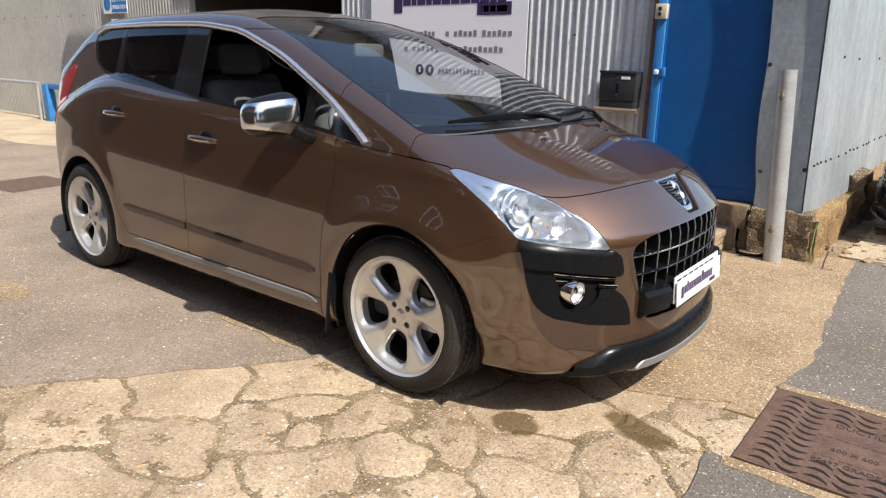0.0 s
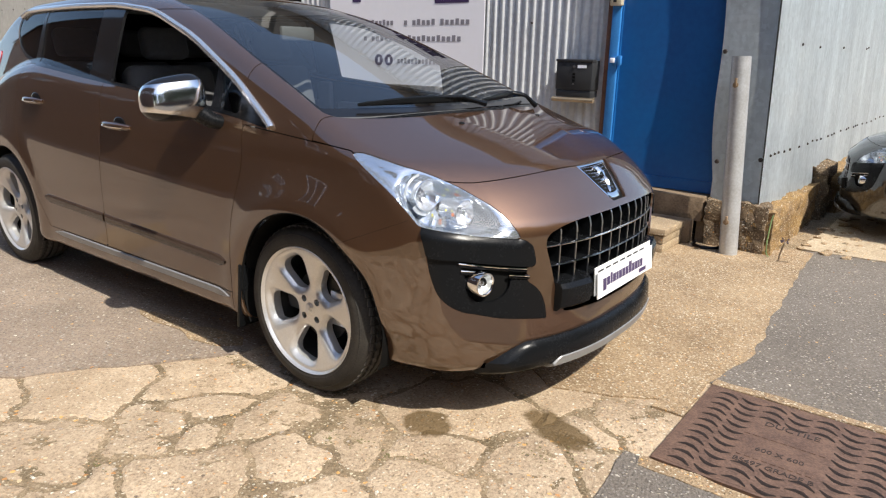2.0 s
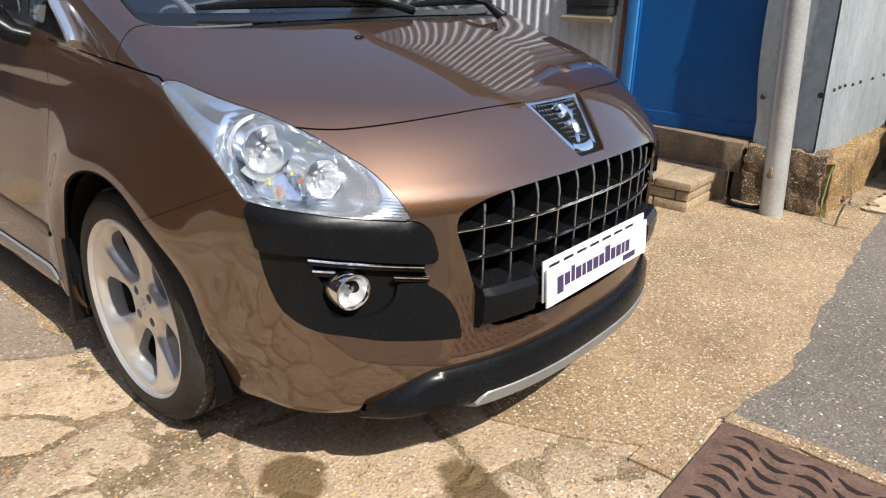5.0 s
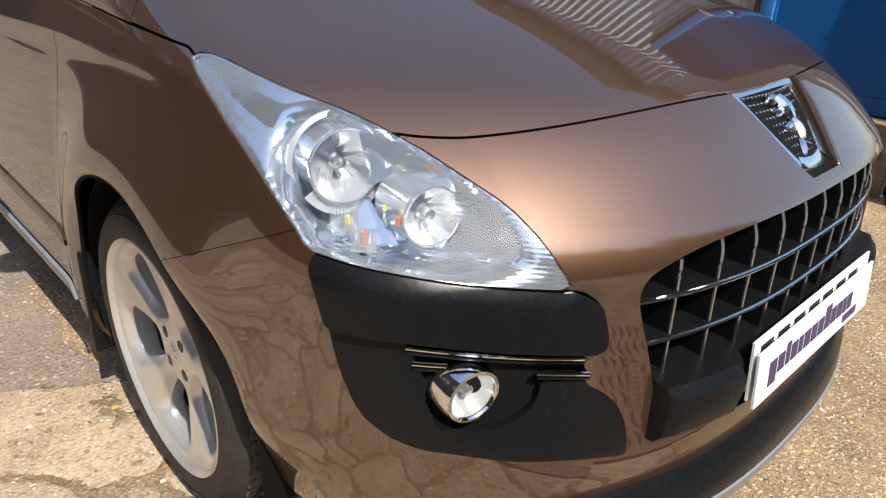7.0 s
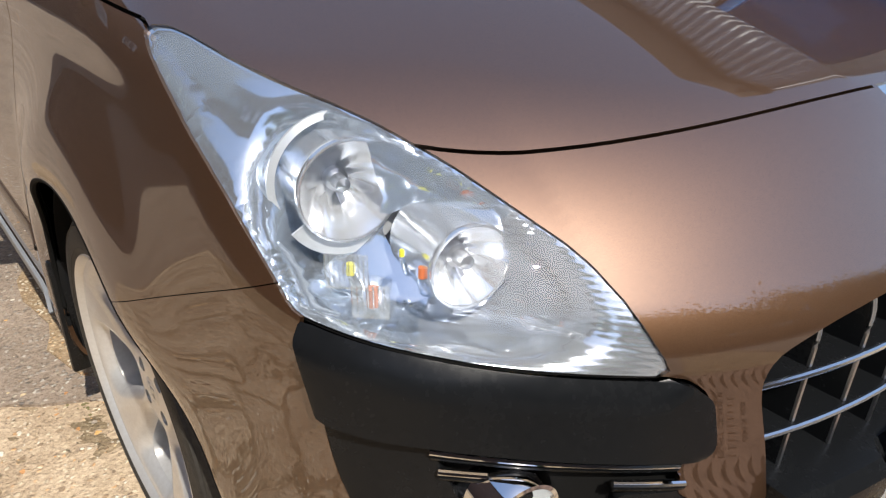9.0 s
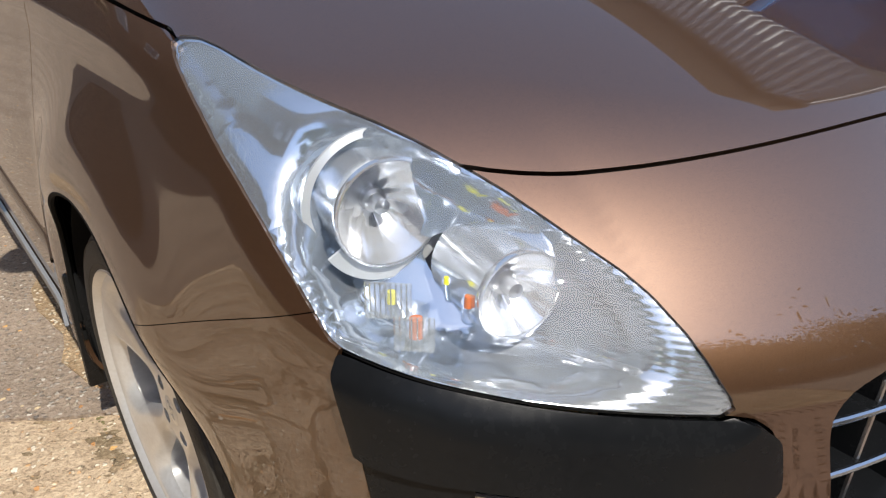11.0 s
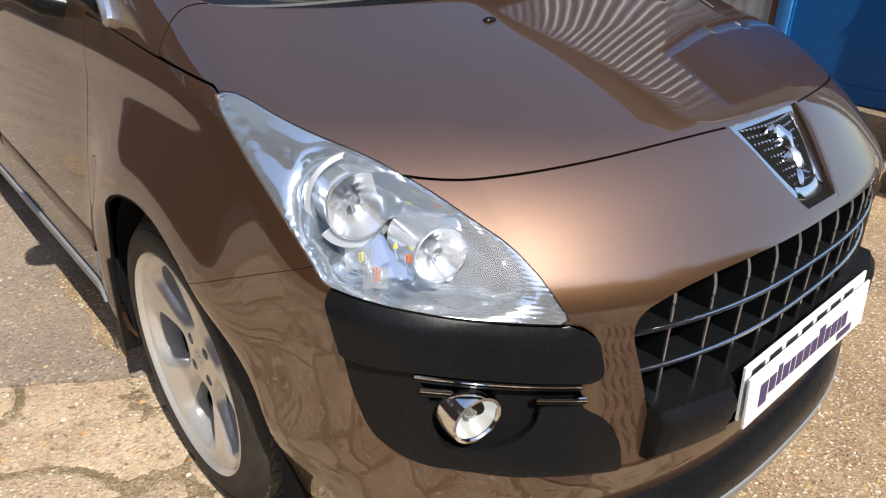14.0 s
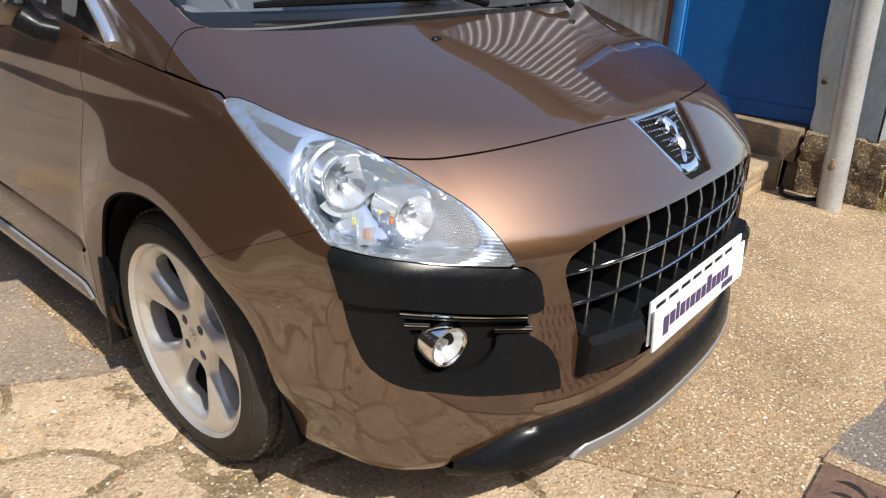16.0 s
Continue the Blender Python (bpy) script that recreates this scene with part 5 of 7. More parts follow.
    h = math_node("ADD", math_node("ADD", math_node("MULTIPLY", f, 0.5), math_node("MULTIPLY", fb, 0.5)), math_node("SUBTRACT", math_node("MULTIPLY", noise_node(scale * 1.6, 5), 1.2), pits))
    L(h, bp.inputs["Height"])
    L(bp.outputs[0], b.inputs["Normal"])
    return m


SAND = ((0.66, 0.56, 0.40), (0.40, 0.27, 0.16), (0.74, 0.68, 0.56), (0.52, 0.40, 0.26), (0.30, 0.22, 0.15), (0.62, 0.36, 0.17), (0.70, 0.60, 0.44))
GREYS = ((0.36, 0.33, 0.29), (0.17, 0.15, 0.13), (0.56, 0.51, 0.44), (0.26, 0.235, 0.21), (0.42, 0.36, 0.27))
GRAVEL = ((0.72, 0.62, 0.46), (0.55, 0.42, 0.27), (0.78, 0.70, 0.56), (0.62, 0.50, 0.34), (0.40, 0.28, 0.17), (0.66, 0.42, 0.22), (0.74, 0.65, 0.50))
STAINS = ((0.53, -0.74, 0.10, 0.085, 0), (0.915, -0.475, 0.165, 0.078, -21))
CONCRETE = stony("cracked yard concrete", (0.535, 0.415, 0.288), (0.335, 0.245, 0.16), SAND, 0.5, 75, bump=0.9, rnd=0.05, stains=STAINS, patch=3.0, pebble_share=0.27)
AGGREGATE = stony("exposed aggregate concrete", (0.40, 0.285, 0.17), (0.25, 0.17, 0.098), GRAVEL, 0.9, 80, bump=1.0, stains=STAINS, pebble=68.0, pebble_share=0.25)
ASPHALT = stony("worn asphalt", (0.345, 0.268, 0.203), (0.235, 0.183, 0.14), GREYS, 0.7, 70, bump=1.0, patch=1.6, pebble=34.0, pebble_share=0.28)
ASPHALT2 = stony("dark patch asphalt", (0.195, 0.168, 0.143), (0.145, 0.125, 0.106), GREYS, 0.6, 80, bump=1.0, patch=1.6, pebble=38.0, pebble_share=0.12)
DIRT = stony("dirt in the joints", (0.345, 0.255, 0.16), (0.155, 0.113, 0.064), SAND, 0.55, 80, bump=1.0, patch=5, pebble_share=0.32, stains=STAINS)
FAR_GROUND = stony("dusty yard", (0.54, 0.44, 0.31), (0.38, 0.295, 0.20), SAND, 0.5, 70, bump=0.9, patch=1.6, pebble=30.0, pebble_share=0.25)


def sheet(name, pts, top, thick, mat, label, category, wob=0.012, parent=None, step=0.06, seed=0.0, kind="structure"):
    """A level slab with a ragged edge; its outline wanders by noise that depends on place alone."""
    out = []
    for (ax, ay), (bx, by) in zip(pts, pts[1:] + pts[:1]):
        n = max(1, int(math.hypot(bx - ax, by - ay) / step)) if max(abs(ax), abs(ay), abs(bx), abs(by)) < 20 else 1
        for k in range(n):
            x, y = ax + (bx - ax) * k / n, ay + (by - ay) * k / n
            v = noise.noise_vector((x * 6 + seed, y * 6, 0.3)) + 0.6 * noise.noise_vector((x * 19, y * 19 + seed, 1.7))
            out.append((x + wob * v.x * 1.6, y + wob * v.y * 1.6))
    bm = bmesh.new()
    hi = [bm.verts.new((x, y, top)) for x, y in out]
    cx, cy = sum(p[0] for p in out) / len(out), sum(p[1] for p in out) / len(out)
    lo = [bm.verts.new((x, y, top - thick)) for x, y in out]
    bm.faces.new(hi)
    for k in range(len(hi)):
        j = (k + 1) % len(hi)
        bm.faces.new((hi[k], lo[k], lo[j], hi[j]))
    ob = part(name, bm, mat, parent, smooth=False)
    if not parent:
        tagged(ob, label, category, kind=kind)
    return ob


bm = bmesh.new()
bm.faces.new([bm.verts.new((x, y, -0.020)) for x, y in ((-400, -400), (400, -400), (400, 400), (-400, 400))])
ground = tagged(part("ground", bm, DIRT, smooth=False), "bare gritty dirt under the yard's paving", "ground", kind="structure")
sheet("ground_dusty_yard", [(-60, 1.25), (-9.4, 1.25), (-8.2, 1.6), (-7.4, 2.3), (-7.4, 8), (-60, 8)], 0.006, 0.03, FAR_GROUND, "pale dusty concrete by the far wall", "ground")
sheet("ground_asphalt", [(-60, -30), (-2.6, -30), (-1.9, -2.75), (-1.27, -1.90), (-0.80, -1.285), (-0.555, -0.945), (-0.47, -0.80), (-0.47, 2.58), (-7.38, 2.58), (-7.38, 2.3), (-8.18, 1.6), (-9.38, 1.24), (-60, 1.24)], 0.004, 0.03, ASPHALT, "worn grey asphalt with pale grit", "ground")
sheet("ground_concrete_apron", [(-0.44, 2.60), (-0.44, 0.35), (0.10, 0.20), (0.45, -0.02), (0.74, -0.20), (0.95, -0.12), (1.13, -0.02), (1.235, 0.27), (1.30, 0.62), (1.24, 1.4), (1.20, 2.10), (1.19, 2.72), (1.05, 2.78), (0.9, 2.62)], 0.005, 0.04, AGGREGATE, "sandy exposed-aggregate concrete apron", "ground")
sheet("ground_asphalt_patch", [(1.15, 0.260), (1.90, 0.262), (4, 0.32), (30, 0.4), (30, 2.95), (4, 2.9), (1.6, 2.84), (1.12, 2.78), (1.10, 2.1), (1.12, 1.4), (1.15, 0.62)], 0.003, 0.03, ASPHALT2, "dark asphalt patch with a ragged edge", "ground")
sheet("ground_asphalt_strip", [(1.17, -0.470), (1.95, -0.470), (6, -0.6), (30, -0.9), (30, -30), (1.9, -30), (1.55, -2.2), (1.22, -1.0)], 0.003, 0.03, ASPHALT2, "dark grey asphalt strip", "ground")
sheet("ground_stony_verge", [(1.07, 2.82), (1.22, 2.80), (1.6, 2.86), (4, 2.93), (30, 3.0), (30, 40), (1.3, 40), (1.12, 3.5)], 0.006, 0.04, FAR_GROUND, "pale broken stony ground beside the wall", "ground")
sheet("ground_old_concrete", [(-1.22, -0.875), (-0.60, -0.835), (-0.52, -0.76), (-0.60, -0.70), (-1.0, -0.76), (-1.3, -0.83)], 0.008, 0.03, AGGREGATE, "old concrete strip in the asphalt", "ground", 0.02)
sheet("ground_old_concrete_piece", [(-2.30, -1.38), (-2.45, -1.30), (-2.75, -1.35), (-3.0, -1.6), (-2.9, -2.0), (-2.4, -1.75)], 0.008, 0.03, AGGREGATE, "pale old concrete piece in the asphalt", "ground", 0.02)
for k, (x0, x1, y0, y1) in enumerate(((1.245, 1.95, 0.245, 0.295), (1.225, 1.95, -0.508, -0.450), (1.125, 1.235, -0.10, 0.23))):
    sheet("ground_concrete_haunching", [(x0, y0), (x1, y0), (x1, y1), (x0, y1)], 0.006, 0.04, AGGREGATE, "narrow concrete band round the manhole cover", "ground", 0.010, seed=k * 3.1)

# cracked slabs: cells of a plan, cut apart by wandering cracks
rng = random.Random(11)
AREA = [(-2.6, -3.6), (1.95, -3.6), (1.95, 0.36), (-2.6, 0.36)]


def cut_convex(poly, ax, ay, nx, ny):
    """The part of a polygon on the near side of a line."""
    out = []
    for (px, py), (qx, qy) in zip(poly, poly[1:] + poly[:1]):
        dp, dq = (px - ax) * nx + (py - ay) * ny, (qx - ax) * nx + (qy - ay) * ny
        if dp <= 0:
            out.append((px, py))
        if dp * dq < 0:
            t = dp / (dp - dq)
            out.append((px + t * (qx - px), py + t * (qy - py)))
    return out


seeds = []
for x, y in ((-1.10, -2.15), (-0.62, -1.42), (-0.33, -1.05), (0.05, -0.62), (0.62, -0.62), (0.98, -0.40), (-0.75, -1.85), (-0.38, -1.62), (-0.16, -1.36), (-0.05, -1.28), (-0.13, -1.20), (0.02, -1.17), (0.10, -1.45), (0.30, -1.18), (0.42, -1.02), (0.52, -1.24), (0.80, -1.00), (0.72, -0.80), (0.98, -0.75), (1.07, -0.60), (1.12, -0.28), (0.85, -0.32), (0.25, -0.15), (-0.25, -0.1),
             (-0.40, -2.05), (0.05, -1.80), (0.45, -1.62), (0.85, -1.40), (1.08, -1.10), (-0.9, -2.5), (-0.35, -2.5), (0.25, -2.2), (0.75, -1.95), (1.15, -1.65), (-1.5, -2.6)):
    seeds.append((x, y))
for _ in range(30):
    seeds.append((rng.uniform(-2.0, 1.7), rng.uniform(-3.4, -2.5)))
for i, (sx, sy) in enumerate(seeds):
    cell = [(sx - 2, sy - 2), (sx + 2, sy - 2), (sx + 2, sy + 2), (sx - 2, sy + 2)]
    for j, (tx, ty) in enumerate(seeds):
        if i != j and abs(tx - sx) + abs(ty - sy) < 3:
            cell = cut_convex(cell, (sx + tx) / 2, (sy + ty) / 2, tx - sx, ty - sy)
    # clip the area by the (convex) cell
    piece = AREA
    for (px, py), (qx, qy) in zip(cell, cell[1:] + cell[:1]):
        piece = cut_convex(piece, px, py, qy - py, -(qx - px)) if len(piece) > 2 else []
    if len(piece) < 3:
        continue
    pts = []
    for (px, py), (qx, qy) in zip(piece, piece[1:] + piece[:1]):
        n = max(1, int(math.hypot(qx - px, qy - py) / 0.022))
        for k in range(n):
            x, y = px + (qx - px) * k / n, py + (qy - py) * k / n
            v = noise.noise_vector((x * 3.1, y * 3.1, 5.0)) * 0.115 + noise.noise_vector((x * 9, y * 9, 2.0)) * 0.052 + noise.noise_vector((x * 26, y * 26, 2.0)) * 0.017 + noise.noise_vector((x * 60, y * 60, 8.0)) * 0.005
            pts.append(Vector((x + v.x, y + v.y, 0)))
    if len(pts) < 6:
        continue
    area = sum(a.x * b.y - b.x * a.y for a, b in zip(pts, pts[1:] + pts[:1])) / 2
    if abs(area) < 0.006:
        continue
    if area < 0:
        pts.reverse()
    for _ in range(12):
        n = len(pts)
        good = [pts[k] for k in range(n) if (pts[k] - pts[k - 1]).normalized().dot((pts[(k + 1) % n] - pts[k]).normalized()) > 0.1]
        if len(good) == n or len(good) < 8:
            break
        pts = good
    lift = rng.uniform(-0.005, -0.001)

    def inset(d):
        out = []
        n = len(pts)
        for k in range(n):
            t = (pts[(k + 2) % n] - pts[k - 2]).normalized()
            out.append(pts[k] + d * Vector((-t.y, t.x, 0)))
        return out
    bm = bmesh.new()
    wid = 0.001 + 0.004 * rng.random() ** 2
    outline = np.array([(p.x, p.y) for p in pts])

    def shrunk(d):
        """The outline moved inwards, with folded corners drawn together."""
        new_pts = inset(d)
        q = np.array([(p.x, p.y) for p in new_pts])
        ok = np.nonzero(sdf(q[:, 0], q[:, 1], outline) < -0.8 * d)[0]
        if len(ok) < 8:
            return None
        n = len(q)
        keep = [int(ok[np.argmin(np.minimum((ok - k) % n, (k - ok) % n))]) for k in range(n)]
        ring = [new_pts[k] for k in keep]
        for _ in range(5):
            for k in range(n):
                a, j = ring[k], (k + 1) % n
                while (ring[j] - a).length < 1e-5 and j != k:
                    j = (j + 1) % n
                i = k - 1
                while (ring[i] - a).length < 1e-5 and i > k - n:
                    i -= 1
                if (a - ring[i]).normalized().dot((ring[j] - a).normalized()) < -0.1:
                    ring[k] = ring[i]
        return ring
    if shrunk(wid + 0.024) is None:
        bm.free()
        continue
    loops = [[bm.verts.new((p.x, p.y, z)) for p in shrunk(d)] for d, z in ((wid, -0.022), (wid + 0.001, lift - 0.011), (wid + 0.006, lift - 0.0055), (wid + 0.014, lift - 0.002), (wid + 0.024, lift))]
    for p, q in zip(loops, loops[1:]):
        for k in range(len(p)):
            bm.faces.new((p[k], p[(k + 1) % len(p)], q[(k + 1) % len(p)], q[k]))
    bm.faces.new(loops[-1])
    bmesh.ops.remove_doubles(bm, verts=bm.verts, dist=0.0002)
    part("slab_piece", bm, CONCRETE, ground, smooth=True, sharp=45)

# gritty dirt lying in the cracks, here and there over the edges of the slabs
gx, gy = np.arange(-2.4, 1.24, 0.0125), np.arange(-3.2, 0.36, 0.0125)
V = []
for x in gx:
    for y in gy:
        x, y = float(x), float(y)
        h = 0.0035 * noise.noise((x * 2.3, y * 2.3, 7.0)) + 0.004 * noise.noise((x * 11, y * 11, 3.0)) + 0.003 * noise.noise((x * 34, y * 34, 9.0)) + 0.002 * noise.noise((x * 75, y * 75, 1.0))
        V.append((x, y, -0.0062 + h - 0.012 * max(0.0, x - 1.21) / 0.03))
n = len(gy)
F = [(i * n + j, (i + 1) * n + j, (i + 1) * n + j + 1, i * n + j + 1) for i in range(len(gx) - 1) for j in range(n - 1)
     if not (V[i * n + j][0] < -0.46 and V[i * n + j][1] > -0.80) and V[i * n + j][1] < -0.80 - 1.355 * (V[i * n + j][0] + 0.47) + 3 * max(0.0, V[i * n + j][0] + 0.44) * 9]
me = bpy.data.meshes.new("joint_dirt")
me.from_pydata(V, [], F)
me.polygons.foreach_set("use_smooth", [True] * len(me.polygons))
tagged(link("joint_dirt", me, DIRT), "gritty brown dirt filling the cracks between slabs", "dirt", kind="stuff")

# loose stones and moss along the cracks
bm = bmesh.new()
for _ in range(800):
    x, y = rng.uniform(-1.3, 1.25), rng.uniform(-2.3, 0.1)
    if noise.noise((x * 2.2, y * 2.2, 4.0)) < 0.02:
        continue
    r = rng.uniform(0.0015, 0.0055)
    vs = bmesh.ops.create_icosphere(bm, subdivisions=1, radius=r, matrix=Matrix.Translation((x, y, r * 0.4)) @ Matrix.Rotation(rng.random() * 6, 4, "Z") @ Matrix.Diagonal((1.3, 0.9, 0.7, 1)))["verts"]
GRIT = material("loose grit", (0.55, 0.47, 0.36), 0.85, vary=0.9, scale=60, colour2=(0.28, 0.20, 0.13))
tagged(part("loose_grit", bm, GRIT), "loose pale stones scattered on the cracked slabs", "grit", kind="stuff")
MOSS = material("moss", (0.12, 0.115, 0.04), 0.95, vary=0.9, scale=60, colour2=(0.20, 0.15, 0.08), bump=0.6, bump_scale=200)
bm = bmesh.new()
for _ in range(300):
    x, y = rng.choice(((0.42, -0.98), (0.55, -0.98), (0.66, -0.92), (1.06, -0.55), (1.13, -0.35), (0.95, -0.66), (-0.12, -1.62), (1.10, -0.20), (-0.50, -0.86), (0.33, -1.03)))
    a, d = rng.random() * 6.3, rng.random() ** 1.5 * 0.085
    x, y = x + math.cos(a) * d * 1.3, y + math.sin(a) * d * 0.7
    r = rng.uniform(0.0015, 0.0042)
    bmesh.ops.create_icosphere(bm, subdivisions=1, radius=r, matrix=Matrix.Translation((x, y, -0.006 + r * 0.2)) @ Matrix.Diagonal((1.4, 1.2, 0.6, 1)))
tagged(part("moss", bm, MOSS), "dull green moss in the cracks of the slabs", "moss", kind="stuff")


# ---- manhole cover ----
IRON = material("rusty cast iron", (0.185, 0.112, 0.078), 0.62, 0.25, vary=0.9, scale=14, colour2=(0.075, 0.045, 0.035), bump=0.25, bump_scale=120)
IRON_DARK = material("dark iron", (0.045, 0.032, 0.028), 0.8, vary=0.6, scale=30)
mh = thing("manhole_cover", "rusty brown cast-iron manhole cover with a raised wavy tread", "manhole", m=pose(1.2475, -0.442, 0.004))
bm = bmesh.new()
box(bm, 0.0, 0.69, 0.0, 0.672, -0.020, 0.0035)
part("cover_frame", bm, IRON, mh, smooth=False)
bm = bmesh.new()
box(bm, 0.014, 0.676, 0.014, 0.658, -0.01, 0.0042)
plate_part = part("cover_plate", bm, IRON, mh, smooth=False)


def zigzag(flip_side):
    """One bent dash of the tread, a flat dark plate: an arch, or its reverse."""
    bm = bmesh.new()
    s = -1 if flip_side else 1
    mid = [(-0.039, -0.004 * s, 0.002), (-0.012, 0.007 * s, 0.0095), (0.012, 0.003 * s, 0.0105), (0.024, -0.006 * s, 0.0085), (0.040, -0.020 * s, 0.0045)]
    if flip_side:
        mid = [(-a, c, h) for a, c, h in mid[::-1]]
    hi = [bm.verts.new((a, c + h, 0.0046)) for a, c, h in mid]
    lo = [bm.verts.new((a, c - h, 0.0046)) for a, c, h in mid]
    for k in range(len(mid) - 1):
        bm.faces.new((hi[k], lo[k], lo[k + 1], hi[k + 1]))
    bmesh.ops.solidify(bm, geom=bm.faces[:], thickness=0.002)
    return bm


dash = [part("tread_dash", zigzag(f), IRON_DARK, plate_part, smooth=False) for f in (0, 1)]
first = {0: True, 1: True}
for c in range(7):
    for r in range(12):
        f = c % 2
        u, v = 0.080 + c * 0.0885, 0.043 + r * 0.0526 - (0.014 if f else 0)
        if not 0.02 < v < 0.645 or (0.22 < u < 0.50 and 0.15 < v < 0.49):
            continue
        if first[f]:
            ob = dash[f]
            first[f] = False
        else:
            ob = dash[f].copy()
            scene.collection.objects.link(ob)
        ob.location = (u, v, 0)


def lettering(body, size, m, mat, parent, name="lettering", depth=0.0012, align="CENTER"):
    cu = bpy.data.curves.new(name, "FONT")
    cu.body, cu.size, cu.extrude, cu.align_x, cu.align_y = body, size, depth, align, "CENTER"
    tmp = bpy.data.objects.new("tmp", cu)
    scene.collection.objects.link(tmp)
    me = bpy.data.meshes.new_from_object(tmp.evaluated_get(bpy.context.evaluated_depsgraph_get()))
    bpy.data.objects.remove(tmp)
    me.materials.clear()
    ob = link(name, me, mat, parent)
    ob.matrix_local = m
    return ob


# the raised letters are coloured dark for the shade at their sides
for txt, v, s in (("DUCTILE", 0.475, 0.046), ("600 X 600", 0.275, 0.036), ("BS497 GRADE B", 0.172, 0.036)):
    lettering(txt, s, pose(0.340, v, 0.0046), IRON_DARK, plate_part)
for v, w in ((0.380, 0.27), (0.220, 0.24)):
    for k in range(9):
        bm = bmesh.new()
        box(bm, 0.340 - w / 2 + k * w / 9, 0.340 - w / 2 + (k + 0.66) * w / 9, v - 0.015, v + 0.015, 0.0042, 0.0062)
        part("cast_bar", bm, IRON, plate_part, smooth=False)
bm = bmesh.new()
box(bm, 0, 0.7, 0, 0.7, -0.01, 0.003)
far_mh = tagged(part("manhole_cover", bm, IRON), "rusty manhole cover far across the asphalt", "manhole")
far_mh.matrix_world = pose(-6.2, -0.35, 0.005, 0, 0, 8)


# ---- buildings round the yard ----
STEEL = material("weathered corrugated steel", (0.66, 0.68, 0.70), 0.40, 0.25, vary=0.9, scale=3.0, colour2=(0.47, 0.485, 0.50), bump=0.08, bump_scale=60, rough_vary=0.12)
PALE_STEEL = material("pale corrugated sheeting", (0.40, 0.392, 0.365), 0.65, 0.0, vary=0.8, scale=1.2, colour2=(0.30, 0.293, 0.27))
GALV = material("galvanised flat sheet", (0.66, 0.72, 0.76), 0.45, 0.15, vary=0.85, scale=2.6, colour2=(0.50, 0.55, 0.585), bump=0.05, bump_scale=30, rough_vary=0.12, streak=0.30)
_nt = GALV.node_tree                                   # zinc spangle and pale run-off streaks
_co, _vo, _no, _mr, _m2, _mp, _hs = (_nt.nodes.new("ShaderNode" + k) for k in ("TexCoord", "TexVoronoi", "TexNoise", "MapRange", "Math", "Mapping", "HueSaturation"))
_vo.inputs["Scale"].default_value = 34.0
_mp.inputs["Scale"].default_value = (4.5, 4.5, 0.8)
_no.inputs["Scale"].default_value, _no.inputs["Detail"].default_value = 1.0, 5
_nt.links.new(_co.outputs["Object"], _vo.inputs["Vector"])
_nt.links.new(_co.outputs["Object"], _mp.inputs[0])
_nt.links.new(_mp.outputs[0], _no.inputs["Vector"])
_m2.operation = "MULTIPLY_ADD"
_m2.inputs[1].default_value = 0.30
_nt.links.new(_vo.outputs["Color"], _m2.inputs[0])
_nt.links.new(_no.outputs[0], _m2.inputs[2])
_mr.inputs[1].default_value, _mr.inputs[2].default_value, _mr.inputs[3].default_value, _mr.inputs[4].default_value = 0.40, 0.95, 0.80, 1.14
_nt.links.new(_m2.outputs[0], _mr.inputs[0])
_nt.links.new(_mr.outputs[0], _hs.inputs["Value"])
_old = _nt.nodes["Principled BSDF"].inputs["Base Color"].links[0].from_socket
_nt.links.new(_old, _hs.inputs["Color"])
_nt.links.new(_hs.outputs[0], _nt.nodes["Principled BSDF"].inputs["Base Color"])
POST_STEEL = material("galvanised post", (0.55, 0.56, 0.57), 0.42, 0.5, vary=0.7, scale=9, colour2=(0.36, 0.35, 0.33))
BLUE = material("blue door paint", (0.008, 0.095, 0.29), 0.38, vary=0.7, scale=2.5, colour2=(0.006, 0.062, 0.215), bump=0.05, bump_scale=25, rough_vary=0.1)
BLUE_FRAME = material("lighter blue frame paint", (0.045, 0.23, 0.56), 0.4, vary=0.6, scale=9, colour2=(0.02, 0.12, 0.36))
RUST = material("rusty steel", (0.16, 0.07, 0.04), 0.8, vary=0.9, scale=20, colour2=(0.07, 0.035, 0.025))
SIGN_WHITE = material("white sign sheet", (0.84, 0.83, 0.87), 0.4, vary=0.25, scale=2, colour2=(0.76, 0.75, 0.79))
TIMBER = material("weathered timber", (0.23, 0.165, 0.105), 0.9, vary=0.9, scale=10, colour2=(0.10, 0.07, 0.045), bump=0.5, bump_scale=40)
BLOCK = stony("sandy block", (0.42, 0.32, 0.20), (0.27, 0.20, 0.13), SAND, 0.4, 120, bump=0.6, rnd=0.15, patch=8)
FLINT = stony("rough footing concrete", (0.21, 0.145, 0.088), (0.085, 0.060, 0.038), SAND, 0.55, 85, bump=1.0, patch=9, pebble=55.0, pebble_share=0.25)
LICHEN = stony("ochre stained footing", (0.36, 0.225, 0.085), (0.17, 0.108, 0.058), SAND, 0.5, 85, bump=1.0, patch=7, pebble=50.0, pebble_share=0.2)
FASCIA = material("dull brown fascia", (0.16, 0.12, 0.085), 0.7, vary=0.7, scale=5, colour2=(0.10, 0.075, 0.055))
BOX_GREY = material("dark grey steel box", (0.050, 0.052, 0.056), 0.35, 0.3, vary=0.4, scale=8)


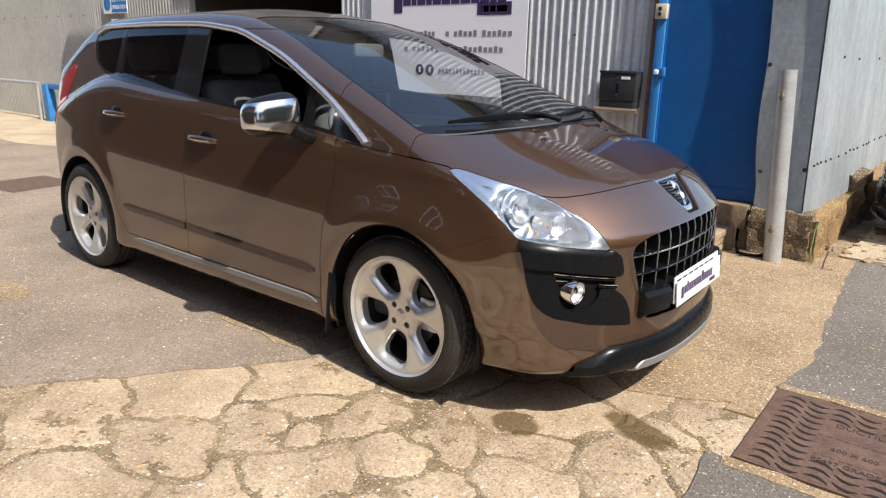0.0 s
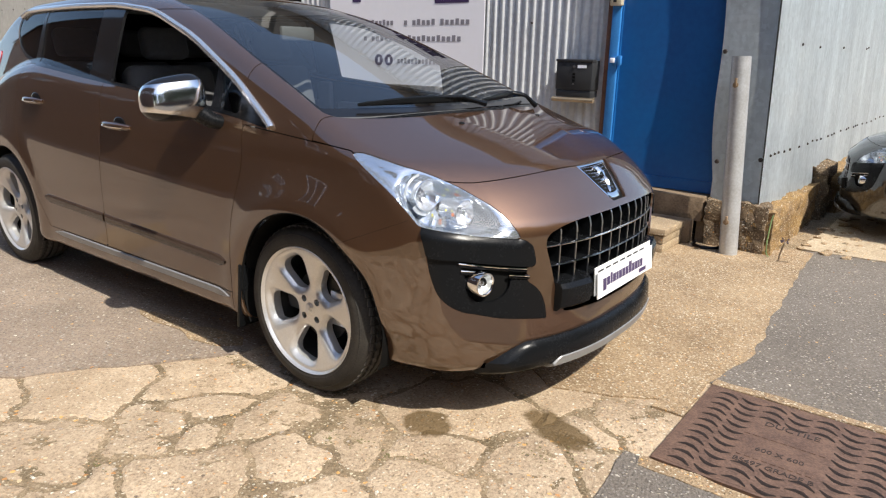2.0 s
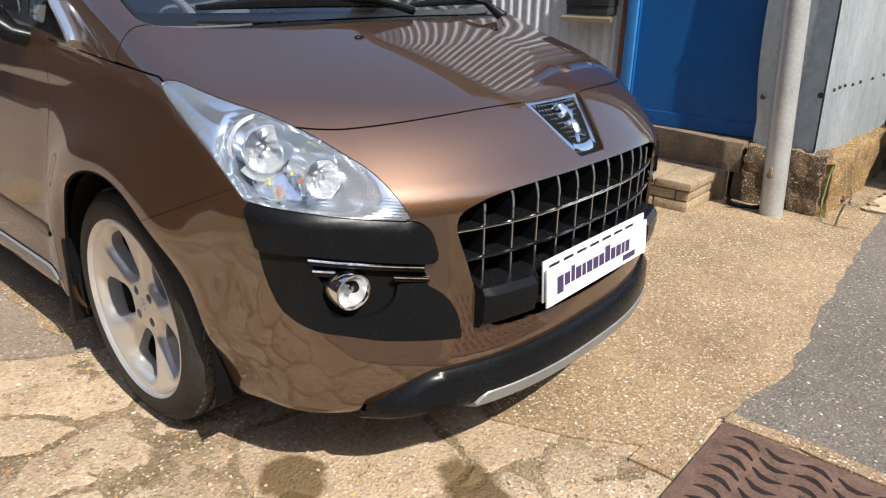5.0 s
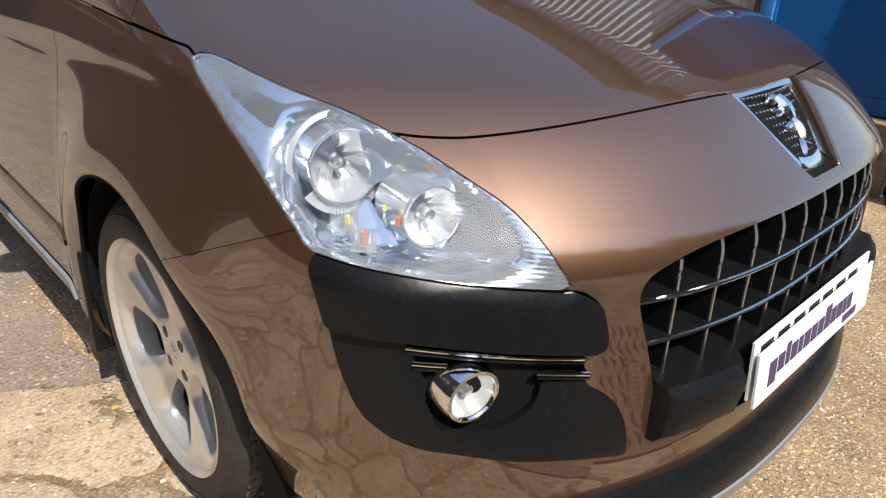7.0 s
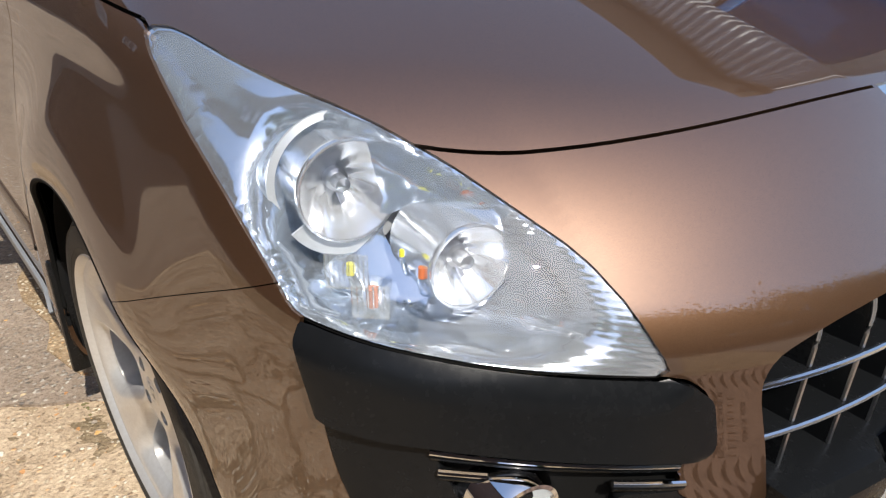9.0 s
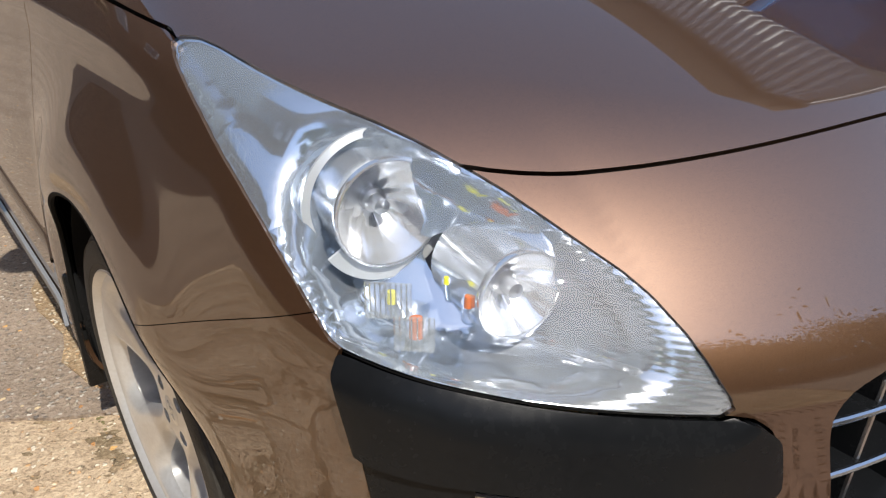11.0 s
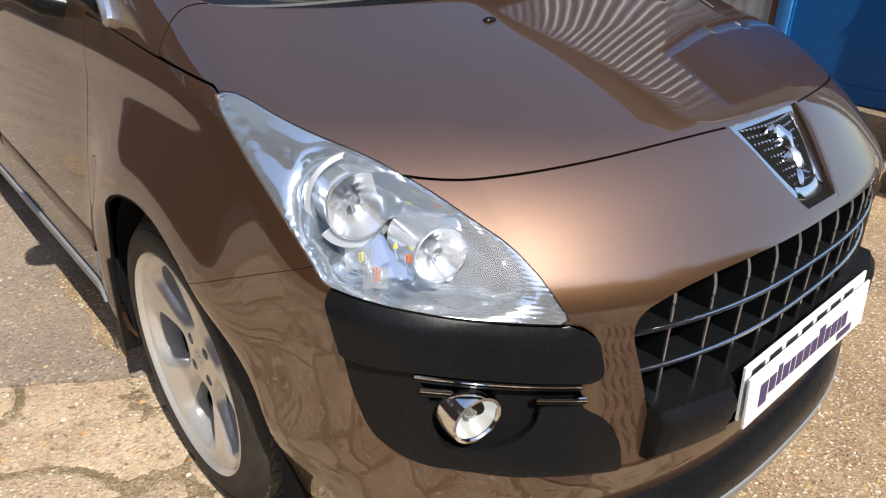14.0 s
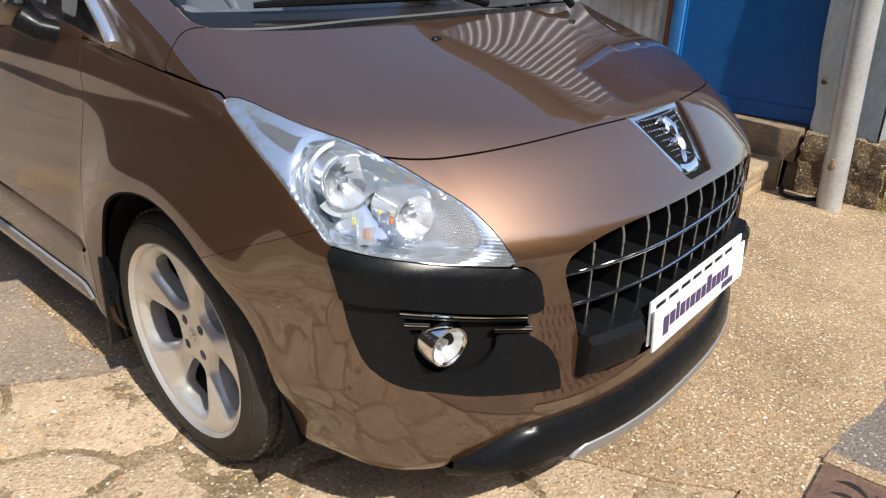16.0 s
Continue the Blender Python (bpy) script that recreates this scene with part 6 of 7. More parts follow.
def corrugated(name, x0, x1, y, z0, z1, pitch, depth, mat, label, holes=()):
    """Corrugated sheeting on the plane y, facing -y, made of sheets with lapped edges."""
    wall = new(name)
    tagged(wall, label, "wall", kind="structure")
    n = max(1, round((x1 - x0) / 0.9))
    for s in range(n):
        a, c = x0 + (x1 - x0) * s / n, x0 + (x1 - x0) * (s + 1) / n
        bm = bmesh.new()
        cols = int((c - a) / pitch * 10)
        rows = []
        for k in range(cols + 1):
            x = a + (c - a) * k / cols
            w = math.sin(math.tau * x / pitch)
            dy = -depth * math.copysign(abs(w) ** 0.9, w) * 0.5 - 0.0015 * (s % 2)
            rows.append([bm.verts.new((x, y + dy, z0)), bm.verts.new((x, y + dy, z1))])
        for p, q in zip(rows, rows[1:]):
            bm.faces.new((p[0], q[0], q[1], p[1]))
        part("corrugated_sheet", bm, mat, wall, sharp=80)
    bm = bmesh.new()
    box(bm, x0, x1, y + depth * 0.6, y + depth * 0.6 + 0.08, z0, z1)
    part("wall_backing", bm, mat, wall, smooth=False)
    for bz, sp in holes:
        x = x0 + sp / 2
        while x < x1:
            bm = bmesh.new()
            cyl(bm, (x, y - depth * 0.5 + 0.004, bz), (x, y - depth * 0.5 - 0.010, bz), 0.011, 0.008, 10)
            part("sheet_bolt", bm, IRON_DARK, wall)
            x += sp
    return wall


corrugated("wall_north", -3.98, -0.455, 2.655, 0.0, 3.5, 0.0762, 0.025, STEEL, "weathered grey corrugated steel wall", holes=((1.55, 1.14),))
corrugated("wall_north_over_door", -0.47, 0.86, 2.655, 2.36, 3.5, 0.0762, 0.019, STEEL, "weathered grey corrugated steel over the door")
bm = bmesh.new()
box(bm, -4.0, 0.90, 2.57, 2.70, 3.32, 3.64, 0.006)
tagged(part("trim_fascia", bm, FASCIA), "dull brown fascia board along the top of the wall", "fascia", kind="structure")
corrugated("wall_north_far", -9.6, -6.95, 2.70, 0.0, 4.6, 0.0762, 0.018, PALE_STEEL, "pale painted wall beside the workshop opening")
corrugated("wall_north_pale", -30.0, -9.6, 3.30, 0.0, 4.6, 0.0762, 0.018, PALE_STEEL, "pale corrugated wall of the far shed", holes=((1.93, 0.5),))
bm = bmesh.new()
box(bm, -7.0, -3.95, 2.62, 2.80, 2.35, 4.6)
tagged(part("wall_north_lintel", bm, PALE_STEEL, smooth=False), "pale sheet over the workshop opening", "wall", kind="structure")
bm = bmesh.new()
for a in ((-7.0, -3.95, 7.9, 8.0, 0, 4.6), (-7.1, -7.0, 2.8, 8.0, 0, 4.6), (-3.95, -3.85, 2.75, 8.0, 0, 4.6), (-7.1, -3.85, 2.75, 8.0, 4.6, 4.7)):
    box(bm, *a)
# the gloom inside the workshop is put into this near-black colour
WORKSHOP = material("near-black workshop wall", (0.06, 0.055, 0.05), 0.9, vary=0.6, scale=3)
tagged(part("wall_workshop", bm, WORKSHOP, smooth=False), "workshop interior walls coloured near-black for the gloom", "wall", kind="structure")

# sign board with its print
sign = thing("sign_board", "large white sign board with purple and grey print", "sign", m=pose(0, 2.615, 0))
bm = bmesh.new()
box(bm, -3.48, -1.585, -0.003, 0.003, 1.00, 2.35)
part("board", bm, SIGN_WHITE, sign, smooth=False)


def sign_bar(x0, x1, z0, z1, mat, slant=0.0):
    bm = bmesh.new()
    v = [bm.verts.new((x, y, z)) for y in (-0.0055, -0.0025) for x, z in ((x0, z0), (x1, z0), (x1 + slant, z1), (x0 + slant, z1))]
    bm.faces.new(v[0:4])
    for k in range(4):
        bm.faces.new((v[k], v[4 + k], v[4 + (k + 1) % 4], v[(k + 1) % 4]))
    part("print_mark", bm, mat, sign, smooth=False)


x = -3.16
for k, (w, lo, hi) in enumerate(((0.11, -0.07, 0.15), (0.10, 0, 0.15), (0.06, 0, 0.19), (0.10, 0, 0.15), (0.07, 0, 0.15), (0.10, 0, 0.15), (0.10, 0, 0.15), (0.10, 0, 0.15), (0.11, 0, 0.22), (0.09, 0, 0.15), (0.10, 0, 0.15), (0.07, 0, 0.15), (0.09, 0, 0.15))):
    sign_bar(x, x + w, 1.83 + lo, 1.83 + hi, PURPLE)
    x += w + 0.012
sign_bar(-2.13, -1.755, 1.725, 1.835, PURPLE)
for x0, x1 in ((-2.085, -2.075), (-2.06, -2.00), (-1.985, -1.925), (-1.91, -1.80)):
    sign_bar(x0, x1, 1.752, 1.805, SIGN_WHITE)
for zc, x0, x1, ws in ((1.572, -3.2, -2.62, (5, 6)), (1.572, -2.50, -1.73, (1, 5, 6)), (1.430, -3.02, -1.82, (1, 19)), (1.225, -2.58, -2.02, (13,))):
    x = x0
    total = sum(ws) + 0.8 * (len(ws) - 1)
    step = (x1 - x0) / total
    for w in ws:
        for k in range(w):
            h = 0.030 if (k * 7 + w) % 3 else 0.040
            sign_bar(x + 0.15 * step, x + 0.80 * step, zc - 0.030, zc - 0.030 + h + 0.012, GREY_PRINT)
            x += step
        x += 0.8 * step
for cx in (-2.815, -2.685):
    bm = bmesh.new()
    cyl(bm, (cx, -0.002, 1.225), (cx, -0.0055, 1.225), 0.052, seg=28)
    part("round_mark", bm, PURPLE, sign)
    bm = bmesh.new()
    box(bm, cx - 0.010, cx + 0.012, -0.0075, -0.005, 1.20, 1.25)
    part("round_mark_detail", bm, SIGN_WHITE, sign, smooth=False)

# letter box
lb = thing("letter_box", "dark grey steel letter box fixed to the corrugated wall", "letter box", m=pose(-0.648, 2.56, 1.14))
bm = bmesh.new()
box(bm, -0.155, 0.155, -0.055, 0.075, -0.10, 0.125, 0.006)
part("box_body", bm, BOX_GREY, lb)
bm = bmesh.new()
box(bm, -0.160, 0.160, -0.062, 0.0, 0.112, 0.132, 0.004)
part("flap_lid", bm, BOX_GREY, lb)
bm = bmesh.new()
box(bm, 0.030, 0.105, -0.058, -0.054, 0.066, 0.088)
part("name_label", bm, SIGN_WHITE, lb, smooth=False)
for z in (0.02, -0.005, -0.03):
    bm = bmesh.new()
    box(bm, -0.010, 0.012, -0.057, -0.054, z - 0.009, z + 0.009)
    part("peep_slot", bm, DARK, lb, smooth=False)
bm = bmesh.new()
cyl(bm, (0.0, -0.053, 0.075), (0.0, -0.062, 0.075), 0.010, seg=16)
part("lock", bm, SATIN, lb)
bm = bmesh.new()
cyl(bm, (0.0, -0.053, -0.055), (0.0, -0.060, -0.055), 0.006, seg=12)
part("keyhole", bm, SATIN, lb)
bm = bmesh.new()
box(bm, -0.150, 0.150, -0.050, 0.07, -0.155, -0.102, 0.004)
part("lower_box", bm, BOX_GREY, lb)
bm = bmesh.new()
cyl(bm, (-0.185, -0.040, -0.178), (0.175, -0.040, -0.178), 0.018, seg=16)
part("newspaper_roll_holder", bm, material("brass strip", (0.42, 0.33, 0.22), 0.35, 0.6, vary=0.4), lb)

# blue door in its frame
bm = bmesh.new()
box(bm, -0.325, 0.485, 2.615, 2.660, 0.345, 2.31)
door = tagged(part("door_1", bm, BLUE, smooth=False), "scuffed blue painted steel door, closed", "door", kind="structure")
for z0, z1 in ((0.345, 0.43),):
    bm = bmesh.new()
    box(bm, -0.325, 0.485, 2.605, 2.615, z0, z1, 0.002)
    part("kick_plate", bm, BLUE, door, smooth=False)
bm = bmesh.new()
box(bm, -0.398, -0.330, 2.570, 2.700, 0.30, 2.355, 0.004)
box(bm, -0.325, 0.485, 2.575, 2.700, 2.315, 2.355, 0.004)
tagged(part("trim_door_frame", bm, BLUE_FRAME), "bright blue door frame", "door frame", kind="structure")
bm = bmesh.new()
box(bm, -0.330, -0.322, 2.592, 2.615, 0.34, 2.31)
part("frame_stop", bm, BLUE, door)
bm = bmesh.new()
box(bm, -0.438, -0.401, 2.585, 2.66, 0.30, 2.355, 0.003)
tagged(part("trim_rusty_edge", bm, RUST), "rusty steel edge beside the door frame", "trim", kind="structure")
bm = bmesh.new()
# also takes the near-black colour that stands in for workshop shade
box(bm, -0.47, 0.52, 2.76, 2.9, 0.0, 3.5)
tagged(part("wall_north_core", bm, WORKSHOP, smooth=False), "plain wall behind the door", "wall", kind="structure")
hasp = thing("door_bolt", "pale blue painted sliding bolt on the door frame", "bolt", m=pose(-0.330, 2.585, 1.27))
for a, mat, nm in (((-0.030, 0.030, -0.03, 0.0, -0.03, 0.03), BLUE_FRAME, "bolt_plate"), ((-0.045, -0.01, -0.045, -0.01, -0.018, 0.018), SIGN_WHITE, "bolt_knob"), ((0.01, 0.04, -0.038, -0.01, -0.035, 0.035), BLUE_FRAME, "bolt_keep")):
    bm = bmesh.new()
    box(bm, *a, 0.004)
    part(nm, bm, mat, hasp)
sw = thing("switch_box", "cream plastic switch box on the door frame", "switch", m=pose(-0.360, 2.55, 1.715))
bm = bmesh.new()
box(bm, -0.045, 0.045, -0.02, 0.03, -0.055, 0.055, 0.006)
part("switch_case", bm, material("cream plastic", (0.60, 0.52, 0.38), 0.4, vary=0.3), sw)
for z in (-0.02, 0.02):
    bm = bmesh.new()
    box(bm, -0.018, 0.006, -0.026, -0.018, z - 0.012, z + 0.012, 0.002)
    part("switch_button", bm, PRINT, sw)

# grey flat sheets on the jutting block
bm = bmesh.new()
z0 = 0.335
zs = np.linspace(0.325, 2.36, 40)
free = np.interp(zs, [0.33, 0.39, 0.70, 1.06, 1.68, 2.36], [0.500, 0.498, 0.470, 0.450, 0.433, 0.425])
rows = [(bm.verts.new((float(f) + 0.010 * math.sin(z * 5.2 + 0.6), 2.520 + 0.012 * math.sin(z * 4.1), float(z))), bm.verts.new((0.827 - 0.0313 * float(z), 2.515, float(z)))) for f, z in zip(free, zs)]
for p, q in zip(rows, rows[1:]):
    bm.faces.new((p[0], p[1], q[1], q[0]))
bmesh.ops.solidify(bm, geom=bm.faces[:], thickness=0.004)
east = tagged(part("wall_east_face", bm, GALV, smooth=False), "dull grey flat steel sheet beside the door", "wall", kind="structure")
bm = bmesh.new()
prev = None
n = 46
for k in range(n + 1):
    t = k / n
    y = 2.49 + 6.5 * t
    xb = 0.834 + 0.030 * (y - 2.49)
    zb = 0.268 + 0.010 * math.sin(k * 1.7) + 0.022 * noise.noise((k * 0.6, 1.0, 0)) - (0.02 if k < 1 else 0)
    wob = 0.006 * noise.noise((k * 0.35, 0, 2.0))
    cur = (bm.verts.new((xb + wob, y, zb)), bm.verts.new((xb - 0.035 + wob * 1.5, y, 1.4)), bm.verts.new((xb - 0.104, y, 3.6)))
    if prev:
        bm.faces.new((prev[0], cur[0], cur[1], prev[1]))
        bm.faces.new((prev[1], cur[1], cur[2], prev[2]))
    prev = cur
bmesh.ops.solidify(bm, geom=bm.faces[:], thickness=0.003)
side = tagged(part("wall_east_side", bm, GALV, sharp=30), "sunlit galvanised flat sheet wall with a row of nails", "wall", kind="structure")
rr = random.Random(5)
y = 2.62
while y < 8.5:
    for zz in (0.66 + rr.uniform(-0.008, 0.008), 1.42 + rr.uniform(-0.02, 0.02)):
        if zz > 1 and rr.random() < 0.8:
            continue
        x = 0.834 + 0.030 * (y - 2.49) - 0.035 * (zz - 0.285) / 1.115
        bm = bmesh.new()
        cyl(bm, (x + 0.002, y, zz), (x + 0.012, y, zz), 0.011, 0.007, 8)
        part("sheet_nail", bm, IRON_DARK, side)
    y += rr.choice((0.10, 0.16, 0.30, 0.28))
for x, z in ((0.492, 1.345), (0.530, 0.60), (0.815, 0.640)):
    bm = bmesh.new()
    cyl(bm, (x - 0.02, 2.514, z), (x - 0.02, 2.500, z), 0.016, 0.012, 12)
    part("sheet_screw", bm, IRON_DARK, east)
bm = bmesh.new()
box(bm, 0.51, 0.73, 2.56, 9.0, 0.0, 2.35)
box(bm, 0.51, 0.70, 2.72, 9.0, 2.36, 3.5)
tagged(part("wall_east_core", bm, WORKSHOP, smooth=False), "plain core of the jutting block", "wall", kind="structure")
bm = bmesh.new()
box(bm, 0.489, 0.508, 2.540, 2.75, 0.34, 2.35)
tagged(part("wall_east_return", bm, GALV, smooth=False), "grey sheet return by the door", "wall", kind="structure")


def rough_block(name, x0, x1, y0, y1, z0, z1, mat, label, cell=0.035, amp=0.022, seed=0.0):
    """A rough stony lump with an uneven surface."""
    bm = bmesh.new()
    box(bm, x0, x1, y0, y1, z0, z1)
    longest = max(x1 - x0, y1 - y0, z1 - z0)
    for axis, lo, hi in ((0, x0, x1), (1, y0, y1), (2, z0, z1)):
        n = max(1, int((hi - lo) / cell))
        for k in range(1, n):
            co, no = [0, 0, 0], [0, 0, 0]
            co[axis], no[axis] = lo + (hi - lo) * k / n, 1
            bmesh.ops.bisect_plane(bm, geom=bm.verts[:] + bm.edges[:] + bm.faces[:], plane_co=co, plane_no=no)
    bm.normal_update()
    mv = {}
    for v in bm.verts:
        p = v.co
        d = noise.noise(p * 9 + Vector((seed, 0, 0))) + 0.7 * noise.noise(p * 26) + 0.5 * noise.noise(p * 60)
        mv[v] = v.normal * d * amp
    for v, d in mv.items():
        v.co += d
    return tagged(part(name, bm, mat, sharp=60), label, "footing", kind="structure")


rough_block("wall_footing_face", 0.50, 0.90, 2.46, 2.62, -0.03, 0.335, FLINT, "rough flinty concrete footing under the sheets", amp=0.030)
rough_block("wall_footing_side", 0.76, 0.945, 2.47, 4.0, -0.03, 0.30, LICHEN, "rough footing with ochre lichen stains", cell=0.04, amp=0.034, seed=3)
rough_block("wall_footing_pier", 0.80, 0.99, 4.05, 4.4, -0.03, 0.42, FLINT, "broken stone pier in the footing", cell=0.05, amp=0.06, seed=7)
rough_block("wall_footing_far", 0.84, 1.06, 4.45, 9.0, -0.03, 0.35, LICHEN, "rough footing with ochre lichen stains", cell=0.09, amp=0.05, seed=9)

# post
post = thing("bollard_post", "pale galvanised steel post with rusty bolts beside the wall", "post")
bm = bmesh.new()
prev = None
rows = []
for k in range(9):
    z = -0.02 + 1.335 * k / 8
    x = 0.715 - 0.0849 * k / 8
    rows.append([bm.verts.new((x + 0.060 * math.cos(a), 2.335 + 0.060 * math.sin(a), z)) for a in np.linspace(0, math.tau, 33)[:-1]])
for p, q in zip(rows, rows[1:]):
    for k in range(32):
        bm.faces.new((p[k], p[(k + 1) % 32], q[(k + 1) % 32], q[k]))
inner = [bm.verts.new((0.6301 + 0.054 * math.cos(a), 2.335 + 0.052 * math.sin(a), 1.315)) for a in np.linspace(0, math.tau, 33)[:-1]]
deep = [bm.verts.new((0.6301 + 0.054 * math.cos(a), 2.335 + 0.052 * math.sin(a), 1.20)) for a in np.linspace(0, math.tau, 33)[:-1]]
for p, q in ((rows[-1], inner), (inner, deep)):
    for k in range(32):
        bm.faces.new((p[k], p[(k + 1) % 32], q[(k + 1) % 32], q[k]))
bm.faces.new(deep)
part("post_tube", bm, POST_STEEL, post, sharp=50)
RUSTY_BOLT = material("tan rusty bolt", (0.34, 0.24, 0.15), 0.7, 0.3, vary=0.7, scale=60)
for z in (1.135, 0.235):
    x = 0.714 - 0.0636 * z
    bm = bmesh.new()
    cyl(bm, (x - 0.006, 2.29, z), (x - 0.006, 2.245, z), 0.010, seg=10)
    cyl(bm, (x - 0.006, 2.262, z), (x - 0.006, 2.252, z), 0.019, seg=6)
    box(bm, x - 0.012, x + 0.004, 2.240, 2.252, z, z + 0.045, 0.003)
    part("post_bolt", bm, RUSTY_BOLT, post)

# steps at the door: timber sill over blocks
sill = thing("timber_step", "weathered timber baulk forming the door step", "step")
bm = bmesh.new()
box(bm, -0.30, 0.470, 2.46, 2.69, 0.165, 0.340, 0.010)
part("top_baulk", bm, TIMBER, sill)
bm = bmesh.new()
box(bm, -0.30, 0.415, 2.40, 2.47, 0.005, 0.175, 0.008)
part("lower_baulk", bm, TIMBER, sill)
bm = bmesh.new()
box(bm, 0.425, 0.490, 2.50, 2.66, 0.0, 0.168, 0.006)
part("side_board", bm, TIMBER, sill)
blocks = thing("block_step", "low step of sandy concrete blocks at the door", "step")
for lvl, (z0, z1, ov) in enumerate(((0.0, 0.062, 0.0), (0.066, 0.122, 0.0), (0.126, 0.172, 0.012))):
    edges = [(-0.28, -0.06), (-0.055, 0.165), (0.17, 0.365)] if lvl != 1 else [(-0.28, -0.15), (-0.145, 0.075), (0.08, 0.29), (0.295, 0.365)]
    for a, c in edges:
        bm = bmesh.new()
        box(bm, a, c + (ov if c > 0.3 else 0), 2.02 - ov, 2.395, z0, z1, 0.007)
        part("block", bm, BLOCK, blocks)
bm = bmesh.new()
tube(bm, [(0.44, 2.47, 0.015), (0.47, 2.36, 0.012), (0.53, 2.33, 0.012), (0.60, 2.36, 0.014), (0.66, 2.40, 0.02), (0.70, 2.44, 0.02)], 0.011, 8)
tagged(part("loose_cable", bm, BLACK_PLASTIC), "black cable lying on the ground beside the post", "cable")
STEM = material("green weed stem", (0.20, 0.30, 0.12), 0.7, vary=0.5, scale=30)
bm = bmesh.new()
tube(bm, [(0.955, 2.43, 0.0), (0.935, 2.425, 0.03), (0.930, 2.43, 0.12), (0.935, 2.44, 0.24), (0.94, 2.45, 0.29)], 0.0045, 6)
tagged(part("green_wire", bm, STEM), "thin green wire hanging down the footing", "wire")
weed = thing("dry_weed", "small dry weed at the foot of the wall", "weed")
bm = bmesh.new()
tube(bm, [(1.03, 2.36, 0.0), (1.035, 2.36, 0.06), (1.05, 2.365, 0.13)], 0.006, 6)
tube(bm, [(1.02, 2.35, 0.004), (1.09, 2.37, 0.006)], 0.006, 6)
part("weed_stem", bm, TIMBER, weed)
bm = bmesh.new()
for k in range(16):
    a = k * 2.4
    p = Vector((1.05 + 0.015 * math.cos(a), 2.365 + 0.015 * math.sin(a), 0.125 + 0.003 * k % 0.03))
    v = [bm.verts.new(p + Vector(d)) for d in ((0, 0, 0), (0.014 * math.cos(a), 0.014 * math.sin(a), 0.012), (0.004, -0.006, 0.016))]
    bm.faces.new(v)
part("weed_leaves", bm, material("dusty violet weed", (0.16, 0.14, 0.20), 0.9, vary=0.5), weed)

# rubble on the verge
bm = bmesh.new()
for _ in range(260):
    x, y = rng.uniform(1.05, 2.6), rng.uniform(2.75, 5.5)
    r = rng.uniform(0.008, 0.035) * (1.4 if rng.random() < 0.1 else 1)
    vs = bmesh.ops.create_icosphere(bm, subdivisions=1, radius=r, matrix=Matrix.Translation((x, y, r * 0.25)) @ Matrix.Rotation(rng.random() * 6, 4, "Z") @ Matrix.Diagonal((1.5, 1.0, 0.55, 1)))["verts"]
    for v in vs:
        v.co += Vector((rng.uniform(-1, 1), rng.uniform(-1, 1), rng.uniform(-0.5, 0.5))) * r * 0.25
tagged(part("rubble", bm, AGGREGATE, smooth=False), "broken stones lying along the wall", "rubble", kind="stuff")

# far rail, signs
rail = thing("guard_rail", "grey pipe rail on posts before the far wall", "rail")
bm = bmesh.new()
cyl(bm, (-24, 3.0, 0.70), (-12.8, 3.0, 0.70), 0.035, seg=12)
part("rail_pipe", bm, POST_STEEL, rail)
for x in (-12.85, -15.3, -17.8, -20.3):
    bm = bmesh.new()
    cyl(bm, (x, 3.0, 0), (x, 3.0, 0.72), 0.04, seg=12)
    part("rail_post", bm, POST_STEEL, rail)
bm = bmesh.new()
box(bm, -12.55, -12.35, 2.95, 3.1, 0, 0.70, 0.01)
box(bm, -12.45, -10.9, 2.98, 3.06, 0.62, 0.72, 0.01)
tagged(part("blue_barrier", bm, BLUE_FRAME), "blue painted steel barrier by the far wall", "barrier")
cctv = thing("warning_sign", "blue and white camera warning sign on the far wall", "sign", m=pose(-8.86, 2.66, 2.02, 90))
bm = bmesh.new()
box(bm, -0.36, 0.36, -0.14, 0.14, -0.004, 0.004)
part("sign_plate", bm, SIGN_WHITE, cctv, smooth=False)
bm = bmesh.new()
box(bm, -0.10, 0.345, -0.125, 0.125, 0.004, 0.006)
part("blue_field", bm, BLUE_FRAME, cctv, smooth=False)
lettering("CCTV IN", 0.10, pose(0.12, 0.055, 0.007), SIGN_WHITE, cctv, depth=0.001)
lettering("OPERATION", 0.085, pose(0.12, -0.055, 0.007), SIGN_WHITE, cctv, depth=0.001)
bm = bmesh.new()
cyl(bm, (-0.23, 0, 0.004), (-0.23, 0, 0.006), 0.10, seg=28)
box(bm, -0.242, -0.218, -0.03, 0.075, 0.006, 0.008)
part("round_symbol", bm, BLUE_FRAME, cctv, smooth=False)
notice = thing("notice_board", "small white notice and yellow strip on the far wall", "sign", m=pose(-8.75, 2.66, 1.5, 90))
for a, mat in (((-0.26, 0.28, 0.13, 0.30, -0.004, 0.004), SIGN_WHITE), ((0.0, 0.24, 0.16, 0.27, 0.004, 0.006), GREY_PRINT), ((-0.10, 0.10, -0.26, 0.10, -0.004, 0.004), material("yellow sign", (0.75, 0.55, 0.02), 0.5))):
    bm = bmesh.new()
    box(bm, *a)
    part("notice_sheet", bm, mat, notice, smooth=False)
for k in range(6):
    bm = bmesh.new()
    box(bm, -0.06, 0.05 + 0.02 * (k % 2), -0.22 + k * 0.05, -0.20 + k * 0.05, 0.004, 0.006)
    part("notice_bar", bm, PRINT, notice, smooth=False)

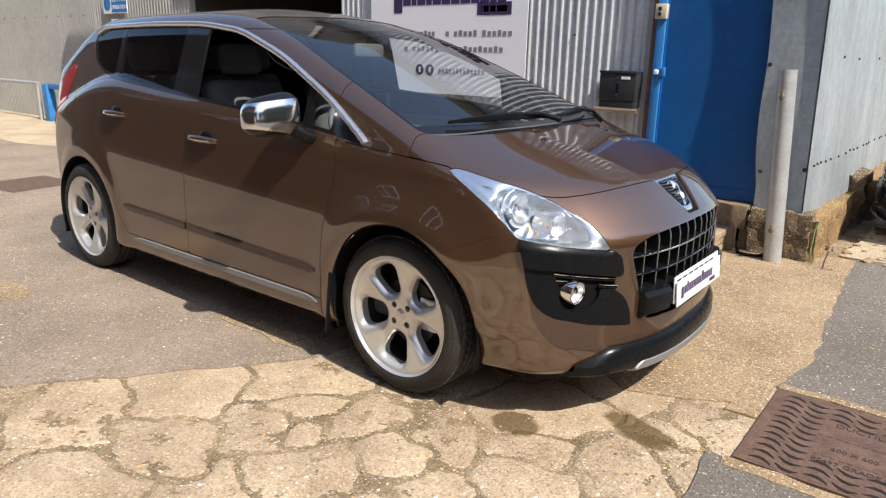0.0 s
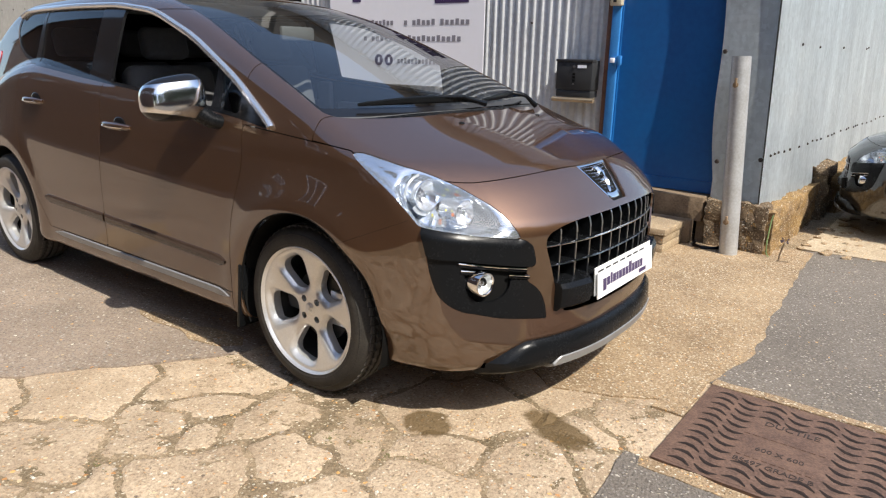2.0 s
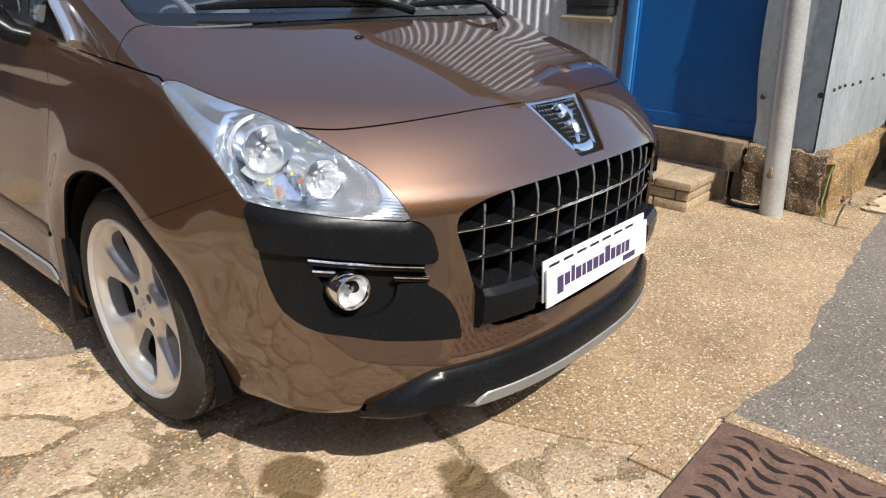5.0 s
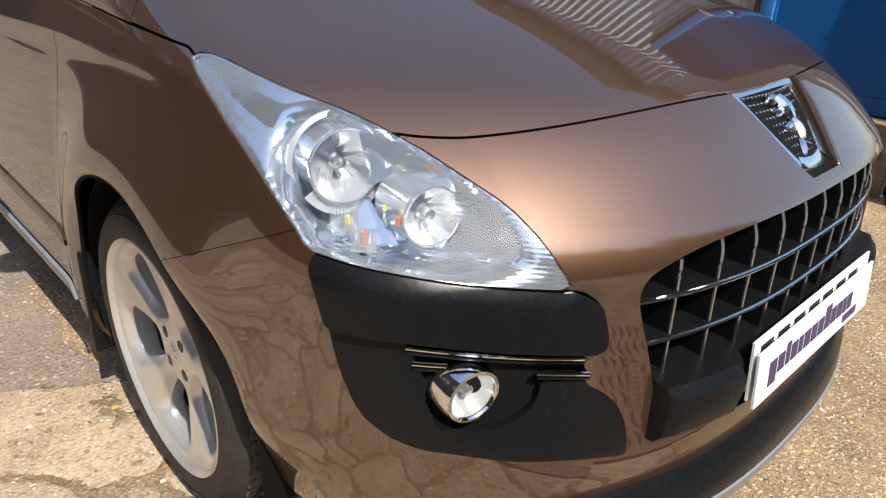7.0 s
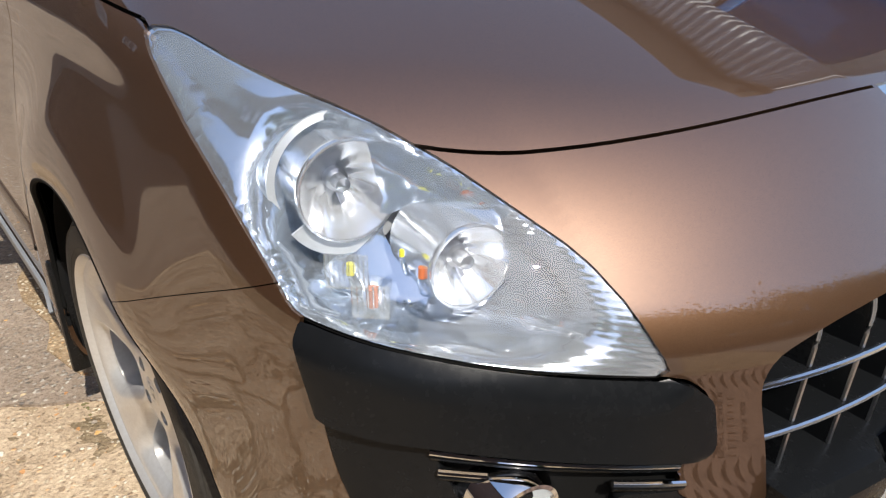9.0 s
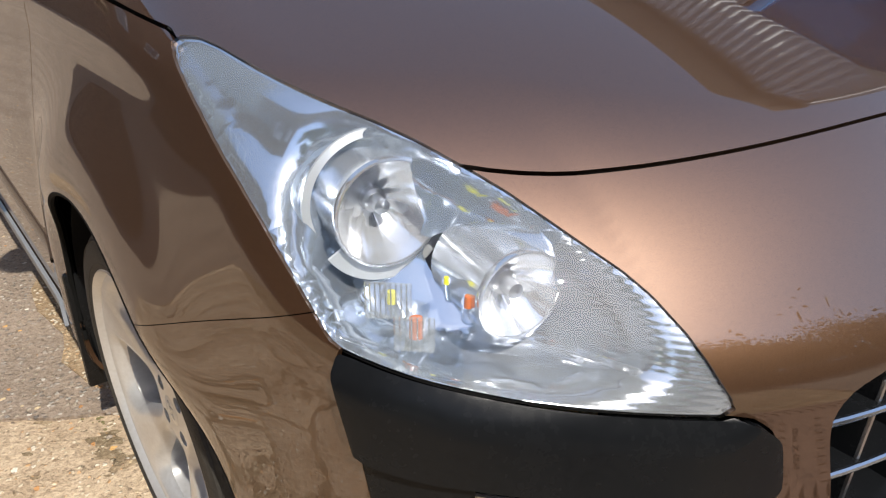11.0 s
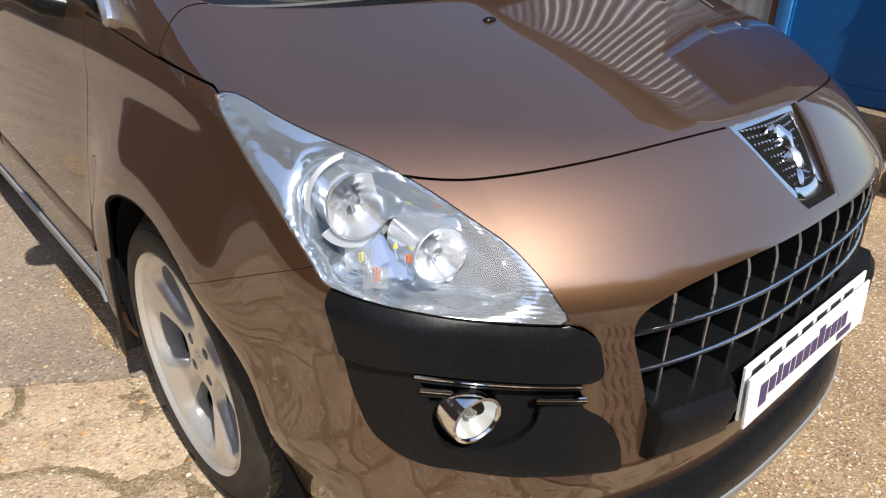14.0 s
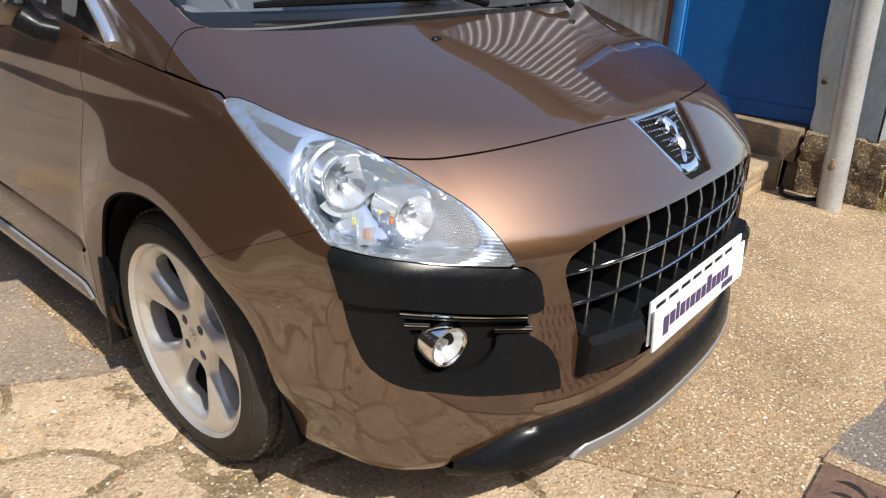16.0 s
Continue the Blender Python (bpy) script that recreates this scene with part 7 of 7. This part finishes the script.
# ---- what closes the yard behind the camera, seen only in the paintwork ----
BRICK = material("dark brick", (0.13, 0.075, 0.055), 0.9, vary=0.8, scale=6, colour2=(0.07, 0.045, 0.035), bump=0.3, bump_scale=40)
ROOF = material("slate roof", (0.07, 0.07, 0.075), 0.7, vary=0.6, scale=3)
WIN = material("dark window pane", (0.03, 0.035, 0.04), 0.08)
house = thing("brick_building", "dark three-storey brick building across the yard with white windows", "building")
# made taller and longer than the reflected house, to darken reflections and skylight
bm = bmesh.new()
box(bm, -48, 3.2, -13.0, -7.2, 0, 8.6)
part("wall", bm, BRICK, house, smooth=False)
bm = bmesh.new()
v = [bm.verts.new(p) for p in ((-48.3, -6.9, 8.55), (3.5, -6.9, 8.55), (3.5, -10.1, 10.4), (-48.3, -10.1, 10.4), (3.5, -13.3, 8.55), (-48.3, -13.3, 8.55))]
bm.faces.new((v[0], v[1], v[2], v[3]))
bm.faces.new((v[3], v[2], v[4], v[5]))
bmesh.ops.solidify(bm, geom=bm.faces[:], thickness=0.12)
part("roof", bm, ROOF, house, smooth=False)
for x in (-34.0, -29.5, -25.0, -21.0, -17.5, -14.0, -10.5, -6.8, -3.6, -0.6, 1.9):
    for zz in (3.7,):
        bm = bmesh.new()
        box(bm, x - 0.65, x + 0.65, -7.20, -7.14, zz, zz + 1.3)
        w = part("window", bm, SIGN_WHITE, house, smooth=False)
        for s in (-1, 1):
            bm = bmesh.new()
            box(bm, x + s * 0.30 - 0.24, x + s * 0.30 + 0.24, -7.14, -7.12, zz + 0.1, zz + 1.2)
            part("pane", bm, WIN, w, smooth=False)

# unseen wall added so the nose reflects a dark horizon
bm = bmesh.new()
box(bm, 12.4, 12.65, -18, 20, 0, 2.3, 0.02)
tagged(part("wall_dark_horizon", bm, BRICK, smooth=False), "unseen dark brick wall added to darken the nose's reflections", "wall", kind="structure")
BARK = material("bark", (0.10, 0.075, 0.05), 0.9, vary=0.8, scale=12, bump=0.5, bump_scale=30)
LEAF = material("tree leaves", (0.055, 0.095, 0.025), 0.6, vary=0.9, scale=5, colour2=(0.03, 0.055, 0.015))


def tree(x, y, h, seed):
    r = random.Random(seed)
    t = thing("tree", "broad leafy green tree at the edge of the yard", "tree", "trees round the yard", m=pose(x, y, 0))
    bm = bmesh.new()
    tube(bm, [(0, 0, -0.1), (0.1, 0.05, h * 0.2), (0.05, 0.1, h * 0.45), (0.15, 0, h * 0.75)], [h * 0.035, h * 0.028, h * 0.02, h * 0.006], 10)
    tips = []
    for k in range(9):
        a, z = k * 2.4, h * (0.25 + 0.055 * k)
        e = Vector((math.cos(a) * h * (0.30 - 0.015 * k), math.sin(a) * h * (0.30 - 0.015 * k), z + h * 0.16))
        tube(bm, [(0.08, 0.05, z), tuple(e * 0.55 + Vector((0, 0, z * 0.45))), tuple(e)], [h * 0.012, h * 0.008, h * 0.003], 6)
        tips += [e, e * 0.7 + Vector((0, 0, 0.3 * z))]
    tips.append(Vector((0.1, 0, h * 0.85)))
    part("trunk", bm, BARK, t)
    V, F = [], []
    for c in tips:
        for _ in range(330):
            p = c + Vector((r.gauss(0, h * 0.085), r.gauss(0, h * 0.085), r.gauss(0, h * 0.085)))
            u = Vector((r.uniform(-1, 1), r.uniform(-1, 1), r.uniform(-1, 1))).normalized() * h * 0.017
            w = u.orthogonal() * 0.6
            n = len(V)
            V += [p - u, p + w, p + u, p - w]
            F.append((n, n + 1, n + 2, n + 3))
    me = bpy.data.meshes.new("crown")
    me.from_pydata(V, [], F)
    tagged(link("crown", me, LEAF, t), kind="stuff")


# more trees than the reflected clumps, added to darken the reflected horizon
for k, (x, y) in enumerate(((15.5, 1.5), (17.0, -4.5), (14.5, 7.0), (18.5, 11.5), (15.0, -9.5), (18.0, -1.5), (16.5, 4.4), (14.0, -2.0), (17.0, 15.0), (13.5, 10.5), (-8, -17), (-2, -18), (5, -16.5), (10, -14))):
    tree(x, y, (9.5, 8.4, 9.0, 8.0, 7.6)[k % 5], k + 1)
